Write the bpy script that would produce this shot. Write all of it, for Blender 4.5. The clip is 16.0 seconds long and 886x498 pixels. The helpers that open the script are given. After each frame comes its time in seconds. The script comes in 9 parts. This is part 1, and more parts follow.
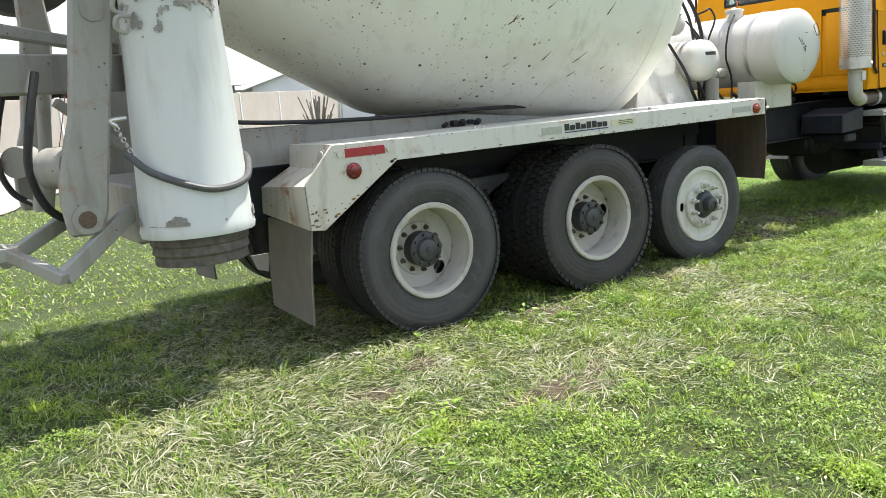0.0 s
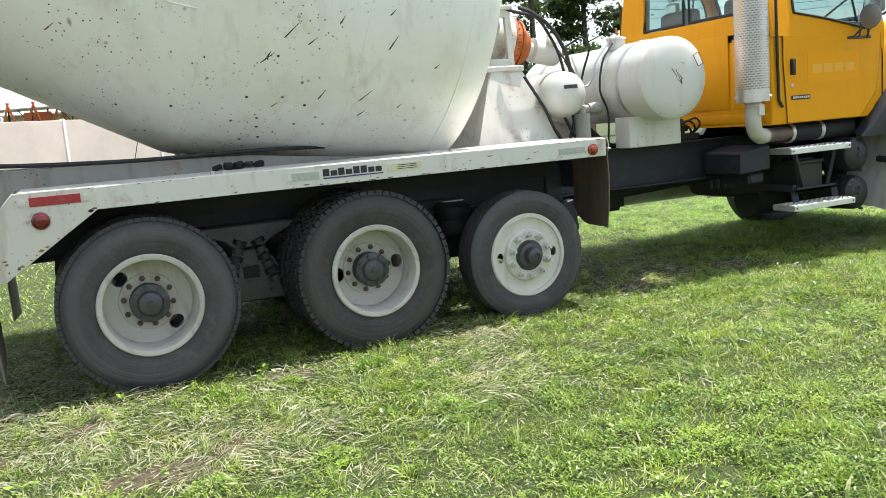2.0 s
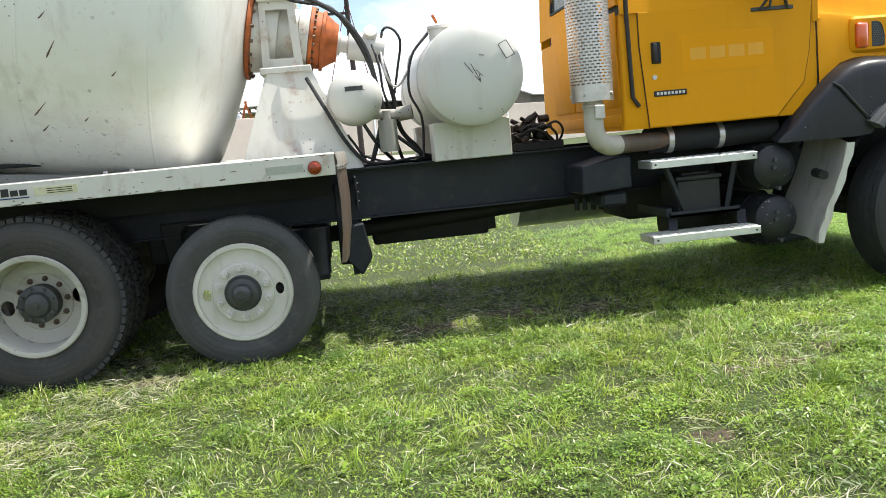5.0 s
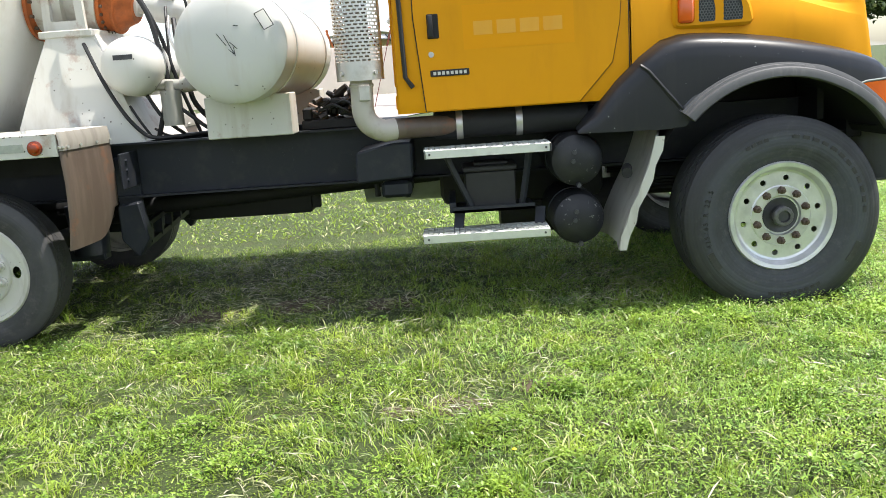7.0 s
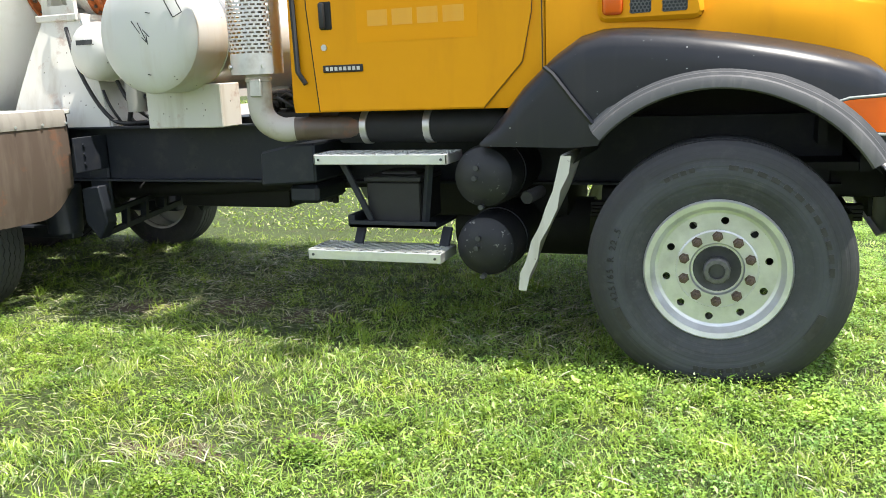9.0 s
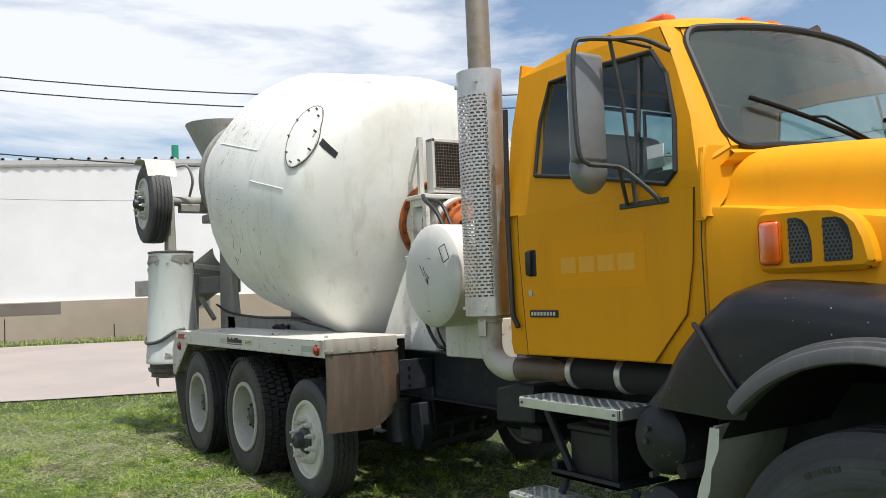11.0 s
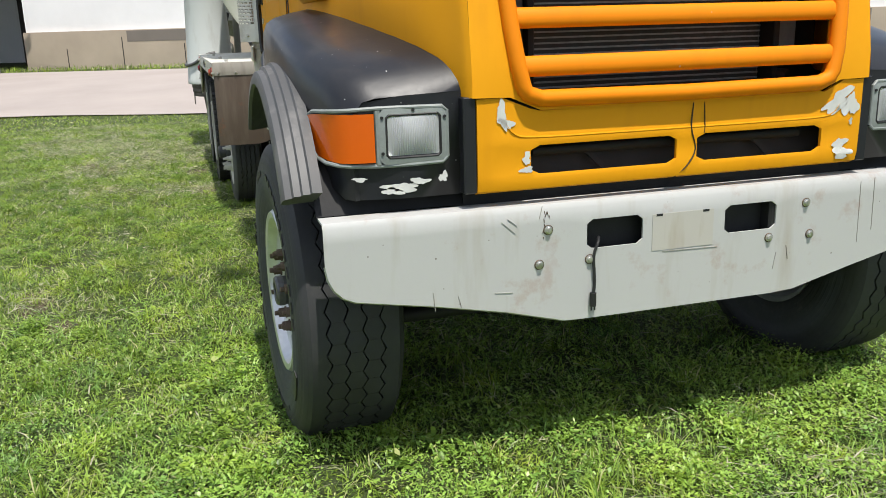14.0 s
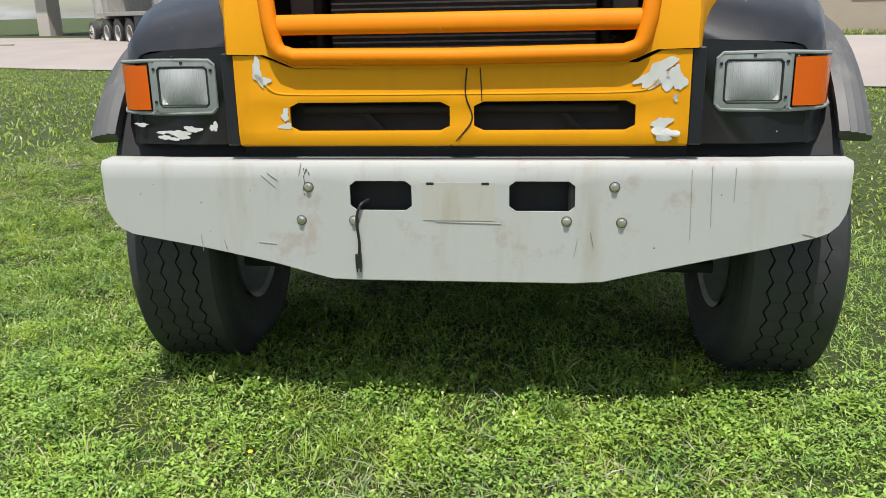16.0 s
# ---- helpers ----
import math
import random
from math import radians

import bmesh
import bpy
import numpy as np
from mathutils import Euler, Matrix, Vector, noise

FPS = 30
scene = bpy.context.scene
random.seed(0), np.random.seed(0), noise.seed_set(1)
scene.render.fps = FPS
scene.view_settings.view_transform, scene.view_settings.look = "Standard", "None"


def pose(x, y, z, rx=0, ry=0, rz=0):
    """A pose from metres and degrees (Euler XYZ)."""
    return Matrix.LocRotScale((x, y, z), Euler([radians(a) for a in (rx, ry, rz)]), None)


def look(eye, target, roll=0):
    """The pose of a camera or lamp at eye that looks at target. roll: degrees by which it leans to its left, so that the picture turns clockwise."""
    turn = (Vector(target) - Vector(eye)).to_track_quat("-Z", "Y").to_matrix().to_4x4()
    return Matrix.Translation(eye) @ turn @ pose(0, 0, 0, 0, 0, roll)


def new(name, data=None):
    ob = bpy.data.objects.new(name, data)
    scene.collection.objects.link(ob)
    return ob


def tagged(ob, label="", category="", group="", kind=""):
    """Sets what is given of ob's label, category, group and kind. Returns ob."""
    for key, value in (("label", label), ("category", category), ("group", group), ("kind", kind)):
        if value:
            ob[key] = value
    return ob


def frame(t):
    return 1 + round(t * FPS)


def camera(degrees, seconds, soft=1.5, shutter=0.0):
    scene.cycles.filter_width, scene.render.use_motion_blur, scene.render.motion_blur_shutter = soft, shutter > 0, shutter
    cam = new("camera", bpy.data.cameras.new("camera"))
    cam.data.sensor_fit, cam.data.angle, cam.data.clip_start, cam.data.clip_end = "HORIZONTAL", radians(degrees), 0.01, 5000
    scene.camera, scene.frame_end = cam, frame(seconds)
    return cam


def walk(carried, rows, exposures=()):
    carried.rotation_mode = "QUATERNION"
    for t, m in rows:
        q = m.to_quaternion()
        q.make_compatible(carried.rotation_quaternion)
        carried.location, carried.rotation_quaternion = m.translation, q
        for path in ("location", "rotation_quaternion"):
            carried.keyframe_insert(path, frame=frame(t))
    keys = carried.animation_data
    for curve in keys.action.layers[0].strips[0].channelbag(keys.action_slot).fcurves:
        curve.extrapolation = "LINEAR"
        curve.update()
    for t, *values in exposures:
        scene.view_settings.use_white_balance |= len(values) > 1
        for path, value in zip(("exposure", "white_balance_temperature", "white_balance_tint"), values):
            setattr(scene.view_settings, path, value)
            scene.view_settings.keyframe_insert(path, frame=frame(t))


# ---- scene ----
cam = camera(55.7, 16.0, soft=0.9)
PATH = [
    (0, (-2.687, -5.674, 1.446), (-1.647, -4.003, 1.093), -4.8),
    (0.5, (-2.097, -5.862, 1.425), (-1.098, -4.164, 1.078), -4.2),
    (1, (-1.549, -6.078, 1.406), (-0.613, -4.342, 1.078), -3.5),
    (1.5, (-0.988, -6.241, 1.412), (-0.129, -4.462, 1.101), -3.9),
    (2, (-0.389, -6.361, 1.422), (0.416, -4.554, 1.129), -4.6),
    (2.5, (0.185, -6.519, 1.419), (0.929, -4.685, 1.131), -5.3),
    (3, (0.771, -6.495, 1.391), (1.439, -4.633, 1.095), -5.9),
    (5.3, (3.634, -6.26, 1.268), (3.803, -4.286, 0.996), -5.2),
    (5.5, (3.878, -6.233, 1.313), (4.02, -4.259, 1.021), -5.1),
    (6, (4.448, -6.15, 1.349), (4.557, -4.183, 1.004), -4.8),
    (6.5, (4.919, -6.048, 1.354), (4.974, -4.086, 0.974), -4.4),
    (7, (5.396, -5.88, 1.403), (5.359, -3.922, 0.996), -4.0),
    (7.5, (5.915, -5.69, 1.398), (5.742, -3.743, 0.974), -3.5),
    (8, (6.38, -5.402, 1.36), (6.049, -3.48, 0.92), -3.1),
    (8.5, (6.88, -5.162, 1.362), (6.389, -3.274, 0.921), -2.6),
    (9, (7.326, -4.901, 1.388), (6.648, -3.066, 0.968), -2.4),
    (9.5, (7.728, -4.552, 1.445), (6.842, -2.796, 1.082), -2.0),
    (10, (8.142, -4.285, 1.471), (6.948, -2.695, 1.25), -1.6),
    (10.2, (8.26, -4.192, 1.517), (6.913, -2.721, 1.375), -2.0),
    (12.3, (9.522, -2.9, 1.551), (7.733, -2.039, 1.793), -2.1),
    (12.5, (9.657, -2.776, 1.559), (7.857, -1.927, 1.756), -2.8),
    (13, (9.965, -2.422, 1.57), (8.132, -1.626, 1.473), -3.8),
    (13.5, (10.139, -1.985, 1.474), (8.316, -1.264, 1.077), -2.2),
    (14, (10.307, -1.537, 1.439), (8.455, -0.977, 0.933), -1.7),
    (14.5, (10.406, -1.058, 1.441), (8.506, -0.696, 0.932), -2.4),
    (15, (10.427, -0.577, 1.449), (8.497, -0.391, 0.957), -2.9),
    (15.5, (10.559, -0.145, 1.416), (8.626, -0.149, 0.901), -2.1),
    (16, (10.538, 0.27, 1.362), (8.629, 0.035, 0.813), -1.2),
]
EXPOSURES = [(0, 1.08), (3, 1.1), (5.5, 0.92), (6.2, 0.96), (7, 1.12), (8, 1.14), (9, 1.32), (10.0, 1.24), (10.4, 0.9), (12.3, -0.25), (12.6, -0.24), (13.0, -0.2), (13.5, 0.3), (14.0, 0.43), (15, 0.40), (16, 0.34)]
walk(cam, [(t, look(eye, target, roll)) for t, eye, target, roll in PATH], EXPOSURES)

# ---- light ----
TO_SUN = Vector((0.38, 0.03, 1.0)).normalized()
world = bpy.data.worlds.new("sky")
scene.world = world
world.use_nodes = True
wn, wl = world.node_tree.nodes, world.node_tree.links
wn.clear()
w_out = wn.new("ShaderNodeOutputWorld")
w_bg = wn.new("ShaderNodeBackground")
w_bg.inputs["Strength"].default_value = 0.092
w_sky = wn.new("ShaderNodeTexSky")
w_sky.sky_type = "NISHITA"
w_sky.sun_disc = False
w_sky.sun_elevation = math.asin(TO_SUN.z)
w_sky.sun_rotation = math.atan2(TO_SUN.x, TO_SUN.y)
w_sky.air_density, w_sky.dust_density = 1.0, 1.2
w_tc = wn.new("ShaderNodeTexCoord")
w_map = wn.new("ShaderNodeMapping")
w_map.inputs["Scale"].default_value = (1.0, 1.0, 4.2)
w_map.inputs["Rotation"].default_value = (0.12, 0.1, 0.5)
w_n = wn.new("ShaderNodeTexNoise")
w_n.inputs["Scale"].default_value = 2.1
w_n.inputs["Detail"].default_value = 7.0
w_n.inputs["Roughness"].default_value = 0.58
w_n.inputs["Distortion"].default_value = 0.35
w_r = wn.new("ShaderNodeValToRGB")
w_r.color_ramp.elements[0].position, w_r.color_ramp.elements[1].position = 0.43, 0.60
w_mix = wn.new("ShaderNodeMix")
w_mix.data_type = "RGBA"
w_mix.inputs[7].default_value = (8.2, 8.5, 9.0, 1)
w_hsv = wn.new("ShaderNodeHueSaturation")
w_hsv.inputs["Saturation"].default_value = 1.0
w_hsv.inputs["Value"].default_value = 1.25
wl.new(w_tc.outputs["Generated"], w_map.inputs["Vector"])
wl.new(w_map.outputs["Vector"], w_n.inputs["Vector"])
wl.new(w_n.outputs["Fac"], w_r.inputs["Fac"])
wl.new(w_r.outputs["Color"], w_mix.inputs[0])
wl.new(w_sky.outputs["Color"], w_hsv.inputs["Color"])
wl.new(w_hsv.outputs["Color"], w_mix.inputs[6])
wl.new(w_mix.outputs[2], w_bg.inputs["Color"])
wl.new(w_bg.outputs["Background"], w_out.inputs["Surface"])

sun_data = bpy.data.lights.new("sun", "SUN")
sun_data.energy, sun_data.angle, sun_data.color = 4.0, radians(0.55), (1.0, 0.955, 0.88)
sun = new("sun", sun_data)
sun.matrix_world = look(TO_SUN * 40, (0, 0, 0))


# ---- materials ----
class Nodes:
    """A small wrapper to write node materials in few lines."""

    def __init__(self, name):
        self.mat = bpy.data.materials.new(name)
        self.mat.use_nodes = True
        self.n, self.l = self.mat.node_tree.nodes, self.mat.node_tree.links
        self.bsdf = self.n["Principled BSDF"]
        self.tc = None

    def coord(self, which="Object"):
        if self.tc is None:
            self.tc = self.n.new("ShaderNodeTexCoord")
        return self.tc.outputs[which]

    def noise(self, scale, detail=4.0, rough=0.55, stretch=(1, 1, 1), which="Object", shift=0.0):
        m = self.n.new("ShaderNodeMapping")
        m.inputs["Scale"].default_value = stretch
        m.inputs["Location"].default_value = (shift, shift * 0.7, shift * 1.3)
        self.l.new(self.coord(which), m.inputs["Vector"])
        t = self.n.new("ShaderNodeTexNoise")
        t.inputs["Scale"].default_value, t.inputs["Detail"].default_value, t.inputs["Roughness"].default_value = scale, detail, rough
        self.l.new(m.outputs["Vector"], t.inputs["Vector"])
        return t.outputs["Fac"]

    def cells(self, scale, stretch=(1, 1, 1), shift=0.0):
        m = self.n.new("ShaderNodeMapping")
        m.inputs["Scale"].default_value = stretch
        m.inputs["Location"].default_value = (shift, shift, shift)
        self.l.new(self.coord(), m.inputs["Vector"])
        t = self.n.new("ShaderNodeTexVoronoi")
        t.inputs["Scale"].default_value = scale
        self.l.new(m.outputs["Vector"], t.inputs["Vector"])
        return t.outputs["Distance"], t.outputs["Color"]

    def ramp(self, fac, a, b, low=0.0, high=1.0):
        m = self.n.new("ShaderNodeMapRange")
        m.inputs["From Min"].default_value, m.inputs["From Max"].default_value = a, b
        m.inputs["To Min"].default_value, m.inputs["To Max"].default_value = low, high
        self.l.new(fac, m.inputs["Value"])
        return m.outputs["Result"]

    def math(self, op, a, b):
        m = self.n.new("ShaderNodeMath")
        m.operation = op
        m.use_clamp = True
        for i, v in enumerate((a, b)):
            if isinstance(v, (int, float)):
                m.inputs[i].default_value = v
            else:
                self.l.new(v, m.inputs[i])
        return m.outputs["Value"]

    def mix(self, fac, a, b):
        m = self.n.new("ShaderNodeMix")
        m.data_type = "RGBA"
        for i, v in ((0, fac), (6, a), (7, b)):
            if isinstance(v, (int, float)):
                m.inputs[i].default_value = v
            elif isinstance(v, tuple):
                m.inputs[i].default_value = (*v, 1) if len(v) == 3 else v
            else:
                self.l.new(v, m.inputs[i])
        return m.outputs[2]

    def random(self):
        return self.n.new("ShaderNodeObjectInfo").outputs["Random"]

    def island(self):
        return self.n.new("ShaderNodeNewGeometry").outputs["Random Per Island"]

    def bump(self, height, strength=0.3, distance=0.01):
        b = self.n.new("ShaderNodeBump")
        b.inputs["Strength"].default_value, b.inputs["Distance"].default_value = strength, distance
        self.l.new(height, b.inputs["Height"])
        self.l.new(b.outputs["Normal"], self.bsdf.inputs["Normal"])

    def done(self, color, rough=0.5, metal=0.0, coat=0.0):
        for key, v in (("Base Color", color), ("Roughness", rough), ("Metallic", metal), ("Coat Weight", coat)):
            if isinstance(v, (int, float)):
                self.bsdf.inputs[key].default_value = v
            elif isinstance(v, tuple):
                self.bsdf.inputs[key].default_value = (*v, 1)
            else:
                self.l.new(v, self.bsdf.inputs[key])
        return self.mat


def painted(name, color, dirt, rough=0.4, dirt_amount=0.5, coat=0.0, chips=None, chip_scale=40.0, chip_cut=0.10, rust=0.0, vertical=True):
    """Old paint: broad fading, streaks of dirt, small chips and a little rust."""
    k = Nodes(name)
    broad = k.noise(1.7, 5, 0.6)
    streak = k.noise(9.0, 4, 0.6, (1, 1, 0.16) if vertical else (1, 1, 1), shift=3.1)
    fine = k.noise(60.0, 3, 0.6, shift=1.7)
    c = k.mix(k.ramp(broad, 0.3, 0.75, 0, 0.55), color, tuple(0.86 * v + 0.14 * d for v, d in zip(color, dirt)))
    c = k.mix(k.math("MULTIPLY", k.ramp(streak, 0.52, 0.78), dirt_amount), c, dirt)
    if chips:
        dist, _ = k.cells(chip_scale)
        where = k.math("MULTIPLY", k.ramp(dist, chip_cut, chip_cut * 0.7), k.ramp(k.noise(4.3, 3, shift=9.0), 0.48, 0.56))
        c = k.mix(where, c, chips)
    if rust:
        c = k.mix(k.math("MULTIPLY", k.ramp(k.noise(5.1, 6, 0.7, shift=5.5), 0.57, 0.66), rust), c, (0.28, 0.09, 0.025))
    k.bump(fine, 0.06, 0.004)
    return k.done(c, k.ramp(k.math("ADD", broad, 0.0), 0.2, 0.8, rough - 0.08, rough + 0.14), 0.0, coat)


def metal(name, color, rough=0.3, dirt=(0.1, 0.09, 0.08), dirt_amount=0.4):
    k = Nodes(name)
    n = k.noise(7.0, 6, 0.65)
    f = k.noise(90.0, 2, 0.5, (1, 1, 0.3))
    c = k.mix(k.math("MULTIPLY", k.ramp(n, 0.5, 0.75), dirt_amount), color, dirt)
    k.bump(f, 0.05, 0.002)
    return k.done(c, k.ramp(n, 0.3, 0.8, rough, min(1.0, rough + 0.3)), k.ramp(n, 0.45, 0.85, 1.0, 0.55))


def plain(name, color, rough=0.6, vary=0.25, scale=12.0, bump=0.15, metallic=0.0):
    k = Nodes(name)
    n = k.noise(scale, 6, 0.6)
    m = k.noise(scale * 0.13, 3, 0.5, shift=2.0)
    c = k.mix(k.ramp(n, 0.3, 0.75), tuple(v * (1 - vary) for v in color), tuple(min(1, v * (1 + vary)) for v in color))
    c = k.mix(k.ramp(m, 0.35, 0.7, 0, 0.5), c, tuple(v * (1 - vary) for v in color))
    k.bump(k.noise(scale * 8, 3, 0.6), bump, 0.004)
    return k.done(c, rough, metallic)


def drum_material():
    """White drum paint with concrete splashes, thin rust runs and a broad greenish grime."""
    k = Nodes("drum_paint")
    broad = k.noise(0.9, 5, 0.6)
    c = k.mix(k.ramp(broad, 0.32, 0.7), (0.86, 0.85, 0.80), (0.78, 0.77, 0.71))
    c = k.mix(k.ramp(k.noise(2.4, 5, 0.65, shift=4.0), 0.50, 0.74, 0, 0.4), c, (0.58, 0.52, 0.40))
    c = k.mix(k.ramp(k.noise(7.0, 5, 0.7, (1, 1, 0.22), shift=9.0), 0.55, 0.72, 0, 0.3), c, (0.42, 0.35, 0.24))
    sep = k.n.new("ShaderNodeSeparateXYZ")
    k.l.new(k.coord(), sep.inputs["Vector"])
    rear = k.ramp(sep.outputs["X"], 2.25, 1.2, 0.0, 1.0)
    d1, _ = k.cells(9.0)
    c = k.mix(k.math("MULTIPLY", k.math("MULTIPLY", k.ramp(d1, 0.12, 0.08), rear), k.ramp(k.noise(2.2, 3, shift=7), 0.47, 0.53)), c, (0.045, 0.04, 0.035))
    d2, _ = k.cells(26.0, shift=3.0)
    c = k.mix(k.math("MULTIPLY", k.math("MULTIPLY", k.ramp(d2, 0.17, 0.11), rear), k.ramp(k.noise(1.5, 3, shift=1), 0.43, 0.52)), c, (0.045, 0.04, 0.035))
    d4, _ = k.cells(13.0, (1, 1, 0.5), shift=8.0)
    c = k.mix(k.math("MULTIPLY", k.math("MULTIPLY", k.ramp(d4, 0.085, 0.05), rear), k.ramp(k.noise(1.1, 3, shift=21), 0.45, 0.55)), c, (0.05, 0.042, 0.035))
    d3, _ = k.cells(5.0, (1, 1, 0.12), shift=5.0)
    c = k.mix(k.math("MULTIPLY", k.ramp(d3, 0.085, 0.03), k.ramp(k.noise(1.9, 3, shift=11), 0.54, 0.60, 0, 0.8)), c, (0.30, 0.15, 0.045))
    k.bump(k.noise(35.0, 4, 0.6), 0.08, 0.006)
    return k.done(c, k.ramp(broad, 0.2, 0.8, 0.34, 0.52))


def tyre_material(name, dust):
    k = Nodes(name)
    n = k.noise(5.0, 6, 0.65)
    c = k.mix(k.ramp(n, 0.25, 0.65), (0.026, 0.026, 0.029), dust)
    c = k.mix(k.ramp(k.noise(38.0, 4, 0.6), 0.5, 0.8, 0, 0.4), c, (0.095, 0.092, 0.088))
    c = k.mix(k.ramp(k.noise(2.6, 5, 0.65, shift=31.0), 0.50, 0.66, 0, 0.6), c, tuple(v * 0.45 for v in dust))
    c = k.mix(k.ramp(k.noise(11.0, 5, 0.7, shift=17.0), 0.56, 0.70, 0, 0.55), c, tuple(v * q for v, q in zip(dust, (1.9, 1.75, 1.55))))
    # moulded rings and a scuffed band on the side wall
    sep = k.n.new("ShaderNodeSeparateXYZ")
    k.l.new(k.coord(), sep.inputs["Vector"])
    r = k.math("POWER", k.math("ADD", k.math("MULTIPLY", sep.outputs["X"], sep.outputs["X"]), k.math("MULTIPLY", sep.outputs["Z"], sep.outputs["Z"])), 0.5)
    wob = k.math("ADD", r, k.math("MULTIPLY", k.noise(3.0, 3, 0.6, shift=5.0), 0.03))
    c = k.mix(k.math("MULTIPLY", k.ramp(wob, 0.40, 0.43), k.ramp(wob, 0.49, 0.46, 0, 0.5)), c, tuple(min(1, v * 1.3) for v in dust))
    c = k.mix(k.math("MULTIPLY", k.ramp(wob, 0.33, 0.30), k.ramp(k.noise(9.0, 4, 0.6, shift=2.0), 0.4, 0.7, 0, 0.6)), c, tuple(v * 1.5 * q for v, q in zip(dust, (1.1, 1.0, 0.85))))
    c = k.mix(k.ramp(wob, 0.470, 0.505, 0, 0.65), c, (0.022, 0.022, 0.023))
    saw = k.math("PINGPONG", r, 0.017)
    steps = k.ramp(saw, 0.004, 0.0075)
    h = k.math("ADD", k.math("MULTIPLY", steps, 0.6), k.math("MULTIPLY", k.noise(120.0, 3, 0.6), 0.25))
    k.bump(h, 0.35, 0.004)
    return k.done(c, k.ramp(n, 0.3, 0.8, 0.55, 0.8))


def glass(name, tint, rough=0.02, haze=0.0, veil=(0.66, 0.72, 0.70)):
    k = Nodes(name)
    k.n.remove(k.bsdf)
    tr = k.n.new("ShaderNodeBsdfTransparent")
    tr.inputs["Color"].default_value = (*tint, 1)
    gl = k.n.new("ShaderNodeBsdfGlossy")
    gl.inputs["Roughness"].default_value = rough
    lw = k.n.new("ShaderNodeLayerWeight")
    lw.inputs["Blend"].default_value = 0.5
    mx = k.n.new("ShaderNodeMixShader")
    k.l.new(k.math("ADD", k.math("MULTIPLY", k.math("POWER", lw.outputs["Facing"], 5.0), 0.9), 0.06), mx.inputs["Fac"])
    k.l.new(tr.outputs["BSDF"], mx.inputs[1])
    k.l.new(gl.outputs["BSDF"], mx.inputs[2])
    out = mx.outputs["Shader"]
    # diffuse veil stands in for dust film and for glare on the glass
    if haze:
        df = k.n.new("ShaderNodeBsdfDiffuse")
        df.inputs["Color"].default_value = (*veil, 1)
        m2 = k.n.new("ShaderNodeMixShader")
        k.l.new(k.ramp(k.noise(14.0, 4, 0.6, (1, 1, 0.4)), 0.25, 0.8, haze * 0.85, haze * 1.15), m2.inputs["Fac"])
        k.l.new(out, m2.inputs[1])
        k.l.new(df.outputs["BSDF"], m2.inputs[2])
        out = m2.outputs["Shader"]
    k.l.new(out, k.n["Material Output"].inputs["Surface"])
    return k.mat


def lens(name, color, rough=0.18):
    k = Nodes(name)
    k.bump(k.noise(120.0, 1, 0.4, (1, 1, 4)), 0.12, 0.002)
    k.bsdf.inputs["Transmission Weight"].default_value = 0.25
    return k.done(color, rough, 0.0, 0.4)


def leaf_material(name, dark, light, dry, dry_share=0.12):
    """Thin leaves: colour by clump and by blade, some light shining through."""
    k = Nodes(name)
    isl = k.island()
    patch = k.noise(0.9, 4, 0.6)
    c = k.mix(k.math("POWER", isl, 0.8), dark, light)
    c = k.mix(k.ramp(patch, 0.40, 0.70, 0, 0.75), c, tuple(0.5 * (a + b) * 0.72 for a, b in zip(dark, light)))
    clump = k.noise(6.5, 3, 0.55, shift=7.0)
    tint = k.noise(3.2, 4, 0.6, shift=13.0)
    c = k.mix(k.ramp(clump, 0.50, 0.66, 0, 0.62), c, tuple(a * q for a, q in zip(dark, (0.75, 0.9, 1.6))))
    c = k.mix(k.ramp(tint, 0.52, 0.68, 0, 0.5), c, tuple(b * q for b, q in zip(light, (1.18, 1.05, 0.9))))
    c = k.mix(k.ramp(isl, 1 - dry_share, 1 - dry_share + 0.02), c, dry)
    k.done(c, 0.40)
    k.bsdf.inputs["Specular IOR Level"].default_value = 0.5
    tl = k.n.new("ShaderNodeBsdfTranslucent")
    k.l.new(c, tl.inputs["Color"])
    mx = k.n.new("ShaderNodeMixShader")
    mx.inputs["Fac"].default_value = 0.36
    k.l.new(k.bsdf.outputs["BSDF"], mx.inputs[1])
    k.l.new(tl.outputs["BSDF"], mx.inputs[2])
    k.l.new(mx.outputs["Shader"], k.n["Material Output"].inputs["Surface"])
    return k.mat


def soil_material():
    """The ground between the blades: short green growth, straw and bare earth in patches."""
    k = Nodes("grass_ground")
    broad = k.noise(0.55, 5, 0.6)
    mid = k.noise(3.5, 6, 0.65, shift=2.0)
    fine = k.noise(45.0, 5, 0.7, shift=4.0)
    tiny = k.noise(190.0, 4, 0.7, shift=6.0)
    c = k.mix(k.ramp(tiny, 0.38, 0.64), (0.018, 0.028, 0.006), (0.10, 0.145, 0.026))
    # near-black flecks put the shade of gaps between blades into the colour
    c = k.mix(k.ramp(fine, 0.42, 0.66, 0, 0.7), c, (0.020, 0.024, 0.008))
    c = k.mix(k.ramp(broad, 0.42, 0.62, 0, 0.55), c, (0.045, 0.066, 0.014))
    c = k.mix(k.math("MULTIPLY", k.ramp(mid, 0.55, 0.72), 0.65), c, (0.070, 0.052, 0.028))
    k.bump(k.math("ADD", k.math("MULTIPLY", fine, 0.5), k.math("MULTIPLY", tiny, 0.3)), 0.9, 0.03)
    return k.done(c, 0.9)


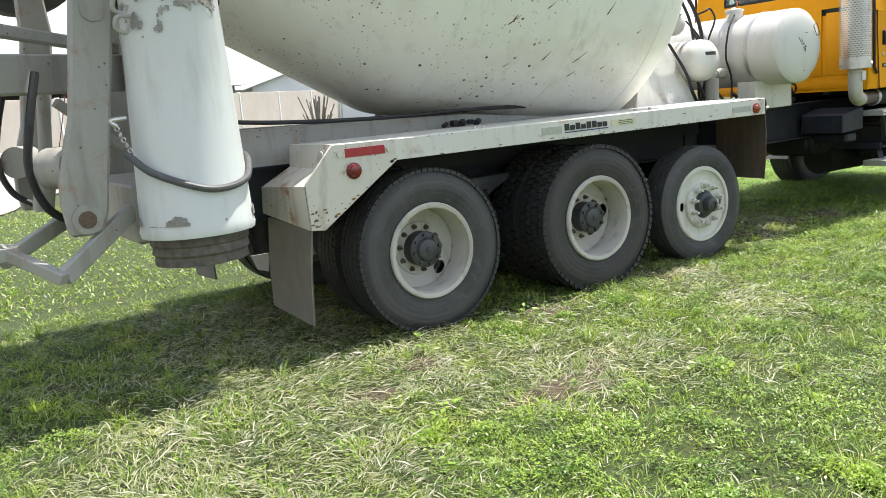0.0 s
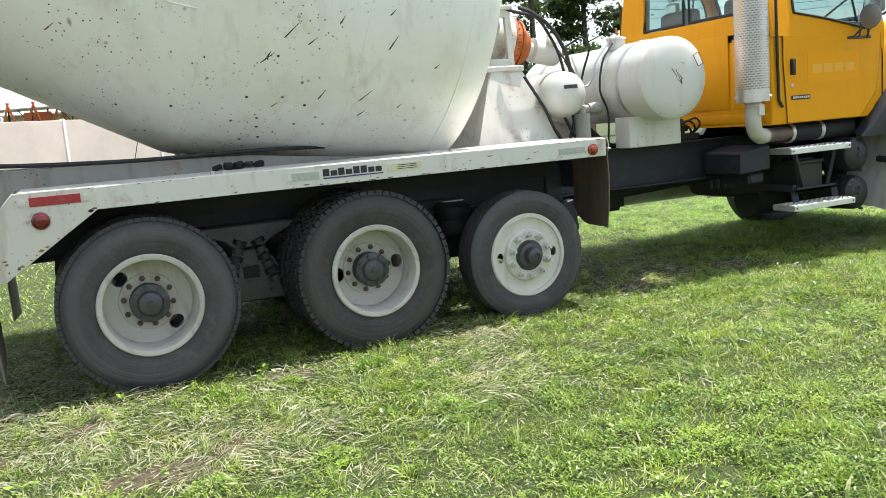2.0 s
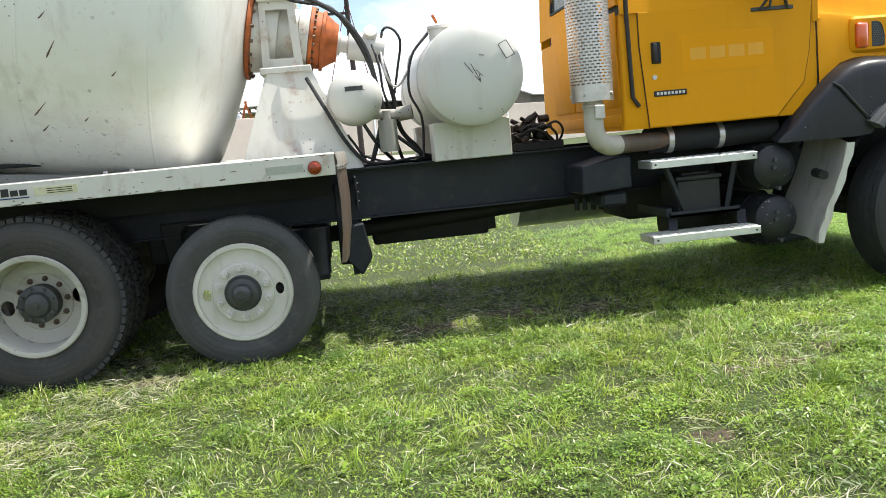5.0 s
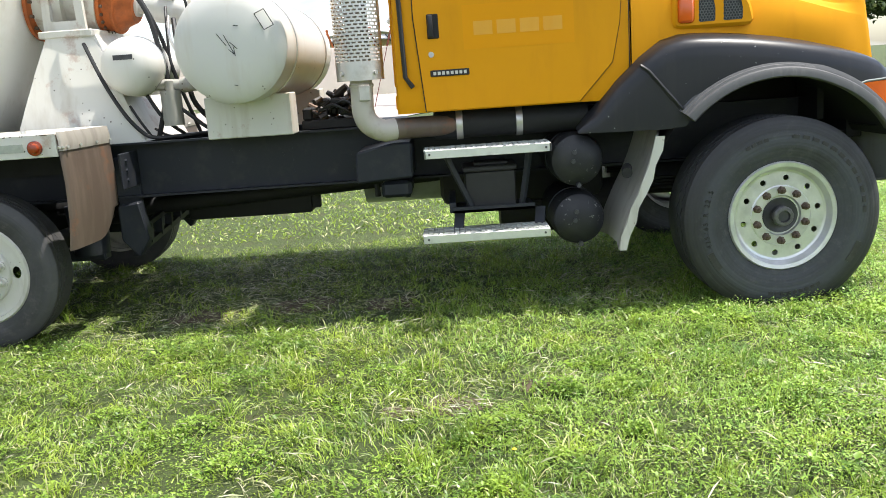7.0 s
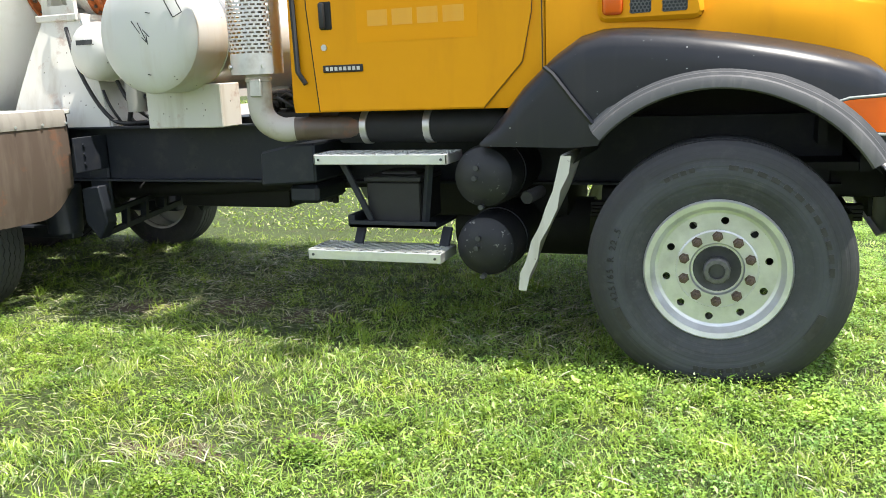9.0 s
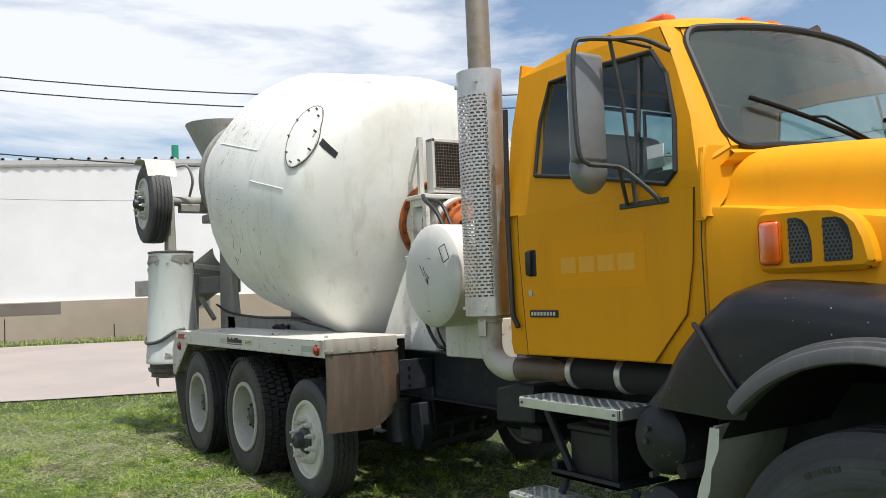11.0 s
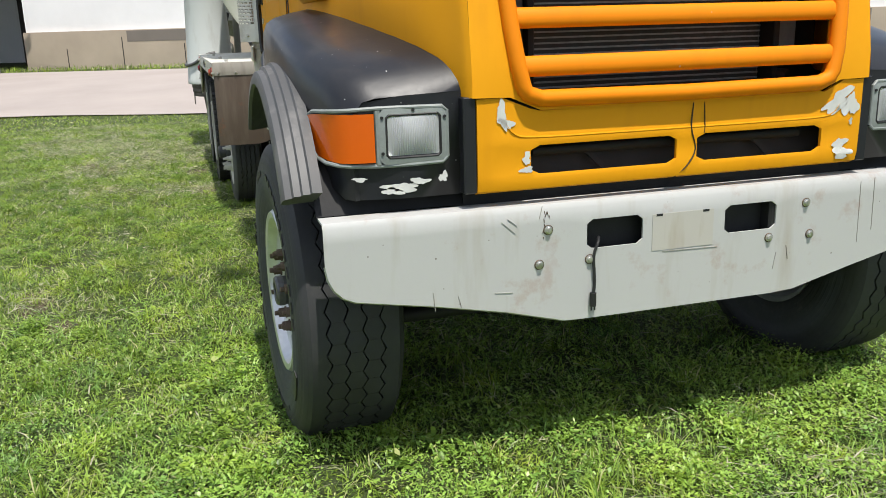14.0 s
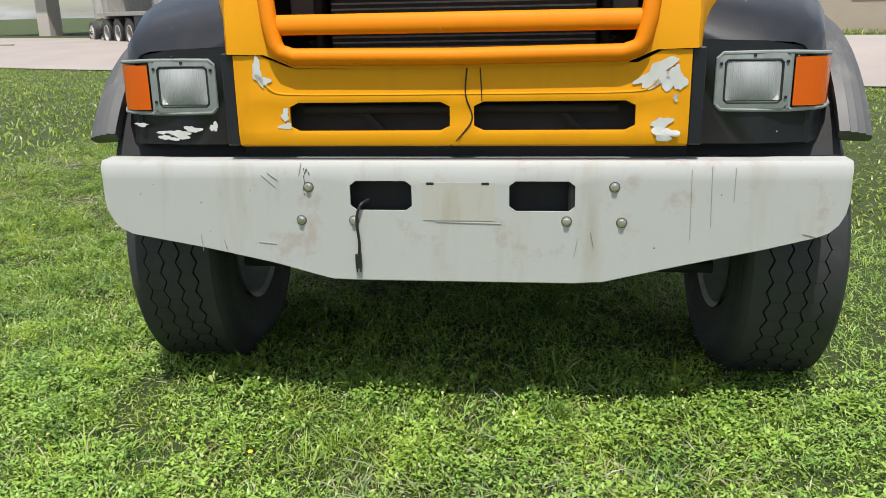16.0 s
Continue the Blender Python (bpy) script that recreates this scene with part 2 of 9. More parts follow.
def concrete_material(name, color, scale=3.0, stain=(0.25, 0.22, 0.18)):
    k = Nodes(name)
    a, b, f = k.noise(scale, 6, 0.6), k.noise(scale * 0.21, 4, 0.6, shift=3.0), k.noise(scale * 22, 4, 0.65)
    c = k.mix(k.ramp(a, 0.3, 0.75), tuple(v * 0.88 for v in color), tuple(v * 1.08 for v in color))
    c = k.mix(k.ramp(b, 0.52, 0.74, 0, 0.45), c, stain)
    k.bump(f, 0.25, 0.01)
    return k.done(c, 0.88)


DRUM = drum_material()
WHITE = painted("white_paint", (0.62, 0.61, 0.56), (0.36, 0.31, 0.23), 0.42, 0.6, chips=(0.07, 0.055, 0.04), chip_scale=17, chip_cut=0.10, rust=0.4)
TANKW = painted("tank_paint", (0.60, 0.595, 0.56), (0.46, 0.39, 0.29), 0.36, 0.45, chips=(0.09, 0.08, 0.07), chip_scale=12, chip_cut=0.07)
YELLOW = painted("yellow_paint", (0.76, 0.325, 0.003), (0.56, 0.215, 0.006), 0.60, 0.30, coat=0.0)
YELLOW.node_tree.nodes["Principled BSDF"].inputs["Specular IOR Level"].default_value = 0.22
ORANGE = painted("grille_paint", (0.78, 0.228, 0.0015), (0.50, 0.15, 0.008), 0.55, 0.25, coat=0.0, chips=(0.55, 0.5, 0.55), chip_scale=9, chip_cut=0.05)
ORANGE.node_tree.nodes["Principled BSDF"].inputs["Specular IOR Level"].default_value = 0.2
SIGNP = painted("sign_patch_paint", (0.79, 0.325, 0.0015), (0.77, 0.31, 0.002), 0.60, 0.2)
SIGNP.node_tree.nodes["Principled BSDF"].inputs["Specular IOR Level"].default_value = 0.22
FADED = painted("faded_paint", (0.78, 0.375, 0.035), (0.78, 0.33, 0.004), 0.60, 0.6)
BLACKP = painted("black_paint", (0.013, 0.0145, 0.019), (0.055, 0.047, 0.042), 0.32, 0.32, coat=0.1, chips=(0.62, 0.62, 0.62), chip_scale=24, chip_cut=0.065)
def flaking():
    """Black paint that peels off in ragged flecks over grey metal."""
    k = Nodes("flaking_black_paint")
    c = k.mix(k.ramp(k.noise(6.0, 5, 0.6), 0.45, 0.8, 0, 0.5), (0.010, 0.011, 0.014), (0.05, 0.048, 0.046))
    where = k.math("MULTIPLY", k.ramp(k.noise(34.0, 6, 0.75, shift=2.0), 0.60, 0.63), k.ramp(k.noise(5.0, 3, 0.6, shift=6.0), 0.48, 0.58))
    c = k.mix(where, c, (0.34, 0.33, 0.31))
    k.bump(where, 0.4, 0.002)
    return k.done(c, 0.55)


FLAKY = flaking()
CHASSIS = painted("chassis_paint", (0.014, 0.017, 0.024), (0.055, 0.052, 0.048), 0.52, 0.5, vertical=False)
CHASSIS.node_tree.nodes["Principled BSDF"].inputs["Specular IOR Level"].default_value = 0.35
BLACKP.node_tree.nodes["Principled BSDF"].inputs["Specular IOR Level"].default_value = 0.34
# near-black steel; also stands in for shade on backing sheets
DARK = plain("dark_steel_and_shade", (0.012, 0.012, 0.013), 0.7, 0.4, 9)
FLARE = painted("flare_rubber", (0.07, 0.071, 0.074), (0.24, 0.23, 0.22), 0.5, 0.5)
TYRE = tyre_material("tyre_rubber", (0.062, 0.061, 0.062))
TYRE_D = tyre_material("tyre_rubber_dark", (0.043, 0.039, 0.037))
TYRE_F = tyre_material("tyre_rubber_front", (0.050, 0.054, 0.062))
LETTER = plain("moulded_letter_rubber", (0.033, 0.032, 0.032), 0.5, 0.4, 30)
RUBBER = plain("black_rubber", (0.017, 0.017, 0.018), 0.55, 0.3, 20)
RIMW = painted("rim_paint", (0.60, 0.585, 0.53), (0.22, 0.19, 0.13), 0.5, 0.6, chips=(0.16, 0.1, 0.05), chip_scale=26)
# dirtier than RIMW, and darkened for the shade in the deep dish
RIMD = painted("dirty_shaded_rim_paint", (0.47, 0.455, 0.41), (0.20, 0.17, 0.115), 0.55, 0.75, chips=(0.16, 0.1, 0.05), chip_scale=26, rust=0.3)
ALLOY = plain("polished_alloy", (0.68, 0.685, 0.70), 0.33, 0.25, 7, 0.1, 0.62)
MIRB = plain("mirror_housing", (0.23, 0.235, 0.24), 0.4, 0.2, 6, 0.1, 0.3)
BEZEL = plain("lamp_bezel_paint", (0.24, 0.265, 0.255), 0.5, 0.2, 20)
GUARD = painted("worn_guard", (0.40, 0.385, 0.35), (0.16, 0.145, 0.12), 0.6, 0.7)
STEEL = metal("stainless_steel", (0.60, 0.585, 0.56), 0.32, (0.30, 0.24, 0.18), 0.45)
CHROME = metal("chrome", (0.78, 0.79, 0.8), 0.08, (0.3, 0.3, 0.3), 0.2)
HUBC = plain("hub_cast_iron", (0.075, 0.077, 0.08), 0.5, 0.35, 14, metallic=0.4)
RUSTN = plain("rusty_nut", (0.16, 0.115, 0.085), 0.6, 0.4, 40, metallic=0.5)
DRIP = plain("rust_drip", (0.26, 0.15, 0.05), 0.7, 0.4, 30)
RUST = plain("rust_red_primer", (0.42, 0.105, 0.018), 0.65, 0.45, 16)
EXH = metal("exhaust_pipe", (0.36, 0.31, 0.25), 0.42, (0.24, 0.17, 0.10), 0.8)
PANELB = painted("dusty_steel", (0.10, 0.072, 0.055), (0.20, 0.16, 0.125), 0.5, 0.55, rust=0.3)
CAPST = painted("grimy_cap_strip", (0.34, 0.31, 0.27), (0.17, 0.15, 0.125), 0.55, 0.7)
WORNW = painted("worn_white_paint", (0.58, 0.555, 0.49), (0.30, 0.24, 0.17), 0.5, 0.85, chips=(0.10, 0.08, 0.06), chip_scale=30, chip_cut=0.16, rust=0.8)
ELBOWM = painted("aluminised_pipe", (0.47, 0.44, 0.39), (0.24, 0.17, 0.11), 0.5, 0.8, vertical=False)
GREASE = plain("greasy_casting", (0.035, 0.027, 0.021), 0.5, 0.6, 22, 0.4)
MARKER = lens("marker_lens", (0.34, 0.045, 0.008))
FINM = plain("fin_metal", (0.24, 0.24, 0.235), 0.4, 0.3, 30, metallic=0.4)
PLATEG = plain("grey_baffle", (0.16, 0.17, 0.17), 0.6, 0.25, 10)
GREYP = painted("grey_cement_paint", (0.33, 0.325, 0.295), (0.17, 0.145, 0.115), 0.62, 0.75, chips=(0.10, 0.07, 0.05), chip_scale=18, chip_cut=0.12, rust=0.35)
CHUTEP = painted("chute_paint", (0.60, 0.625, 0.615), (0.36, 0.34, 0.30), 0.42, 0.55, chips=(0.10, 0.09, 0.08), chip_scale=16, chip_cut=0.035)
FLAPM = plain("mud_flap_rubber", (0.17, 0.155, 0.135), 0.75, 0.2, 8)
STEP = metal("step_aluminium", (0.74, 0.75, 0.73), 0.38, (0.4, 0.38, 0.33), 0.4)
GLASS = glass("cab_glass", (0.72, 0.85, 0.81), 0.03, 0.09, (0.50, 0.62, 0.58))
SIDEGLASS = glass("door_glass", (0.40, 0.52, 0.50), 0.02, 0.04, (0.50, 0.60, 0.58))
CLEAR = glass("lamp_glass", (0.96, 0.97, 0.98), 0.04, 0.40, (0.86, 0.89, 0.90))
MIRROR = metal("mirror_glass", (0.82, 0.84, 0.86), 0.04, (0.6, 0.6, 0.6), 0.1)
AMBER = lens("amber_lens", (0.86, 0.14, 0.003))
REFL = plain("lamp_reflector", (0.88, 0.89, 0.89), 0.3, 0.5, 34, 0.8, 0.08)
RED = lens("red_lens", (0.17, 0.007, 0.010))
REDTAPE = painted("red_tape", (0.33, 0.018, 0.022), (0.35, 0.2, 0.18), 0.4, 0.5)
SILVERTAPE = plain("silver_tape", (0.40, 0.42, 0.36), 0.4, 0.15, 40)
INK = plain("black_print", (0.014, 0.014, 0.016), 0.5, 0.2, 30)
WIPER = plain("wiper_black", (0.008, 0.008, 0.009), 0.7, 0.2, 30)
WIPER.node_tree.nodes["Principled BSDF"].inputs["Specular IOR Level"].default_value = 0.12
INKB = plain("blue_print", (0.02, 0.04, 0.16), 0.5, 0.2, 30)
INKY = plain("yellow_print", (0.62, 0.60, 0.40), 0.5, 0.15, 30)
BARE = plain("bare_primer", (0.62, 0.62, 0.60), 0.6, 0.1, 18)
TRIM = plain("cab_interior", (0.10, 0.115, 0.115), 0.8, 0.25, 6)
GREYM = plain("galvanised_mesh", (0.13, 0.13, 0.13), 0.45, 0.25, 60, metallic=0.4)
MESHM = plain("vent_mesh", (0.006, 0.012, 0.012), 0.5, 0.2, 30)
CORE = plain("radiator_core", (0.035, 0.034, 0.033), 0.55, 0.3, 30, metallic=0.3)
SOIL = soil_material()
ROADM = concrete_material("road_concrete", (0.345, 0.30, 0.275), 0.5, (0.29, 0.25, 0.225))
WALLC = concrete_material("precast_concrete", (0.58, 0.51, 0.45), 0.5, (0.46, 0.40, 0.35))
BASEC = concrete_material("stained_concrete", (0.45, 0.375, 0.29), 0.7, (0.27, 0.22, 0.165))
SIDING = concrete_material("white_siding", (0.84, 0.84, 0.84), 0.25, (0.74, 0.74, 0.74))
ROOFM = concrete_material("grey_roof", (0.52, 0.52, 0.53), 0.4, (0.4, 0.39, 0.38))
TAN = plain("tan_siding", (0.50, 0.42, 0.20), 0.7, 0.1, 2)
# near-black timber; also stands in for the shade inside open sheds
SHADE = plain("dark_timber_and_shade", (0.045, 0.035, 0.03), 0.8, 0.4, 2)
WOOD = plain("weathered_wood", (0.23, 0.20, 0.17), 0.8, 0.3, 6)
BROWN = plain("brown_timber", (0.16, 0.065, 0.035), 0.7, 0.3, 5)
CABLE = plain("cable_black", (0.02, 0.02, 0.022), 0.6, 0.2, 5)
SIGNG = plain("sign_green", (0.01, 0.22, 0.13), 0.45, 0.1, 10)
BARK = plain("bark", (0.09, 0.07, 0.05), 0.9, 0.35, 8)
EARTH = plain("bare_earth", (0.085, 0.064, 0.040), 0.95, 0.35, 14, 0.6)
BLADE = leaf_material("grass_blade", (0.045, 0.105, 0.010), (0.44, 0.60, 0.08), (0.58, 0.55, 0.30), 0.09)
TUFT = leaf_material("tuft_blade", (0.07, 0.15, 0.015), (0.42, 0.58, 0.08), (0.58, 0.55, 0.28), 0.06)
STRAW = leaf_material("cut_grass", (0.17, 0.21, 0.07), (0.48, 0.50, 0.28), (0.54, 0.50, 0.38), 0.25)
WEED = leaf_material("broad_leaf", (0.065, 0.145, 0.014), (0.36, 0.54, 0.075), (0.48, 0.52, 0.20), 0.04)
FRONTB = leaf_material("front_blade", (0.17, 0.32, 0.045), (0.45, 0.66, 0.13), (0.58, 0.58, 0.30), 0.06)
FRONTW = leaf_material("feathery_weed", (0.20, 0.37, 0.05), (0.46, 0.68, 0.14), (0.55, 0.58, 0.20), 0.05)
CROWN = leaf_material("tree_leaf", (0.045, 0.08, 0.024), (0.12, 0.165, 0.05), (0.09, 0.10, 0.03), 0.05)
PETAL = plain("dandelion_yellow", (0.75, 0.55, 0.02), 0.6, 0.1, 50)


# ---- mesh tools ----
def box(bm, x0, x1, y0, y1, z0, z1, bev=0.0, seg=1):
    r = bmesh.ops.create_cube(bm, size=1.0, matrix=Matrix.LocRotScale(((x0 + x1) / 2, (y0 + y1) / 2, (z0 + z1) / 2), None, (abs(x1 - x0), abs(y1 - y0), abs(z1 - z0))))
    if bev:
        edges = {e for v in r["verts"] for e in v.link_edges}
        bmesh.ops.bevel(bm, geom=list(edges), offset=bev, segments=seg, affect="EDGES", profile=0.5)


def bar(bm, p, q, w, h, bev=0.0):
    """A square bar from p to q, w wide and h deep."""
    p, q = Vector(p), Vector(q)
    d = q - p
    rot = d.to_track_quat("X", "Z").to_matrix().to_4x4()
    r = bmesh.ops.create_cube(bm, size=1.0, matrix=Matrix.Translation((p + q) / 2) @ rot @ Matrix.Diagonal((d.length, w, h, 1)))
    if bev:
        edges = {e for v in r["verts"] for e in v.link_edges}
        bmesh.ops.bevel(bm, geom=list(edges), offset=bev, segments=1, affect="EDGES")


def lathe(bm, prof, origin=(0, 0, 0), axis=(0, 1, 0), seg=32, close=False, start=0.0, turn=2 * math.pi):
    """Revolve (along, radius) pairs about an axis. close: join the last ring to the first."""
    o, a = Vector(origin), Vector(axis).normalized()
    u = a.orthogonal().normalized()
    v = a.cross(u)
    full = abs(turn - 2 * math.pi) < 1e-6
    n = seg if full else seg + 1
    rings = []
    for s, r in prof:
        if r < 1e-5:
            rings.append([bm.verts.new(o + a * s)])
        else:
            rings.append([bm.verts.new(o + a * s + r * (math.cos(start + turn * i / seg) * u + math.sin(start + turn * i / seg) * v)) for i in range(n)])
    pairs = list(zip(rings, rings[1:]))
    if close:
        pairs.append((rings[-1], rings[0]))
    for A, B in pairs:
        for i in range(seg):
            j = (i + 1) % n
            if len(A) == 1 and len(B) == 1:
                continue
            if len(A) == 1:
                bm.faces.new((A[0], B[j], B[i]))
            elif len(B) == 1:
                bm.faces.new((A[i], A[j], B[0]))
            else:
                bm.faces.new((A[i], A[j], B[j], B[i]))


def cyl(bm, p, q, r, r2=None, seg=20):
    p, q = Vector(p), Vector(q)
    L = (q - p).length
    r2 = r if r2 is None else r2
    lathe(bm, [(0, 0), (0, r), (L, r2), (L, 0)], p, q - p, seg)


def tube(bm, pts, r, seg=8, caps=True):
    """Sweep a round section along a line of points."""
    pts = [Vector(p) for p in pts]
    rings, u = [], None
    for i, p in enumerate(pts):
        d = (pts[min(i + 1, len(pts) - 1)] - pts[max(i - 1, 0)]).normalized()
        u = d.orthogonal().normalized() if u is None else (u - d * u.dot(d)).normalized()
        v = d.cross(u)
        rings.append([bm.verts.new(p + r * (math.cos(2 * math.pi * k / seg) * u + math.sin(2 * math.pi * k / seg) * v)) for k in range(seg)])
    for A, B in zip(rings, rings[1:]):
        for k in range(seg):
            bm.faces.new((A[k], A[(k + 1) % seg], B[(k + 1) % seg], B[k]))
    if caps:
        bm.faces.new(rings[0][::-1])
        bm.faces.new(rings[-1])


def bend(points, steps=8):
    """A smooth line through a few points (Catmull-Rom)."""
    P = [Vector(p) for p in points]
    P = [2 * P[0] - P[1]] + P + [2 * P[-1] - P[-2]]
    out = []
    for i in range(1, len(P) - 2):
        for k in range(steps):
            t = k / steps
            a, b, c, d = P[i - 1], P[i], P[i + 1], P[i + 2]
            out.append(0.5 * (2 * b + (c - a) * t + (2 * a - 5 * b + 4 * c - d) * t * t + (3 * b - a - 3 * c + d) * t ** 3))
    return out + [P[-2]]


def prism(bm, poly, axis, a, b, bev=0.0):
    """A flat outline pulled out from a to b along an axis; poly holds the other two coordinates in order."""
    def place(p, h):
        return {"x": (h, p[0], p[1]), "y": (p[0], h, p[1]), "z": (p[0], p[1], h)}[axis]
    A, B = [bm.verts.new(place(p, a)) for p in poly], [bm.verts.new(place(p, b)) for p in poly]
    n = len(poly)
    faces = [bm.faces.new(A), bm.faces.new(B[::-1])]
    for i in range(n):
        faces.append(bm.faces.new((A[i], B[i], B[(i + 1) % n], A[(i + 1) % n])))
    bmesh.ops.recalc_face_normals(bm, faces=faces)
    if bev:
        bmesh.ops.bevel(bm, geom=list({e for f in faces for e in f.edges}), offset=bev, segments=1, affect="EDGES")


def loft(bm, rows, closed=False):
    """Quads between rows of points."""
    R = [[bm.verts.new(p) for p in row] for row in rows]
    for A, B in zip(R, R[1:]):
        m = len(A)
        for i in range(m if closed else m - 1):
            bm.faces.new((A[i], A[(i + 1) % m], B[(i + 1) % m], B[i]))
    return R


def thicken(bm, d):
    bmesh.ops.recalc_face_normals(bm, faces=bm.faces)
    bmesh.ops.solidify(bm, geom=list(bm.faces), thickness=d)


def mesh_of(name, bm, mat, angle=32, recalc=True):
    if recalc:
        bmesh.ops.recalc_face_normals(bm, faces=bm.faces)
    me = bpy.data.meshes.new(name)
    bm.to_mesh(me)
    bm.free()
    me.materials.append(mat)
    me.shade_smooth()
    me.set_sharp_from_angle(angle=radians(angle))
    return me


def part(name, bm, mat, parent=None, label="", at=None, angle=32):
    """Links a bmesh (or a mesh that is there already) as one object, under a thing or a part."""
    me = bm if isinstance(bm, bpy.types.Mesh) else mesh_of(name, bm, mat, angle)
    ob = new(name, me)
    ob.parent = parent
    if at is not None:
        ob.matrix_local = at
    return tagged(ob, label)


def thing(name, label, category, group="", kind="", at=None):
    ob = new(name)
    if at is not None:
        ob.matrix_local = at
    return tagged(ob, label, category, group, kind)


def B(fn, *a, **k):
    """A fresh bmesh filled by one of the tools."""
    bm = bmesh.new()
    fn(bm, *a, **k)
    return bm


def raw_mesh(name, verts, faces_flat, sizes, mat, smooth=False):
    """A mesh straight from arrays, for the many blades of a lawn or leaves of a crown."""
    me = bpy.data.meshes.new(name)
    verts = np.asarray(verts, dtype=np.float32)
    faces_flat = np.asarray(faces_flat, dtype=np.int32)
    sizes = np.asarray(sizes, dtype=np.int32)
    me.vertices.add(len(verts))
    me.vertices.foreach_set("co", verts.ravel())
    me.loops.add(len(faces_flat))
    me.loops.foreach_set("vertex_index", faces_flat)
    me.polygons.add(len(sizes))
    starts = np.concatenate(([0], np.cumsum(sizes)[:-1])).astype(np.int32)
    me.polygons.foreach_set("loop_start", starts)
    me.polygons.foreach_set("loop_total", sizes)
    me.materials.append(mat)
    me.update(calc_edges=True)
    me.validate()
    return me


def win_frame(bm, outer, inner):
    n = len(outer)
    O, I = [bm.verts.new(p) for p in outer], [bm.verts.new(p) for p in inner]
    for i in range(n):
        bm.faces.new((O[i], O[(i + 1) % n], I[(i + 1) % n], I[i]))


# ---- ground, road and the plain surroundings ----
def rise(x, y):
    """The ground is level round the truck and climbs a little beyond the road."""
    u = (-6.0 + 0.4 * y - x) / 1.077
    s = min(1.0, max(0.0, u / 7.0))
    return 0.45 * s * s * (3 - 2 * s)


bm = bmesh.new()
xs = [-900, -300, -120, -60] + [-40 + 2 * i for i in range(41)] + [60, 120, 300, 900]
ys = [-900, -300, -120, -60] + [-40 + 2.5 * i for i in range(45)] + [100, 160, 300, 900]
loft(bm, [[(x, y, rise(x, y) + (0.0 if max(abs(x - 3), abs(y + 2)) > 30 else 0.02 * noise.noise(Vector((x * 0.23, y * 0.23, 0))))) for y in ys] for x in xs])
tagged(part("ground", bm, SOIL), "patchy mown grass field with straw and bare spots", "ground", kind="structure")

bm = bmesh.new()
rows = []
for i in range(60):
    y = -70 + 2.0 * i
    y1 = min(y, 46.0)
    rows.append([(-6.0 + 0.4 * y1 - u + 0.35 * noise.noise(Vector((y1 * 0.4, u, 5))) * (1 if u in (0.0, 11.5) else 0), y1, rise(-6.0 + 0.4 * y1 - u, y1) + 0.035) for u in (0.0, 1.5, 4.0, 7.0, 10.0, 11.5)])
    if y1 < y:
        break
loft(bm, rows)
tagged(part("road", bm, ROADM), "pale dusty concrete road along the grass", "road", kind="structure")


# ---- the mixer truck ----
truck = thing("mixer_truck", "yellow and white concrete mixer truck with black fenders, on grass", "truck")

# chassis
for sy in (-1, 1):
    bm = bmesh.new()
    prism(bm, [(0, 0.76), (0.09, 0.76), (0.09, 0.772), (0.012, 0.772), (0.012, 1.098), (0.09, 1.098), (0.09, 1.11), (0, 1.11)] if sy > 0 else
          [(0, 0.76), (0, 1.11), (-0.09, 1.11), (-0.09, 1.098), (-0.012, 1.098), (-0.012, 0.772), (-0.09, 0.772), (-0.09, 0.76)], "x", -1.6, 7.75)
    for v in bm.verts:
        v.co.y = -sy * v.co.y + sy * 0.43
    rail = part("frame_rail", bm, CHASSIS, truck, "dusty black steel frame rail")
    for x, zs in ((3.62, (0.83, 0.98)), (3.97, (0.84, 0.93, 1.02)), (4.02, (0.84, 1.02)), (4.30, (0.90, 0.97)), (4.36, (0.86, 0.93, 1.0)), (4.62, (0.84, 1.03)), (4.74, (0.84, 0.93, 1.03))):
        for z in zs:
            part("bolt", B(cyl, (x, sy * 0.430, z), (x, sy * 0.444, z), 0.011, None, 6), CHASSIS, rail)
for x in (-1.3, 0.7, 2.1, 3.6, 5.0, 6.2, 7.5):
    part("cross_member", B(box, x - 0.05, x + 0.05, -0.425, 0.425, 0.82, 1.04, 0.01), CHASSIS, truck)
bm = bmesh.new()
box(bm, 3.46, 4.36, 0.12, 0.46, 0.49, 0.755, 0.02, 2)
box(bm, 4.34, 4.42, 0.14, 0.20, 0.52, 0.62, 0.006)
part("belly_box", bm, DARK, truck, "black box slung under the frame")
bm = bmesh.new()
cyl(bm, (3.0, 0, 0.62), (6.2, 0, 0.78), 0.06)
cyl(bm, (2.95, 0, 0.62), (3.05, 0, 0.625), 0.10)
part("drive_shaft", bm, DARK, truck)
# unseen tray and shelf added to keep sunlight off the ground below
part("pump_tray", B(box, 3.42, 5.05, -0.40, 0.41, 0.86, 1.06, 0.01), DARK, truck)
part("tank_shelf", B(box, 3.42, 5.05, 0.45, 1.12, 1.04, 1.09, 0.006), CHASSIS, truck)
bm = bmesh.new()
box(bm, 5.3, 6.4, -0.30, 0.30, 0.52, 1.0, 0.08, 2)
cyl(bm, (5.7, -0.1, 0.46), (6.5, -0.1, 0.46), 0.17)
part("gearbox_housing", bm, DARK, truck, "oily black gearbox under the cab")
bm = bmesh.new()
box(bm, 6.5, 7.7, -0.33, 0.33, 0.75, 1.62, 0.10, 2)
cyl(bm, (6.6, -0.36, 0.66), (7.5, -0.36, 0.66), 0.12)
part("engine_block", bm, DARK, truck)
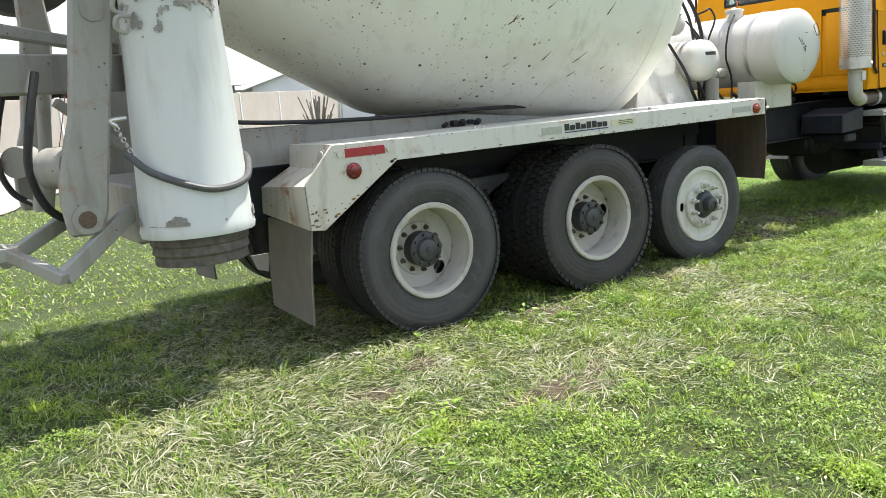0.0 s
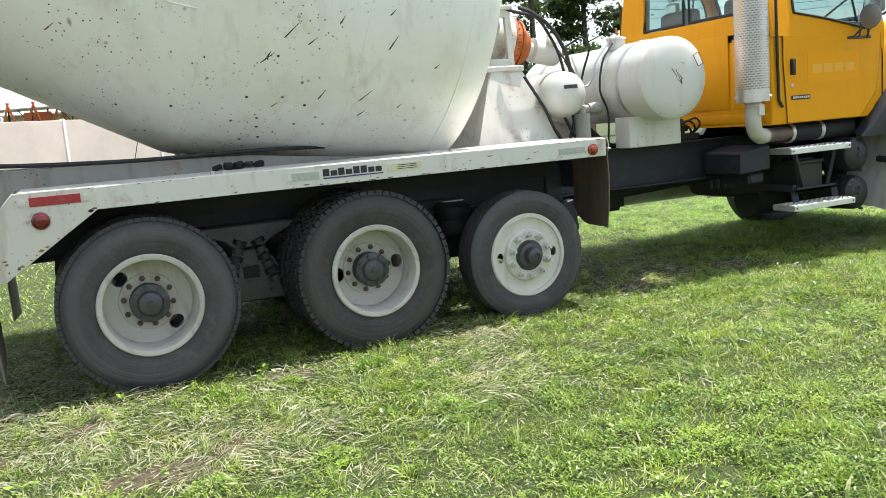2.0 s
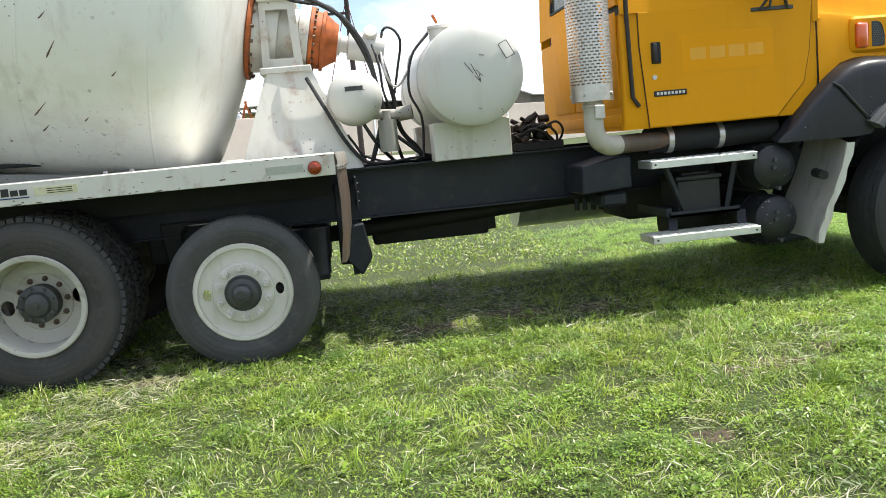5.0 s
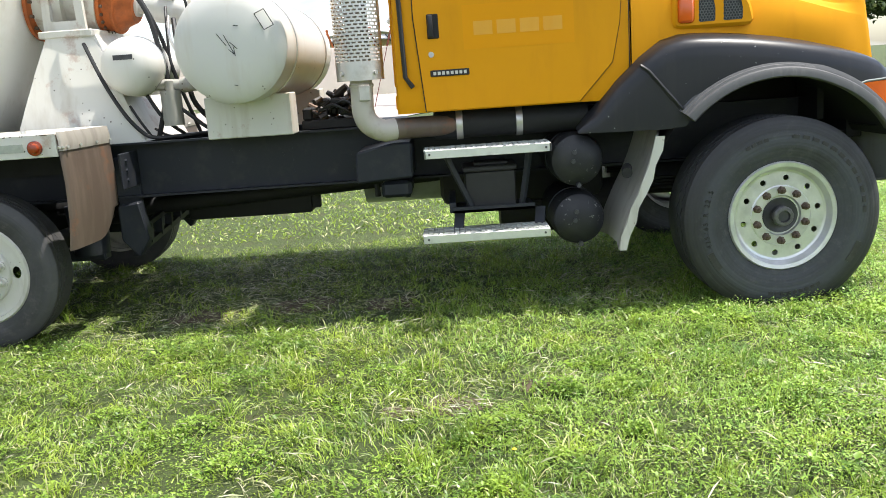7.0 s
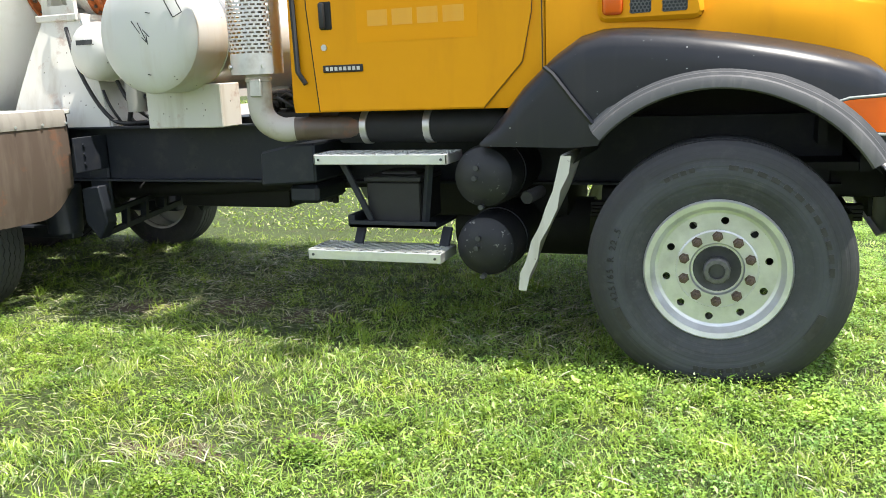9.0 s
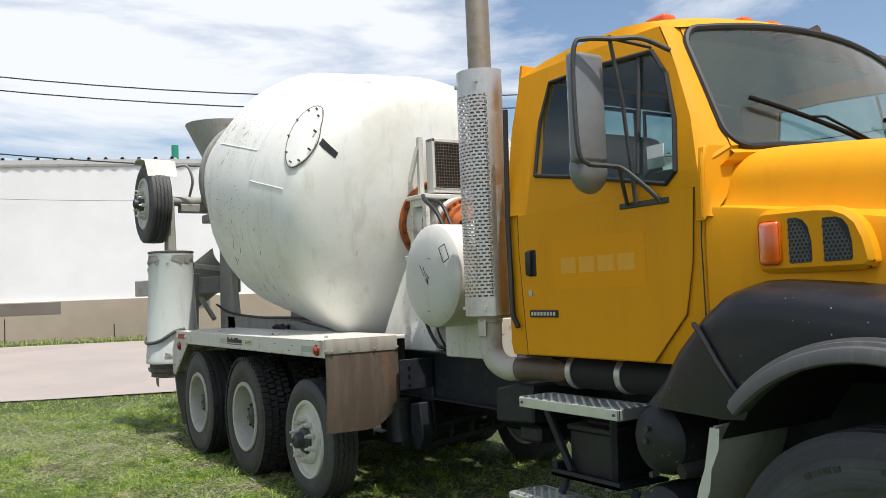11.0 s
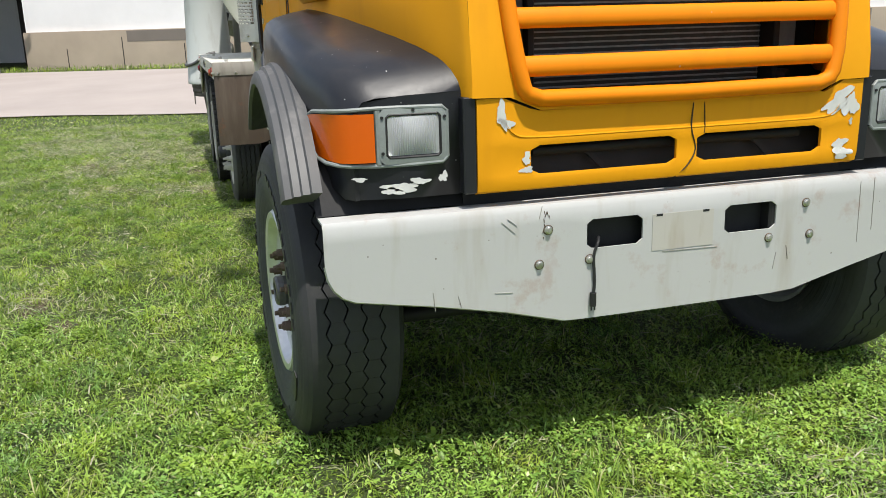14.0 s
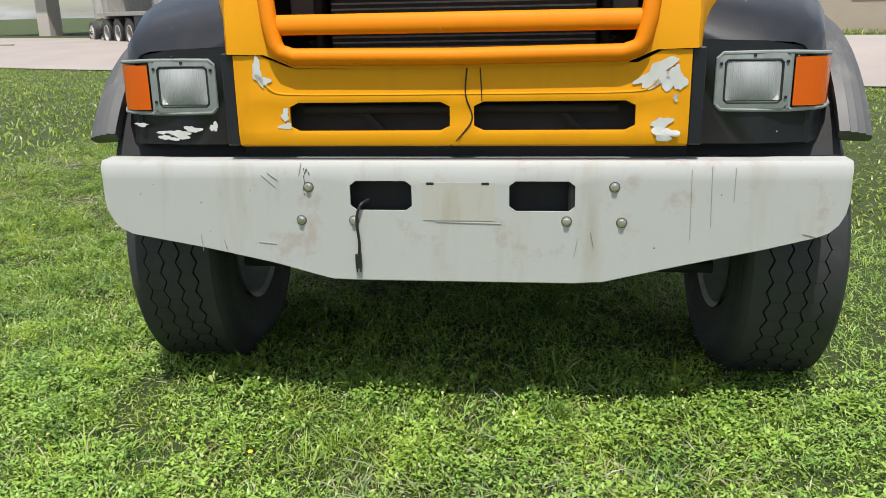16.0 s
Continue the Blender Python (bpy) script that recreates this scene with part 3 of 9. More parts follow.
for x, z, r in ((0.0, 0.51, 0.10), (1.41, 0.51, 0.10), (2.6, 0.44, 0.07), (7.21, 0.49, 0.06)):
    bm = bmesh.new()
    cyl(bm, (x, -0.95, z), (x, 0.95, z), r)
    if r == 0.10:
        lathe(bm, [(-0.26, 0.10), (-0.18, 0.22), (0.0, 0.27), (0.18, 0.22), (0.26, 0.10)], (x, 0, z), seg=20)
    part("axle", bm, DARK, truck)
# lift axle hangers, air bags and crossmembers, added to block light under the frame
for sy in (-1, 1):
    bm = bmesh.new()
    lathe(bm, [(-0.14, 0.0), (-0.14, 0.10), (-0.10, 0.135), (-0.04, 0.14), (0.0, 0.12), (0.04, 0.14), (0.10, 0.135), (0.14, 0.10), (0.14, 0.0)], (2.30, sy * 0.55, 0.70), (0, 0, 1), 24)
    part("air_bag", bm, DARK, truck, "black air bag shape added to block light under the frame")
    part("axle_hanger", B(prism, [(2.02, 0.86), (2.42, 0.86), (2.36, 0.56), (2.62, 0.50), (2.60, 0.38), (2.22, 0.40), (2.05, 0.58)], "y", sy * 0.44, sy * 0.50, 0.008), DARK, truck)
for x in (0.70, 1.98, 2.95):
    part("crossmember", B(box, x - 0.06, x + 0.06, -0.42, 0.42, 0.58, 0.98, 0.01), DARK, truck)
for sy in (-1, 1):
    # rear suspension between the two driven axles
    bm = bmesh.new()
    prism(bm, [(0.36, 0.34), (1.04, 0.34), (1.06, 0.46), (0.90, 0.52), (0.80, 0.70), (0.60, 0.70), (0.50, 0.52), (0.34, 0.46)], "y", sy * 0.72, sy * 0.62, 0.012)
    sad = part("suspension_saddle", bm, HUBC, truck, "dusty grey cast suspension saddle")
    part("saddle_cap", B(prism, [(0.60, 0.71), (0.80, 0.71), (0.86, 0.76), (1.02, 0.83), (1.02, 0.87), (0.38, 0.87), (0.38, 0.83), (0.54, 0.76)], "y", sy * 0.74, sy * 0.56, 0.01), HUBC, sad)
    part("saddle_pocket", B(box, 0.645, 0.755, sy * 0.715, sy * 0.724, 0.50, 0.585, 0.006), DARK, sad)
    for q in (-1, 1):
        part("saddle_strap", B(bar, (0.70 + q * 0.10, sy * 0.735, 0.70), (0.70 + q * 0.24, sy * 0.735, 0.45), 0.022, 0.016), HUBC, sad)
        for x9, z9 in ((0.13, 0.40), (0.27, 0.40)):
            part("bolt", B(cyl, (0.70 + q * x9, sy * 0.71, z9), (0.70 + q * x9, sy * 0.745, z9), 0.017, None, 6), HUBC, sad)
    part("saddle_rib", B(box, 0.58, 0.82, sy * 0.69, sy * 0.715, 0.52, 0.60, 0.01), HUBC, sad)
    part("walking_beam", B(bar, (-0.05, sy * 0.60, 0.44), (1.46, sy * 0.60, 0.44), 0.10, 0.13, 0.02), HUBC, truck)
    for x0, x1 in ((0.640, 0.545), (0.760, 0.855)):
        for k in range(6):
            f = k / 5
            c = Vector((x0 + (x1 - x0) * f, sy * 0.725, 0.75 - 0.26 * f))
            d = Vector((x1 - x0, 0, -0.26)).normalized()
            part("rubber_spring", B(cyl, c - d * 0.017, c + d * 0.017, 0.050 - 0.008 * (k % 2), None, 14), RUBBER if k % 2 == 0 else HUBC, sad)
    bm = bmesh.new()
    for k in range(4):
        y = sy * (0.47 + 0.0)
        bar(bm, (6.55, y, 0.66 - 0.02 * k), (7.85, y, 0.66 - 0.02 * k), 0.08, 0.016)
    part("leaf_spring", bm, DARK, truck)
    bm = bmesh.new()
    cyl(bm, (3.02, sy * 0.55, 0.42), (3.02, sy * 0.55, 0.74), 0.11, 0.13)
    box(bm, 2.55, 3.12, sy * 0.50, sy * 0.60, 0.38, 0.46, 0.01)
    box(bm, 3.20, 3.36, sy * 0.44, sy * 0.47, 0.45, 1.02, 0.01)
    prism(bm, [(3.24, 0.72), (3.38, 0.74), (3.42, 0.50), (3.34, 0.38), (3.24, 0.50)], "y", sy * 0.60, sy * 0.50, 0.01)
    part("lift_axle_hanger", bm, CHASSIS, truck, "black steel hanger of the lift axle")
bm = bmesh.new()
bar(bm, (3.30, -0.54, 0.40), (3.34, 0.50, 0.52), 0.04, 0.035)
bar(bm, (3.30, -0.54, 0.53), (3.34, 0.50, 0.64), 0.04, 0.03)
for k in range(6):
    f = k / 5
    bar(bm, (3.305 + 0.03 * f, -0.5 + 0.96 * f, 0.40 + 0.115 * f), (3.305 + 0.03 * f, -0.48 + 0.96 * f, 0.53 + 0.11 * f), 0.05, 0.03)
part("lift_axle_tie", bm, CHASSIS, truck, "slanting black lattice tie of the lift axle")


# wheels: built once for each kind, lying on the y axis with the outer face towards -y
def tyre_bm(r, w, inner, ribs, seg=88, zig=0.006):
    bm = bmesh.new()
    h = w / 2
    prof = [(-h * 0.60, inner), (-h * 0.82, inner + 0.012), (-h * 0.97, inner + (r - inner) * 0.30), (-h, inner + (r - inner) * 0.52), (-h * 0.97, inner + (r - inner) * 0.74),
            (-h * 0.90, r - 0.032), (-h * 0.83, r - 0.010)]
    flat = [(y, 0) for _, y in prof]
    rings = [(y, rad, 0.0) for y, rad in prof]
    edge = h * 0.80
    if ribs:
        n = ribs
        for k in range(n):
            a, b = -edge + 2 * edge * k / n, -edge + 2 * edge * (k + 1) / n
            crown = 0.006 * (1 - ((a + b) / 2 / edge) ** 2)
            rings += [(a + 0.003, r - 0.006 + crown, (zig if k % 2 else -zig) if k else 0), (b - 0.003, r - 0.006 + crown, (-zig if k % 2 else zig) if k < n - 1 else 0)]
            if k < n - 1:
                rings += [(b - 0.002, r - 0.020, -zig if k % 2 else zig), (b + 0.002, r - 0.020, -zig if k % 2 else zig)]
    else:
        rings += [(-edge, r - 0.022, 0), (-edge * 0.5, r - 0.017, 0), (0, r - 0.016, 0), (edge * 0.5, r - 0.017, 0), (edge, r - 0.022, 0)]
    rings += [(-y, rad, 0.0) for y, rad in prof[::-1]]
    made = []
    for y, rad, z in rings:
        made.append([bm.verts.new((rad * math.cos(2 * math.pi * i / seg), y + z * (1 if i % 2 else -1), rad * math.sin(2 * math.pi * i / seg))) for i in range(seg)])
    for A, C in zip(made, made[1:]):
        for i in range(seg):
            bm.faces.new((A[i], A[(i + 1) % seg], C[(i + 1) % seg], C[i]))
    return bm


def tread_bm(r, w, n):
    """Blocks of an open tread, four rows round the tyre."""
    bm, h = bmesh.new(), w / 2
    if n:
        for i in range(n):
            for row, y0, y1, off in ((0, -h * 0.97, -h * 0.52, 0), (1, -h * 0.44, -h * 0.03, 0.5), (2, h * 0.03, h * 0.44, 0), (3, h * 0.52, h * 0.97, 0.5)):
                a = 2 * math.pi * (i + off) / n
                outer = row in (0, 3)
                L = 2 * math.pi * r / n * 0.80
                m = Matrix.Rotation(-a, 4, "Y") @ Matrix.Translation((r - (0.010 if outer else 0.004), (y0 + y1) / 2, 0)) @ Matrix.Rotation(0.12 * (1 if row % 2 else -1), 4, "X") @ Matrix.Diagonal((0.026 if outer else 0.022, abs(y1 - y0), L, 1))
                bmesh.ops.create_cube(bm, size=1.0, matrix=m)
    return bm


def rib_tread_bm(r, w, n):
    """Worn closed tread: long centre ribs and short notched shoulder blocks."""
    bm, h = bmesh.new(), w / 2
    for y0, y1 in ((-h * 0.58, -h * 0.26), (-h * 0.20, h * 0.20), (h * 0.26, h * 0.58)):
        lathe(bm, [(y0, r - 0.02), (y0, r - 0.002), (y1, r - 0.002), (y1, r - 0.02)], (0, 0, 0), (0, 1, 0), 72)
    for i in range(n):
        for sy in (-1, 1):
            a = 2 * math.pi * (i + (0.5 if sy > 0 else 0)) / n
            m = Matrix.Rotation(-a, 4, "Y") @ Matrix.Translation((r - 0.013, sy * h * 0.795, 0)) @ Matrix.Diagonal((0.022, h * 0.31, 2 * math.pi * r / n * 0.84, 1))
            bmesh.ops.create_cube(bm, size=1.0, matrix=m)
    return bm


def ring_of(bm, n, rad, y0, y1, r, seg=6, start=0.0, r2=None):
    for i in range(n):
        a = start + 2 * math.pi * i / n
        cyl(bm, (rad * math.cos(a), y0, rad * math.sin(a)), (rad * math.cos(a), y1, rad * math.sin(a)), r, r2, seg)


def disc_with_holes(bm, y, r_in, r_out, holes, hole_r, hole_at, start=0.0, depth=0.012, every=1, oval=1.0):
    """A wheel disc between two radii with round hand holes cut through it."""
    seg = holes * 8
    per = 8
    ring = lambda rad, yy: [bm.verts.new((rad * math.cos(start + 2 * math.pi * (i - per / 2) / seg), yy, rad * math.sin(start + 2 * math.pi * (i - per / 2) / seg))) for i in range(seg)]
    inner, outer = ring(r_in, y), ring(r_out, y)
    for k in range(holes):
        a = start + 2 * math.pi * k / holes
        if k % every:
            for q in range(per):
                i, j = (k * per + q) % seg, (k * per + q + 1) % seg
                bm.faces.new((inner[i], inner[j], outer[j], outer[i]))
            continue
        c = (hole_at * math.cos(a), hole_at * math.sin(a))
        m = 24
        front, back = [], []
        for j in range(m):
            b = a + 2 * math.pi * j / m
            u, w = hole_r * math.cos(b - a), hole_r * oval * math.sin(b - a)
            p = (c[0] + u * math.cos(a) - w * math.sin(a), c[1] + u * math.sin(a) + w * math.cos(a))
            front.append(bm.verts.new((p[0], y, p[1])))
            back.append(bm.verts.new((p[0], y + depth, p[1])))
        for j in range(m):
            bm.faces.new((front[j], front[(j + 1) % m], back[(j + 1) % m], back[j]))
        lo = [inner[(k * per + q) % seg] for q in range(per + 1)]
        hi = [outer[(k * per + q) % seg] for q in range(per + 1)]
        # 24 border points: outer edge, far side, inner edge, near side
        lerp = lambda p, q, f: bm.verts.new(p.co.lerp(q.co, f))
        border = [None] * m
        for j in range(-4, 5):
            border[j % m] = hi[j + 4]
        for j in range(5, 8):
            border[j] = ("far", (j - 4) / 4)
        for j in range(8, 17):
            border[j] = lo[16 - j]
        for j in range(17, 20):
            border[j] = ("near", (j - 16) / 4)
        for j in range(m):
            if isinstance(border[j], tuple):
                side, f = border[j]
                border[j] = lerp(hi[8], lo[8], f) if side == "far" else lerp(lo[0], hi[0], f)
        for j in range(m):
            bm.faces.new((front[j], front[(j + 1) % m], border[(j + 1) % m], border[j]))
    bmesh.ops.remove_doubles(bm, verts=bm.verts, dist=0.0004)


NUT = B(lathe, [(0, 0.024), (-0.006, 0.023), (-0.007, 0.0185), (-0.030, 0.0175), (-0.032, 0.010), (-0.046, 0.009), (-0.046, 0.0)], (0, 0, 0), (0, 1, 0), 6)
NUT = mesh_of("nut", NUT, RUSTN)
NUTS = mesh_of("nut", B(lathe, [(0, 0.019), (-0.005, 0.018), (-0.006, 0.0145), (-0.022, 0.0135), (-0.024, 0.008), (-0.036, 0.007), (-0.036, 0.0)], (0, 0, 0), (0, 1, 0), 6), RUSTN)
NUTL = mesh_of("nut", B(lathe, [(0, 0.031), (-0.010, 0.030), (-0.012, 0.021), (-0.044, 0.020), (-0.046, 0.012), (-0.074, 0.011), (-0.074, 0.0)], (0, 0, 0), (0, 1, 0), 8), RIMW)


def cut_bm(r, w, n, seg):
    """Short dark cuts across the ribs of the front tread, where the grooves come close."""
    bm, edge = bmesh.new(), w / 2 * 0.80
    for k in range(1, n - 1):
        a, b = -edge + 2 * edge * k / n, -edge + 2 * edge * (k + 1) / n
        crown = 0.006 * (1 - ((a + b) / 2 / edge) ** 2)
        for i in range(seg):
            if i % 2 == (k % 2):
                t = 2 * math.pi * i / seg
                m = Matrix.Rotation(-t, 4, "Y") @ Matrix.Translation((r - 0.0065 + crown, (a + b) / 2, 0)) @ Matrix.Diagonal((0.002, (b - a) - 0.020, 0.0035, 1))
                bmesh.ops.create_cube(bm, size=1.0, matrix=m)
    return bm


def wheel_kinds():
    kinds = {}
    # driven rear wheel: deep dish, two large hand holes, the hub flange far inside the rim
    bm = bmesh.new()
    lathe(bm, [(-0.112, 0.268), (-0.131, 0.272), (-0.136, 0.284), (-0.135, 0.299), (-0.122, 0.306), (-0.105, 0.300), (-0.10, 0.285), (0.10, 0.285), (0.125, 0.30)], seg=64)
    lathe(bm, [(-0.112, 0.268), (-0.095, 0.266), (-0.02, 0.264), (0.04, 0.262), (0.062, 0.258)], seg=64)
    disc_with_holes(bm, 0.062, 0.15, 0.258, 6, 0.042, 0.211, start=-0.95, every=3, oval=1.1)
    lathe(bm, [(0.062, 0.175), (0.054, 0.170), (0.054, 0.120), (0.064, 0.0)], seg=40)
    hub = bmesh.new()
    lathe(hub, [(0.056, 0.112), (0.0, 0.104), (-0.024, 0.100), (-0.026, 0.115), (-0.042, 0.115), (-0.046, 0.110), (-0.050, 0.078), (-0.070, 0.066), (-0.076, 0.052), (-0.078, 0.0)], seg=32)
    ring_of(hub, 8, 0.096, -0.044, -0.066, 0.012)
    lathe(hub, [(-0.076, 0.020), (-0.084, 0.018), (-0.085, 0.0)], seg=10)
    kinds["drive"] = dict(rim=mesh_of("rim", bm, RIMD), tyre=mesh_of("tyre", tyre_bm(0.522, 0.27, 0.285, 0), TYRE_D), tread=mesh_of("tread", tread_bm(0.522, 0.27, 62), TYRE_D), hub=mesh_of("hub", hub, HUBC), nut=(NUTS, 10, 0.143, 0.054))
    kinds["trail"] = dict(kinds["drive"], tyre=mesh_of("tyre", tyre_bm(0.522, 0.27, 0.285, 0), TYRE), tread=mesh_of("tread", rib_tread_bm(0.522, 0.27, 74), TYRE))
    # lift axle wheel: disc near the outer face, raised flange, two hand holes
    bm = bmesh.new()
    lathe(bm, [(-0.098, 0.268), (-0.118, 0.272), (-0.120, 0.294), (-0.108, 0.302), (-0.09, 0.296), (-0.09, 0.28), (0.10, 0.28), (0.11, 0.30)], seg=48)
    lathe(bm, [(-0.098, 0.268), (-0.092, 0.252)], seg=48)
    disc_with_holes(bm, -0.092, 0.186, 0.252, 6, 0.026, 0.219, start=0.0, every=3, oval=1.4)
    lathe(bm, [(-0.092, 0.190), (-0.112, 0.186), (-0.118, 0.178), (-0.120, 0.10), (-0.112, 0.095), (-0.112, 0.0)], seg=40)
    hub = bmesh.new()
    lathe(hub, [(-0.122, 0.112), (-0.124, 0.104), (-0.150, 0.092), (-0.158, 0.078), (-0.158, 0.06), (-0.21, 0.056), (-0.218, 0.045), (-0.222, 0.028), (-0.212, 0.026), (-0.212, 0.0)], seg=24)
    kinds["lift"] = dict(tread=None, rim=mesh_of("rim", bm, RIMW), tyre=mesh_of("tyre", tyre_bm(0.465, 0.25, 0.278, 5), TYRE), hub=mesh_of("hub", hub, HUBC), nut=(NUTL, 10, 0.152, -0.118))
    # front wheel: polished alloy, ten small round holes
    bm = bmesh.new()
    lathe(bm, [(-0.150, 0.270), (-0.166, 0.278), (-0.170, 0.300), (-0.158, 0.308), (-0.13, 0.300), (-0.12, 0.285), (0.15, 0.285), (0.165, 0.305)], seg=64)
    lathe(bm, [(-0.150, 0.270), (-0.132, 0.258), (-0.128, 0.245)], seg=64)
    disc_with_holes(bm, -0.128, 0.172, 0.245, 10, 0.0165, 0.213, start=0.18)
    lathe(bm, [(-0.128, 0.172), (-0.133, 0.165), (-0.133, 0.115), (-0.120, 0.108), (-0.112, 0.0)], seg=48)
    hub = bmesh.new()
    lathe(hub, [(-0.112, 0.102), (-0.128, 0.098), (-0.120, 0.080), (-0.118, 0.056), (-0.168, 0.054), (-0.176, 0.046), (-0.178, 0.032), (-0.166, 0.030), (-0.166, 0.0)], seg=28)
    kinds["front"] = dict(tread=mesh_of("tread", cut_bm(0.556, 0.375, 5, 92), RUBBER), rim=mesh_of("rim", bm, ALLOY), tyre=mesh_of("tyre", tyre_bm(0.556, 0.375, 0.292, 5, seg=92, zig=0.009), TYRE_F), hub=mesh_of("hub", hub, HUBC), nut=(NUT, 10, 0.143, -0.133), cap=mesh_of("hub_cap", B(lathe, [(-0.150, 0.0585), (-0.172, 0.0575), (-0.181, 0.051), (-0.182, 0.036), (-0.172, 0.033)], (0, 0, 0), (0, 1, 0), 10), GREYM))
    return kinds


KINDS = wheel_kinds()


def wheel(kind, parent, x, y, z, turn=0.0, spin=0.0, label="wheel", detailed=True):
    k = KINDS[kind]
    m = pose(x, y, z, 0, 0, turn) @ Matrix.Rotation(radians(spin), 4, "Y")
    w = part("wheel", k["rim"], None, parent, label, at=m)
    part("tyre", k["tyre"], None, w, "dusty black rubber tyre")
    if k.get("tread"):
        tagged(part("tread", k["tread"], None, w), kind="stuff")
    if detailed:
        part("hub", k["hub"], None, w)
        if k.get("cap"):
            part("hub_cap", k["cap"], None, w, "worn pale ring on the hub end")
        me, n, rad, y0 = k["nut"]
        for i in range(n):
            a = 2 * math.pi * (i + 0.5) / n
            part("nut", me, None, w, at=pose(rad * math.cos(a), y0, rad * math.sin(a)))
    return w


for x, kind, spin in ((0.0, "trail", -9), (1.41, "drive", -60)):
    wheel(kind, truck, x, -1.115, 0.51, 0, spin, "dual wheel with a dirty white dished rim")
    wheel(kind, truck, x, -0.78, 0.51, 0, spin, "inner dual wheel", detailed=False)
    wheel(kind, truck, x, 1.115, 0.51, 180, spin + 40, "dual wheel with a dirty white dished rim")
    wheel(kind, truck, x, 0.78, 0.51, 180, spin, "inner dual wheel", detailed=False)
wheel("lift", truck, 2.60, -1.045, 0.445, 0, 0, "lift axle wheel with a chipped white rim and long hub")
wheel("lift", truck, 2.60, 1.045, 0.445, 180, 8, "lift axle wheel with a chipped white rim and long hub")
wheel("front", truck, 7.21, -1.09, 0.50, 2, 0, "front wheel with a polished alloy rim and rusty nuts")
wheel("front", truck, 7.21, 1.10, 0.50, 182, 0, "front wheel with a polished alloy rim and rusty nuts")

# drum
TILT_D = radians(12.5)
D_AX = Vector((-math.cos(TILT_D), 0, math.sin(TILT_D)))
D_O = Vector((2.64, 0, 2.165))
PROF = [(-0.10, 0.0), (-0.09, 0.34), (-0.05, 0.55), (0.0, 0.80), (0.05, 0.98), (0.12, 1.13), (0.20, 1.178), (0.32, 1.195), (1.05, 1.23), (2.03, 1.268), (2.12, 1.263),
        (3.35, 0.925), (4.62, 0.57), (4.66, 0.57), (4.66, 0.53), (4.2, 0.5), (4.2, 0.0)]
bm = bmesh.new()
lathe(bm, PROF, D_O, D_AX, 96)
drum = part("drum", bm, DRUM, truck, "off-white steel drum spattered with concrete and rust", angle=40)
for s, r in ((0.34, 1.197), (1.07, 1.232), (2.07, 1.267), (3.36, 0.923)):
    part("weld_seam", B(lathe, [(s - 0.010, r), (s, r + 0.003), (s + 0.010, r)], D_O, D_AX, 96), DRUM, drum)
D_U = Vector((0, -1, 0))
D_V = D_AX.cross(D_U)


def on_drum(s, ang, lift=0.0):
    """A place on the drum's skin: metres along the axis, degrees round it (0 to the right side, 90 up)."""
    for (a, ra), (b, rb) in zip(PROF, PROF[1:]):
        if a <= s <= b and b > a:
            r = ra + (rb - ra) * (s - a) / (b - a)
            break
    up = D_V if D_V.z > 0 else -D_V
    n = (math.cos(radians(ang)) * D_U + math.sin(radians(ang)) * up)
    return D_O + D_AX * s + n * (r + lift)


for s0, s1, ang in ((0.36, 1.05, 9), (1.1, 2.03, 22), (0.36, 1.05, 68), (2.12, 3.34, -20)):
    part("weld_seam", B(tube, [on_drum(s0 + (s1 - s0) * i / 10, ang) for i in range(11)], 0.006, 6), DRUM, drum)

# rusty drips and dark splashes on the skin
rnd = random.Random(23)
for i in range(30):
    s0, a0, L0 = rnd.uniform(0.4, 3.2), rnd.uniform(-48, 35), rnd.choice((3, 4, 5, 7, 9)) * 0.55
    lean = rnd.uniform(0.02, 0.06) * L0 / 3
    bm = bmesh.new()
    row = []
    for k in range(6):
        f = k / 5
        w = (0.0075 - 0.006 * f) * (1.0 if k else 0.5)
        row.append([on_drum(s0 - lean * f - w, a0 + L0 * f, 0.0022), on_drum(s0 - lean * f + w, a0 + L0 * f, 0.0022)])
    loft(bm, row)
    part("rust_drip", bm, RUSTN if i % 3 else DRIP, drum)

# hatch on the drum's shoulder
bm = bmesh.new()
hatch_ring = []
HATCH = 32
for i in range(40):
    a = 2 * math.pi * i / 40
    hatch_ring.append(on_drum(0.40 + 0.26 * math.cos(a) * (1 + 0.12 * math.sin(a)), HATCH + 13 * math.sin(a) + 6 * math.cos(a), 0.014))
tube(bm, hatch_ring + hatch_ring[:1], 0.004, 6)
rim = part("hatch_seam", bm, PANELB, drum, "rusty rim of the oval hatch")
bm = bmesh.new()
c = on_drum(0.40, HATCH, 0.03)
cv = bm.verts.new(c)
ring = [bm.verts.new(on_drum(0.40 + 0.25 * math.cos(2 * math.pi * i / 40) * (1 + 0.12 * math.sin(2 * math.pi * i / 40)), HATCH + 12.5 * math.sin(2 * math.pi * i / 40) + 6 * math.cos(2 * math.pi * i / 40), 0.016)) for i in range(40)]
for i in range(40):
    bm.faces.new((cv, ring[i], ring[(i + 1) % 40]))
part("hatch_cover", bm, DRUM, drum, "oval bolted hatch cover")
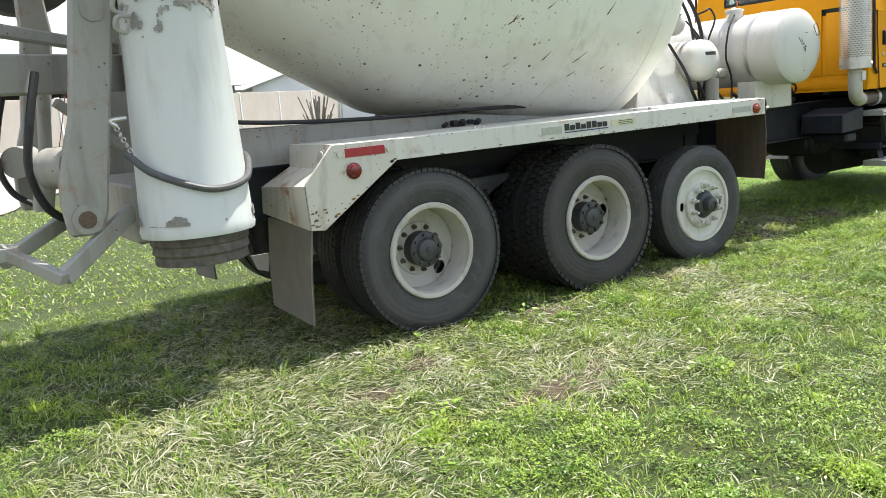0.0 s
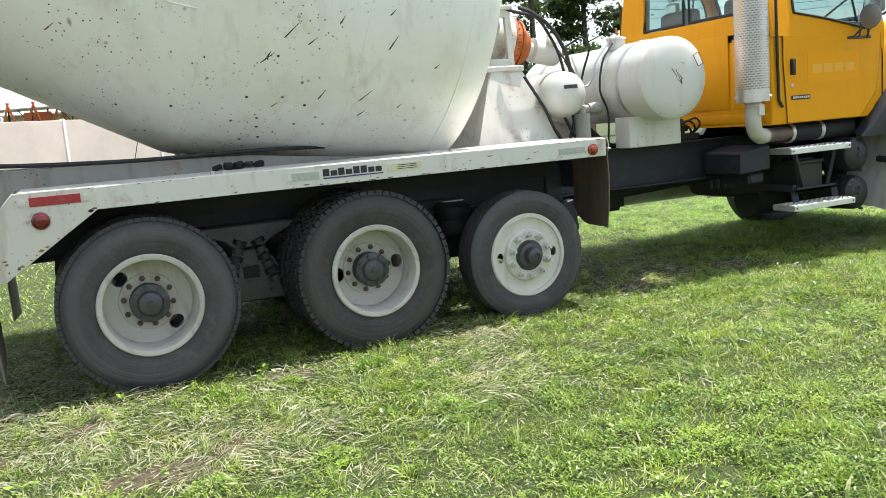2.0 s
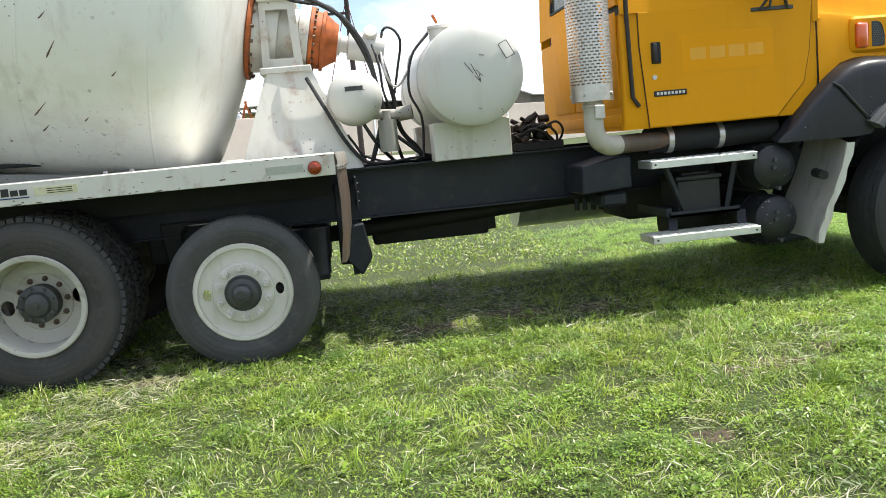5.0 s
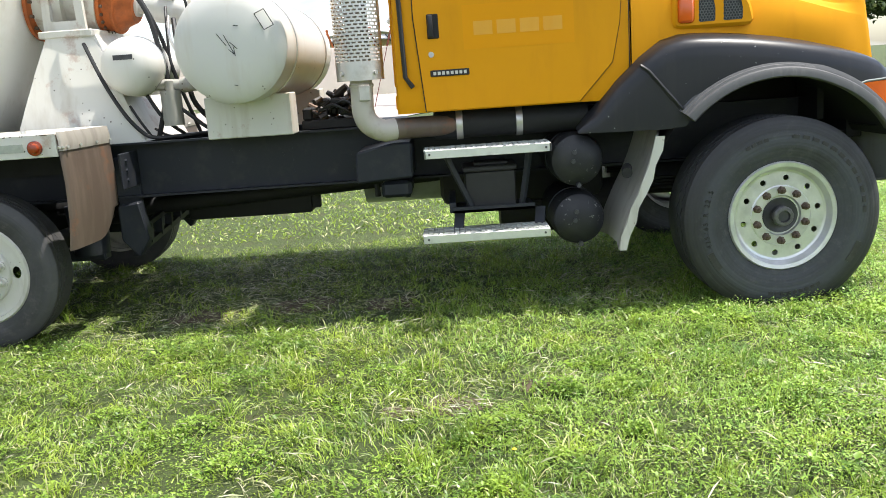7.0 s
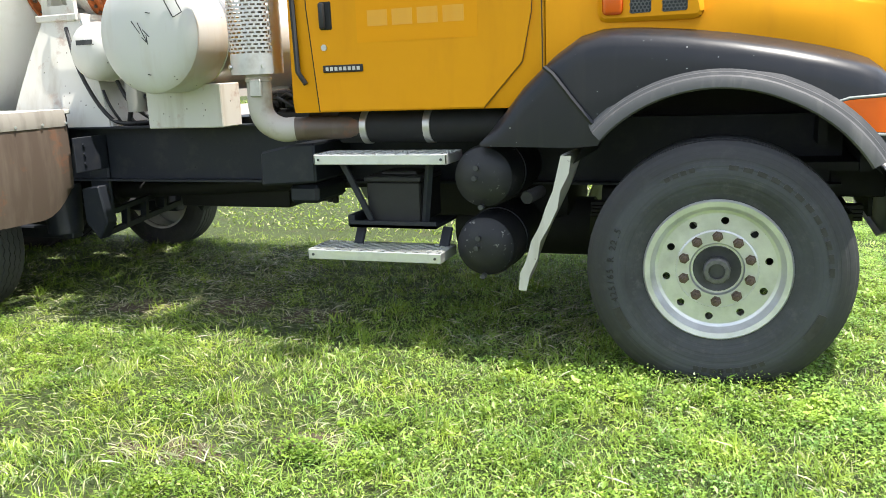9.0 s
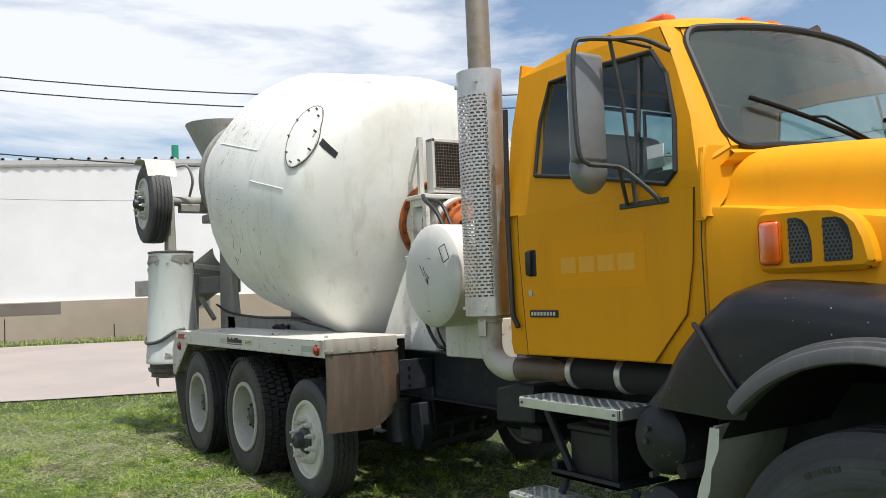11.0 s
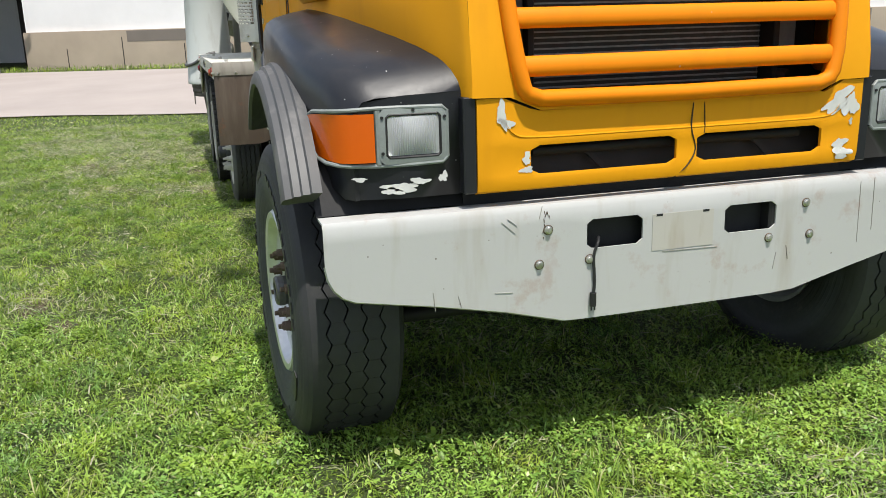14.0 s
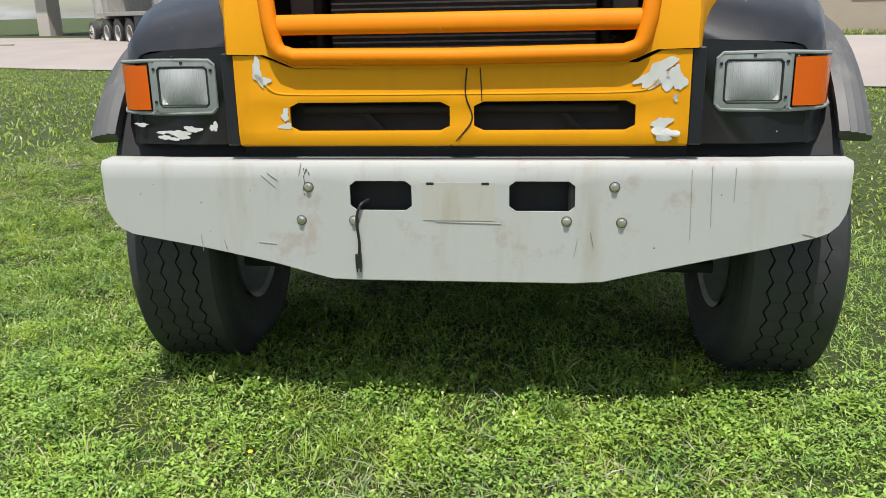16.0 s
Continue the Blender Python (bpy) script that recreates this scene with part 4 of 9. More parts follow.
for i in range(0, 40, 4):
    p = on_drum(0.40 + 0.23 * math.cos(2 * math.pi * i / 40), HATCH + 11 * math.sin(2 * math.pi * i / 40) + 5.5 * math.cos(2 * math.pi * i / 40), 0.0)
    q = on_drum(0.40 + 0.23 * math.cos(2 * math.pi * i / 40), HATCH + 11 * math.sin(2 * math.pi * i / 40) + 5.5 * math.cos(2 * math.pi * i / 40), 0.035)
    part("bolt", B(cyl, p, q, 0.009, None, 6), PANELB, drum)
bm = bmesh.new()
loft(bm, [[on_drum(0.055 + 0.02 * k, HATCH - 4 + 0.5 * k, 0.006), on_drum(0.055 + 0.02 * k, HATCH - 1 + 0.5 * k, 0.006)] for k in range(5)])
part("black_mark", bm, INK, drum, "black paint mark")

# drum drive: flange, gearbox and motor
AX0 = D_O
def dax(s, r=0.0, ang=0.0):
    up = D_V if D_V.z > 0 else -D_V
    return AX0 + D_AX * s + r * (math.cos(radians(ang)) * D_U + math.sin(radians(ang)) * up)
bm = bmesh.new()
lathe(bm, [(-0.30, 0.0), (-0.30, 0.25), (-0.24, 0.27), (-0.10, 0.30), (-0.06, 0.33), (-0.05, 0.30)], AX0, D_AX, 40)
part("drive_flange", bm, WHITE, truck, "white cast drive flange")
bm = bmesh.new()
lathe(bm, [(-0.085, 0.27), (-0.10, 0.345), (-0.125, 0.345), (-0.135, 0.27)], AX0, D_AX, 40)
fl = part("drum_flange", bm, RUST, truck, "rust-red bolted drum flange")
for i in range(20):
    part("bolt", B(cyl, dax(-0.12, 0.32, 18 * i), dax(-0.15, 0.32, 18 * i), 0.012, None, 6), RUSTN, fl)
bm = bmesh.new()
lathe(bm, [(-0.13, 0.20), (-0.44, 0.20), (-0.445, 0.238), (-0.515, 0.240), (-0.52, 0.20)], AX0, D_AX, 40)
part("gearbox_body", bm, WHITE, truck, "white cast gearbox body with oil stains")
bm = bmesh.new()
lathe(bm, [(-0.515, 0.20), (-0.52, 0.232), (-0.545, 0.232), (-0.55, 0.205), (-0.60, 0.20), (-0.605, 0.215), (-0.625, 0.215), (-0.63, 0.19), (-0.68, 0.155), (-0.72, 0.13), (-0.72, 0.0)], AX0, D_AX, 40)
rg = part("ring_gear_housing", bm, RUST, truck, "rust-red bolted ring gear housing")
for i in range(24):
    part("bolt", B(cyl, dax(-0.54, 0.219, 15 * i), dax(-0.562, 0.219, 15 * i), 0.011, None, 6), RUSTN, rg)
bm = bmesh.new()
lathe(bm, [(-0.71, 0.085), (-0.74, 0.085), (-0.745, 0.06), (-0.79, 0.06), (-0.80, 0.105), (-1.03, 0.10), (-1.06, 0.085), (-1.06, 0.0)], AX0, D_AX, 28)
lathe(bm, [(0.0, 0.05), (0.07, 0.05), (0.08, 0.0)], dax(-0.95, 0.09, 60), D_U + Vector((0, 0, 0.6)), 16)
part("hydraulic_motor", bm, TANKW, truck, "white hydraulic motor")
# front pedestal
bm = bmesh.new()
foot, crown = [(2.58, 0.48), (3.43, 0.46)], [(2.83, 0.33), (3.14, 0.31)]
rows = []
for f in (0.0, 0.35, 0.7, 1.0):
    c4 = [(a[0] + (b[0] - a[0]) * f, a[1] + (b[1] - a[1]) * f) for a, b in zip(foot, crown)]
    z = 1.11 + 0.70 * f
    rows.append([(c4[0][0], -c4[0][1], z), (c4[1][0], -c4[1][1], z), (c4[1][0], c4[1][1], z), (c4[0][0], c4[0][1], z)])
R4 = loft(bm, rows, True)
bm.faces.new(R4[-1])
bmesh.ops.bevel(bm, geom=[e for e in bm.edges if e.is_manifold and abs(e.verts[0].co.z - e.verts[1].co.z) > 0.1], offset=0.012, segments=2, affect="EDGES")
part("front_pedestal", bm, WHITE, truck, "white welded drum pedestal")
bm = bmesh.new()
box(bm, 2.79, 3.14, -0.34, 0.34, 1.80, 1.845, 0.006)
cradle = part("gearbox_cradle", bm, WHITE, truck, "grimy white gearbox cradle")
for sy in (-1, 1):
    bm = bmesh.new()
    win_frame(bm, [(2.81, sy * 0.29, 1.845), (3.085, sy * 0.29, 1.845), (3.07, sy * 0.29, 2.29), (2.83, sy * 0.29, 2.29)], [(2.865, sy * 0.29, 1.905), (3.03, sy * 0.29, 1.905), (3.02, sy * 0.29, 2.235), (2.87, sy * 0.29, 2.235)])
    thicken(bm, 0.035)
    part("cradle_side", bm, WHITE, cradle)
part("cradle_top", B(box, 2.82, 3.08, -0.32, 0.32, 2.29, 2.325, 0.006), WHITE, cradle)
# oil cooler above the cradle
bm = bmesh.new()
box(bm, 2.96, 3.06, -0.20, 0.22, 2.34, 2.38, 0.004)
for y in (-0.20, 0.195):
    box(bm, 2.96, 3.06, y, y + 0.025, 2.36, 2.78, 0.003)
box(bm, 2.96, 3.06, -0.20, 0.22, 2.75, 2.78, 0.004)
cooler = part("oil_cooler_frame", bm, WHITE, truck, "white framed oil cooler with a wire guard")
bm = bmesh.new()
for i in range(15):
    y = -0.175 + 0.025 * i
    box(bm, 3.062, 3.066, y, y + 0.006, 2.38, 2.75)
for i in range(15):
    z = 2.385 + 0.025 * i
    box(bm, 3.066, 3.070, -0.18, 0.20, z, z + 0.006)
part("wire_guard", bm, RUSTN, cooler)
part("cooler_core", B(box, 2.99, 3.02, -0.18, 0.20, 2.38, 2.75), CORE, cooler)
bm = bmesh.new()
bar(bm, (2.93, -0.24, 2.32), (2.93, -0.24, 2.80), 0.04, 0.04)
bar(bm, (2.93, -0.26, 2.72), (2.86, -0.30, 2.45), 0.03, 0.03)
part("cooler_stay", bm, WHITE, cooler)

# tanks between drum and cab
bm = bmesh.new()
lathe(bm, [(-0.985, 0.0), (-0.982, 0.12), (-0.972, 0.22), (-0.950, 0.30), (-0.925, 0.326), (-0.90, 0.33), (0.90, 0.33), (0.94, 0.32), (0.98, 0.2), (0.985, 0.0)], (4.165, 0, 1.645), (0, 1, 0), 56)
tank = part("water_tank", bm, TANKW, truck, "large white scratched water tank lying across the frame")
for y in (-0.62, 0.62):
    part("tank_strap", B(lathe, [(y - 0.02, 0.331), (y - 0.018, 0.337), (y + 0.018, 0.337), (y + 0.02, 0.331)], (4.165, 0, 1.645), (0, 1, 0), 48), STEEL, tank)
    bm = bmesh.new()
    box(bm, 3.90, 4.43, y - 0.06, y + 0.14, 1.105, 1.36, 0.006)
    part("tank_saddle", bm, WHITE, truck, "white steel tank saddle")
bm = bmesh.new()
cyl(bm, (4.05, -0.35, 1.93), (4.05, -0.35, 2.02), 0.075)
lathe(bm, [(0.08, 0.088), (0.10, 0.085), (0.112, 0.03), (0.125, 0.0)], (4.05, -0.35, 1.93), (0, 0, 1), 20)
fc = part("filler_cap", bm, TANKW, tank, "white filler cap on the tank")
part("cap_lever", B(bar, (4.03, -0.40, 2.045), (4.0, -0.42, 2.10), 0.012, 0.02, 0.003), RUST, fc)
for p, q in (((-0.06, 0.07), (-0.01, 0.0)), ((-0.02, 0.06), (0.03, -0.045)), ((0.01, 0.02), (0.05, -0.02)), ((0.03, -0.01), (0.035, -0.06)), ((0.0, -0.02), (0.03, -0.05)), ((0.04, 0.11), (0.07, 0.105)), ((0.165, 0.165), (0.22, 0.19)), ((0.22, 0.19), (0.268, 0.10)), ((0.268, 0.10), (0.213, 0.075)), ((0.213, 0.075), (0.165, 0.165)), ((0.01, -0.22), (0.03, -0.225))):
    bm = bmesh.new()
    at = lambda u, v: (4.165 + u, -0.984 + 0.35 * max(0.0, math.hypot(u, v) - 0.1) ** 2, 1.645 + v)
    a, b = at(*p), at(*q)
    bar(bm, a, b, 0.004, 0.004)
    part("scratch", bm, INK, tank)
bm = bmesh.new()
lathe(bm, [(-0.60, 0.0), (-0.595, 0.07), (-0.57, 0.14), (-0.53, 0.175), (-0.48, 0.185), (-0.08, 0.185), (-0.04, 0.16), (-0.02, 0.0)], (3.415, 0, 1.585), (0, 1, 0), 40)
stank = part("air_tank", bm, TANKW, truck, "small white air tank with a strap")
part("tank_strap", B(lathe, [(-0.40, 0.186), (-0.398, 0.191), (-0.372, 0.191), (-0.37, 0.186)], (3.415, 0, 1.585), (0, 1, 0), 32), STEEL, stank)
bm = bmesh.new()
box(bm, 3.35, 3.47, -0.6, -0.586, 1.625, 1.655)
part("data_plate", bm, HUBC, stank, "small worn data plate")
# valves and hoses
bm = bmesh.new()
cyl(bm, (3.62, -0.42, 1.20), (3.62, -0.42, 1.42), 0.065)
cyl(bm, (3.45, -0.40, 1.47), (3.72, -0.40, 1.45), 0.035)
cyl(bm, (3.70, -0.40, 1.45), (3.80, -0.42, 1.46), 0.05)
cyl(bm, (3.62, -0.42, 1.42), (3.62, -0.42, 1.48), 0.03)
part("water_valve", bm, GREYP, truck, "grey pipe and valve between the tanks")
HOSES = [
    [(3.12, -0.34, 2.30), (3.22, -0.38, 2.25), (3.39, -0.38, 2.13), (3.52, -0.38, 1.92), (3.57, -0.38, 1.69), (3.60, -0.38, 1.49), (3.55, -0.38, 1.30), (3.49, -0.36, 1.13)],
    [(3.02, -0.28, 2.30), (3.12, -0.30, 2.27), (3.31, -0.30, 2.22), (3.42, -0.30, 2.08), (3.50, -0.30, 1.93), (3.56, -0.28, 1.76), (3.62, -0.26, 1.50), (3.72, -0.2, 1.13)],
    [(3.63, -0.20, 1.88), (3.66, -0.28, 1.73), (3.69, -0.28, 1.58), (3.72, -0.28, 1.35), (3.83, -0.28, 1.20), (3.86, -0.26, 1.12)],
    [(3.63, -0.30, 1.89), (3.64, -0.36, 1.76), (3.68, -0.36, 1.66), (3.73, -0.36, 1.65), (3.80, -0.36, 1.74), (3.83, -0.36, 1.84), (3.96, -0.36, 1.99), (4.02, -0.36, 2.03)],
    [(3.96, -0.42, 1.98), (3.83, -0.45, 1.83), (3.79, -0.45, 1.60), (3.86, -0.45, 1.41), (3.85, -0.45, 1.14)],
    [(3.10, -0.40, 1.75), (3.22, -0.47, 1.50), (3.32, -0.47, 1.30), (3.42, -0.46, 1.17), (3.50, -0.44, 1.13), (3.66, -0.40, 1.13)],
    [(3.46, -0.40, 1.40), (3.52, -0.40, 1.29), (3.57, -0.38, 1.22), (3.66, -0.3, 1.12)],
    [(3.65, -0.22, 2.00), (3.655, -0.35, 2.03), (3.69, -0.35, 2.05), (3.74, -0.35, 2.02), (3.77, -0.35, 1.94), (3.74, -0.3, 1.78), (3.70, -0.28, 1.60)],
    [(3.34, -0.40, 1.34), (3.40, -0.42, 1.24), (3.46, -0.4, 1.13)],
    [(3.68, -0.42, 1.30), (3.75, -0.42, 1.24), (3.85, -0.40, 1.16), (4.0, -0.3, 1.13)],
    [(3.58, -0.18, 1.96), (3.61, -0.30, 1.80), (3.62, -0.34, 1.62), (3.66, -0.36, 1.48)],
    [(3.45, -0.3, 1.18), (3.6, -0.42, 1.13), (3.8, -0.40, 1.14), (4.0, -0.34, 1.12)],
]
for i, pts in enumerate(HOSES):
    part("hose", B(tube, bend(pts, 6), 0.017 if i in (0, 2) else 0.013 if i in (1, 5, 6, 9) else 0.009, 8), RUBBER if i != 3 else STEEL, truck, "black hydraulic hose")
bm = bmesh.new()
box(bm, 4.44, 4.86, -0.42, 0.2, 1.11, 1.17, 0.006)
box(bm, 4.45, 4.51, -0.42, -0.25, 1.17, 1.25, 0.01)
vb = part("valve_block", bm, DARK, truck, "oily black valve block on the frame")
for i in range(9):
    x, z = 4.56 + 0.05 * (i % 4), 1.13 + 0.06 * (i // 3)
    part("valve", B(box, x - 0.03, x + 0.05, -0.40 + 0.05 * (i % 3), -0.22 + 0.04 * (i % 3), z, z + 0.05, 0.012), GREASE if i % 3 else DARK, vb)
rnd = random.Random(31)
for i in range(40):
    x, y = rnd.uniform(4.50, 4.84), rnd.uniform(-0.42, 0.1)
    z = rnd.uniform(1.16, 1.36 - 0.5 * abs(x - 4.67))
    r, a = rnd.uniform(0.010, 0.034), rnd.uniform(0, 6.28)
    d = Vector((math.cos(a), 0.4 * math.sin(a), rnd.uniform(-0.2, 0.9))).normalized() * rnd.uniform(0.04, 0.10)
    part("fitting", B(cyl, (x, y, z), (x + d.x, y + d.y, z + d.z), r, r * rnd.uniform(0.6, 1.0), 8), GREASE if i % 4 else RUSTN, vb)
for k, h in enumerate((0.0, 0.05, 0.1)):
    part("hose", B(tube, bend([(4.55 + 0.08 * k, -0.38, 1.22 + 0.4 * h), (4.65 + 0.08 * k, -0.43, 1.26 + 0.4 * h), (4.76 + 0.05 * k, -0.42, 1.20 + 0.3 * h), (4.84, -0.3, 1.13)], 6), 0.009), RUBBER, vb)

# side platform over the rear wheels (one on each side)
def platform(sy):
    g = lambda y: sy * y
    bm = bmesh.new()
    box(bm, -0.62, 3.235, g(0.60), g(1.27), 1.205, 1.235, 0.006)
    box(bm, -0.24, 3.235, g(1.262), g(1.275), 1.105, 1.232, 0.003)
    p = part("side_platform", bm, WHITE, truck, "white steel fender platform with chipped edges")
    # rear shoulder that drops over the last wheel
    bm = bmesh.new()
    prism(bm, [(-0.64, 1.235), (-0.22, 1.235), (-0.22, 1.105), (-0.73, 0.755), (-0.815, 0.765), (-0.825, 1.03)], "y", g(1.278), g(1.262), 0.003)
    loft(bm, [[(-0.64, g(0.66), 1.236), (-0.64, g(1.275), 1.236)], [(-0.655, g(0.66), 1.10), (-0.69, g(1.275), 1.10)], [(-0.82, g(0.56), 0.985), (-0.83, g(1.275), 1.02)], [(-0.83, g(0.56), 0.82), (-0.82, g(1.275), 0.765)]])
    part("drop_panel", bm, WORNW, p, "dented white drop panel with rust at its corner")
    bm = bmesh.new()
    loft(bm, [[(-0.825, g(0.63), 0.80), (-0.815, g(1.265), 0.77)], [(-0.85, g(0.62), 0.50), (-0.835, g(1.235), 0.50)], [(-0.845, g(0.60), 0.225), (-0.825, g(1.175), 0.185)]])
    thicken(bm, 0.012)
    part("mud_flap", bm, FLAPM, p, "hanging grey mud flap")
    bm = bmesh.new()
    lathe(bm, [(0.0, 0.056), (0.012, 0.054), (0.014, 0.045), (0.020, 0.040), (0.024, 0.0)], (-0.652, g(1.17), 1.155), (-1, 0, 0.2), 24)
    part("round_lens", bm, GUARD, p, "dusty round tail lens")
    # lamps and reflective tape
    for x, z, m, r in ((-0.515, 1.075, RED, 0.036), (3.115, 1.158, MARKER, 0.029)):
        bm = bmesh.new()
        lathe(bm, [(0.0, r + 0.012), (0.012, r + 0.010), (0.014, r), (0.028, r * 0.8), (0.034, 0.0)], (x, g(1.276), z), (0, sy, 0), 24)
        ml = part("marker_light", bm, m, p, "red marker light" if m is RED else "dull amber marker light")
        part("lamp_ring", B(lathe, [(-0.002, r + 0.005), (0.010, r + 0.012), (0.012, r + 0.004)], (x, g(1.277), z), (0, sy, 0), 24), RUBBER, ml)
    part("tape", B(box, -0.56, -0.30, g(1.276), g(1.282), 1.155, 1.205), REDTAPE, p, "scuffed red reflective tape")
    for x in (-0.60, -0.275):
        part("bolt", B(cyl, (x, g(1.272), 1.178), (x, g(1.292), 1.178), 0.018, None, 6), STEEL, p)
    part("tape", B(box, 0.90, 1.075, g(1.2755), g(1.279), 1.145, 1.195), SILVERTAPE, p, "dull silver reflective tape")
    part("tape", B(box, 2.83, 3.05, g(1.2755), g(1.279), 1.14, 1.185), SILVERTAPE, p)
    # maker's plate drawn as plain bars
    for k in range(8):
        w0 = 1.10 + 0.05 * k
        part("plate_bar", B(box, w0, w0 + 0.041, g(1.2755), g(1.279), 1.160, 1.205 if k in (0, 2, 4, 5) else 1.193), INK, p, "dark maker's lettering as a bar")
    part("plate_bar", B(box, 1.10, 1.50, g(1.2755), g(1.279), 1.144, 1.151), INKB, p)
    part("plate_bar", B(box, 1.53, 1.77, g(1.2755), g(1.279), 1.152, 1.198), INKY, p, "pale yellow notice")
    bm = bmesh.new()
    for k in range(3):
        box(bm, 1.60, 1.74, g(1.2785), g(1.2805), 1.160 + 0.012 * k, 1.164 + 0.012 * k)
    part("plate_bar", bm, INK, p)
    for x in (0.45, 1.9, 2.05, 0.52, 3.0):
        part("bolt", B(cyl, (x, g(1.15), 1.235), (x, g(1.15), 1.252), 0.015, None, 6), STEEL, p)
    # chips and scrapes along the rail and the drop panel's edges
    rnd = random.Random(91)
    for k in range(46):
        x, z = rnd.uniform(-0.2, 3.2), rnd.choice((rnd.uniform(1.108, 1.122), rnd.uniform(1.11, 1.20), 1.226))
        if 0.88 < x < 1.80 and z > 1.13:
            z = 1.112
        L, h = rnd.uniform(0.006, 0.02) * rnd.choice((1, 1, 1, 3)), rnd.uniform(0.002, 0.0045)
        part("paint_chip", B(prism, [(x, z), (x + L * 0.4, z - h), (x + L, z - h * 0.3), (x + L * 0.8, z + h), (x + L * 0.3, z + h * 0.7)], "y", g(1.2745), g(1.2762)), RUSTN, p)
    for k in range(22):
        f = rnd.random()
        x, z = (-0.22 - 0.51 * f, 1.113 - 0.35 * f) if k % 2 else (-0.70 - 0.10 * rnd.random(), 0.775 + 0.10 * rnd.random())
        L, h = rnd.uniform(0.006, 0.024), rnd.uniform(0.004, 0.010)
        part("paint_chip", B(prism, [(x - L, z + h), (x - L * 0.3, z + h * 2.2), (x + L * 0.4, z + h * 1.6), (x + L * 0.2, z + h * 0.5), (x - L * 0.5, z + h * 0.4)], "y", g(1.2775), g(1.2792)), DRIP if k % 3 == 0 else RUSTN, p)
    # rolled dust panel behind the lift axle wheel
    bm = bmesh.new()
    front = []
    plan = bend([(3.235, 1.272, 0), (3.250, 1.262, 0), (3.262, 1.225, 0), (3.274, 1.09, 0), (3.288, 0.90, 0), (3.298, 0.72, 0)], 3)
    for i, q in enumerate(plan):
        f = i / (len(plan) - 1)
        low = 0.575 + 0.16 * max(0.0, f - 0.72) ** 2 / 0.078
        front.append([(q.x, g(q.y), 1.225), (q.x + 0.005, g(q.y), 1.13), (q.x + 0.012, g(q.y), 0.95), (q.x + 0.004, g(q.y), 0.75), (q.x - 0.02, g(q.y), low)])
    loft(bm, front)
    thicken(bm, 0.006)
    dp = part("dust_panel", bm, PANELB, p, "curved brown dusty mudguard panel")
    bm = bmesh.new()
    loft(bm, [[(x + 0.004, y + g(0.004), 1.238), (x + 0.016, y + g(0.010), 1.185), (x + 0.010, y + g(0.008), 1.135)] for (x, y, _), *_ in front])
    thicken(bm, 0.004)
    part("cap_strip", bm, CAPST, dp, "grimy riveted cap strip")
    for i in range(0, len(front), 3):
        x, y, _ = front[i][0]
        part("rivet", B(cyl, (x + 0.006, y, 1.155), (x + 0.022, y + g(0.014), 1.155), 0.008, None, 6), STEEL, dp)
    bm = bmesh.new()
    box(bm, 3.345, 3.36, g(0.44), g(0.74), 0.84, 1.06, 0.004)
    for z in (0.89, 0.95, 1.01):
        cyl(bm, (3.359, g(0.66), z), (3.371, g(0.66), z), 0.012, seg=6)
    part("panel_bracket", bm, CHASSIS, dp)
    # inner wall of the wheel bay, near-black to stand in for its shade
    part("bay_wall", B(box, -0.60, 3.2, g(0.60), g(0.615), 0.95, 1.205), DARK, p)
    return p


platform(-1)
platform(1)
# deck between the platforms and rail top
bm = bmesh.new()
prism(bm, [(-1.25, 1.10), (2.4, 1.10), (2.4, 1.16), (0.8, 1.32), (-1.25, 1.36)], "y", -0.50, -0.44, 0.006)
prism(bm, [(-1.25, 1.10), (2.4, 1.10), (2.4, 1.16), (0.8, 1.32), (-1.25, 1.36)], "y", 0.44, 0.50, 0.006)
part("sub_frame", bm, GREYP, truck, "grey cement-stained sub-frame beam")
part("hose", B(tube, bend([(-1.35, -0.60, 1.50), (-0.9, -0.58, 1.40), (0.0, -0.56, 1.35), (1.0, -0.56, 1.345), (2.0, -0.5, 1.30)], 8), 0.014, 8), RUBBER, truck, "black hose along the sub-frame")
for i in range(5):
    part("valve", B(cyl, (0.55 + 0.07 * i, -0.62, 1.25 + 0.012 * (i % 2)), (0.60 + 0.07 * i, -0.58 - 0.03 * (i % 2), 1.26), 0.018 + 0.006 * (i % 3), None, 8), DARK, truck, "black valve behind the platform")

# rear end: pedestal, booster axle arms, chute, step
bm = bmesh.new()
for sy in (-1, 1):
    prism(bm, [(-1.55, 1.10), (-0.95, 1.10), (-1.25, 2.55), (-1.50, 2.55)], "y", sy * 0.42, sy * 0.50, 0.008)
box(bm, -1.55, -1.20, -0.7, 0.7, 2.50, 2.60, 0.01)
box(bm, -1.70, -1.35, -0.98, 0.98, 0.80, 1.12, 0.012)
part("rear_pedestal", bm, GREYP, truck, "grey cement-caked rear drum pedestal")
bm = bmesh.new()
for a in (-55, -125):
    p = D_O + D_AX * 4.0
    n = math.cos(radians(a)) * D_U * 1 + math.sin(radians(a)) * Vector((0, 0, 1))
    q = p + n * 0.80
    cyl(bm, q - D_AX * 0.06, q + D_AX * 0.06, 0.10, seg=20)
part("support_roller", bm, STEEL, truck)
bm = bmesh.new()
lathe(bm, [(4.05, 0.70), (4.05, 0.76), (4.17, 0.76), (4.17, 0.70)], D_O, D_AX, 64)
part("drum_ring", bm, GREYP, drum, "grey running ring of the drum")
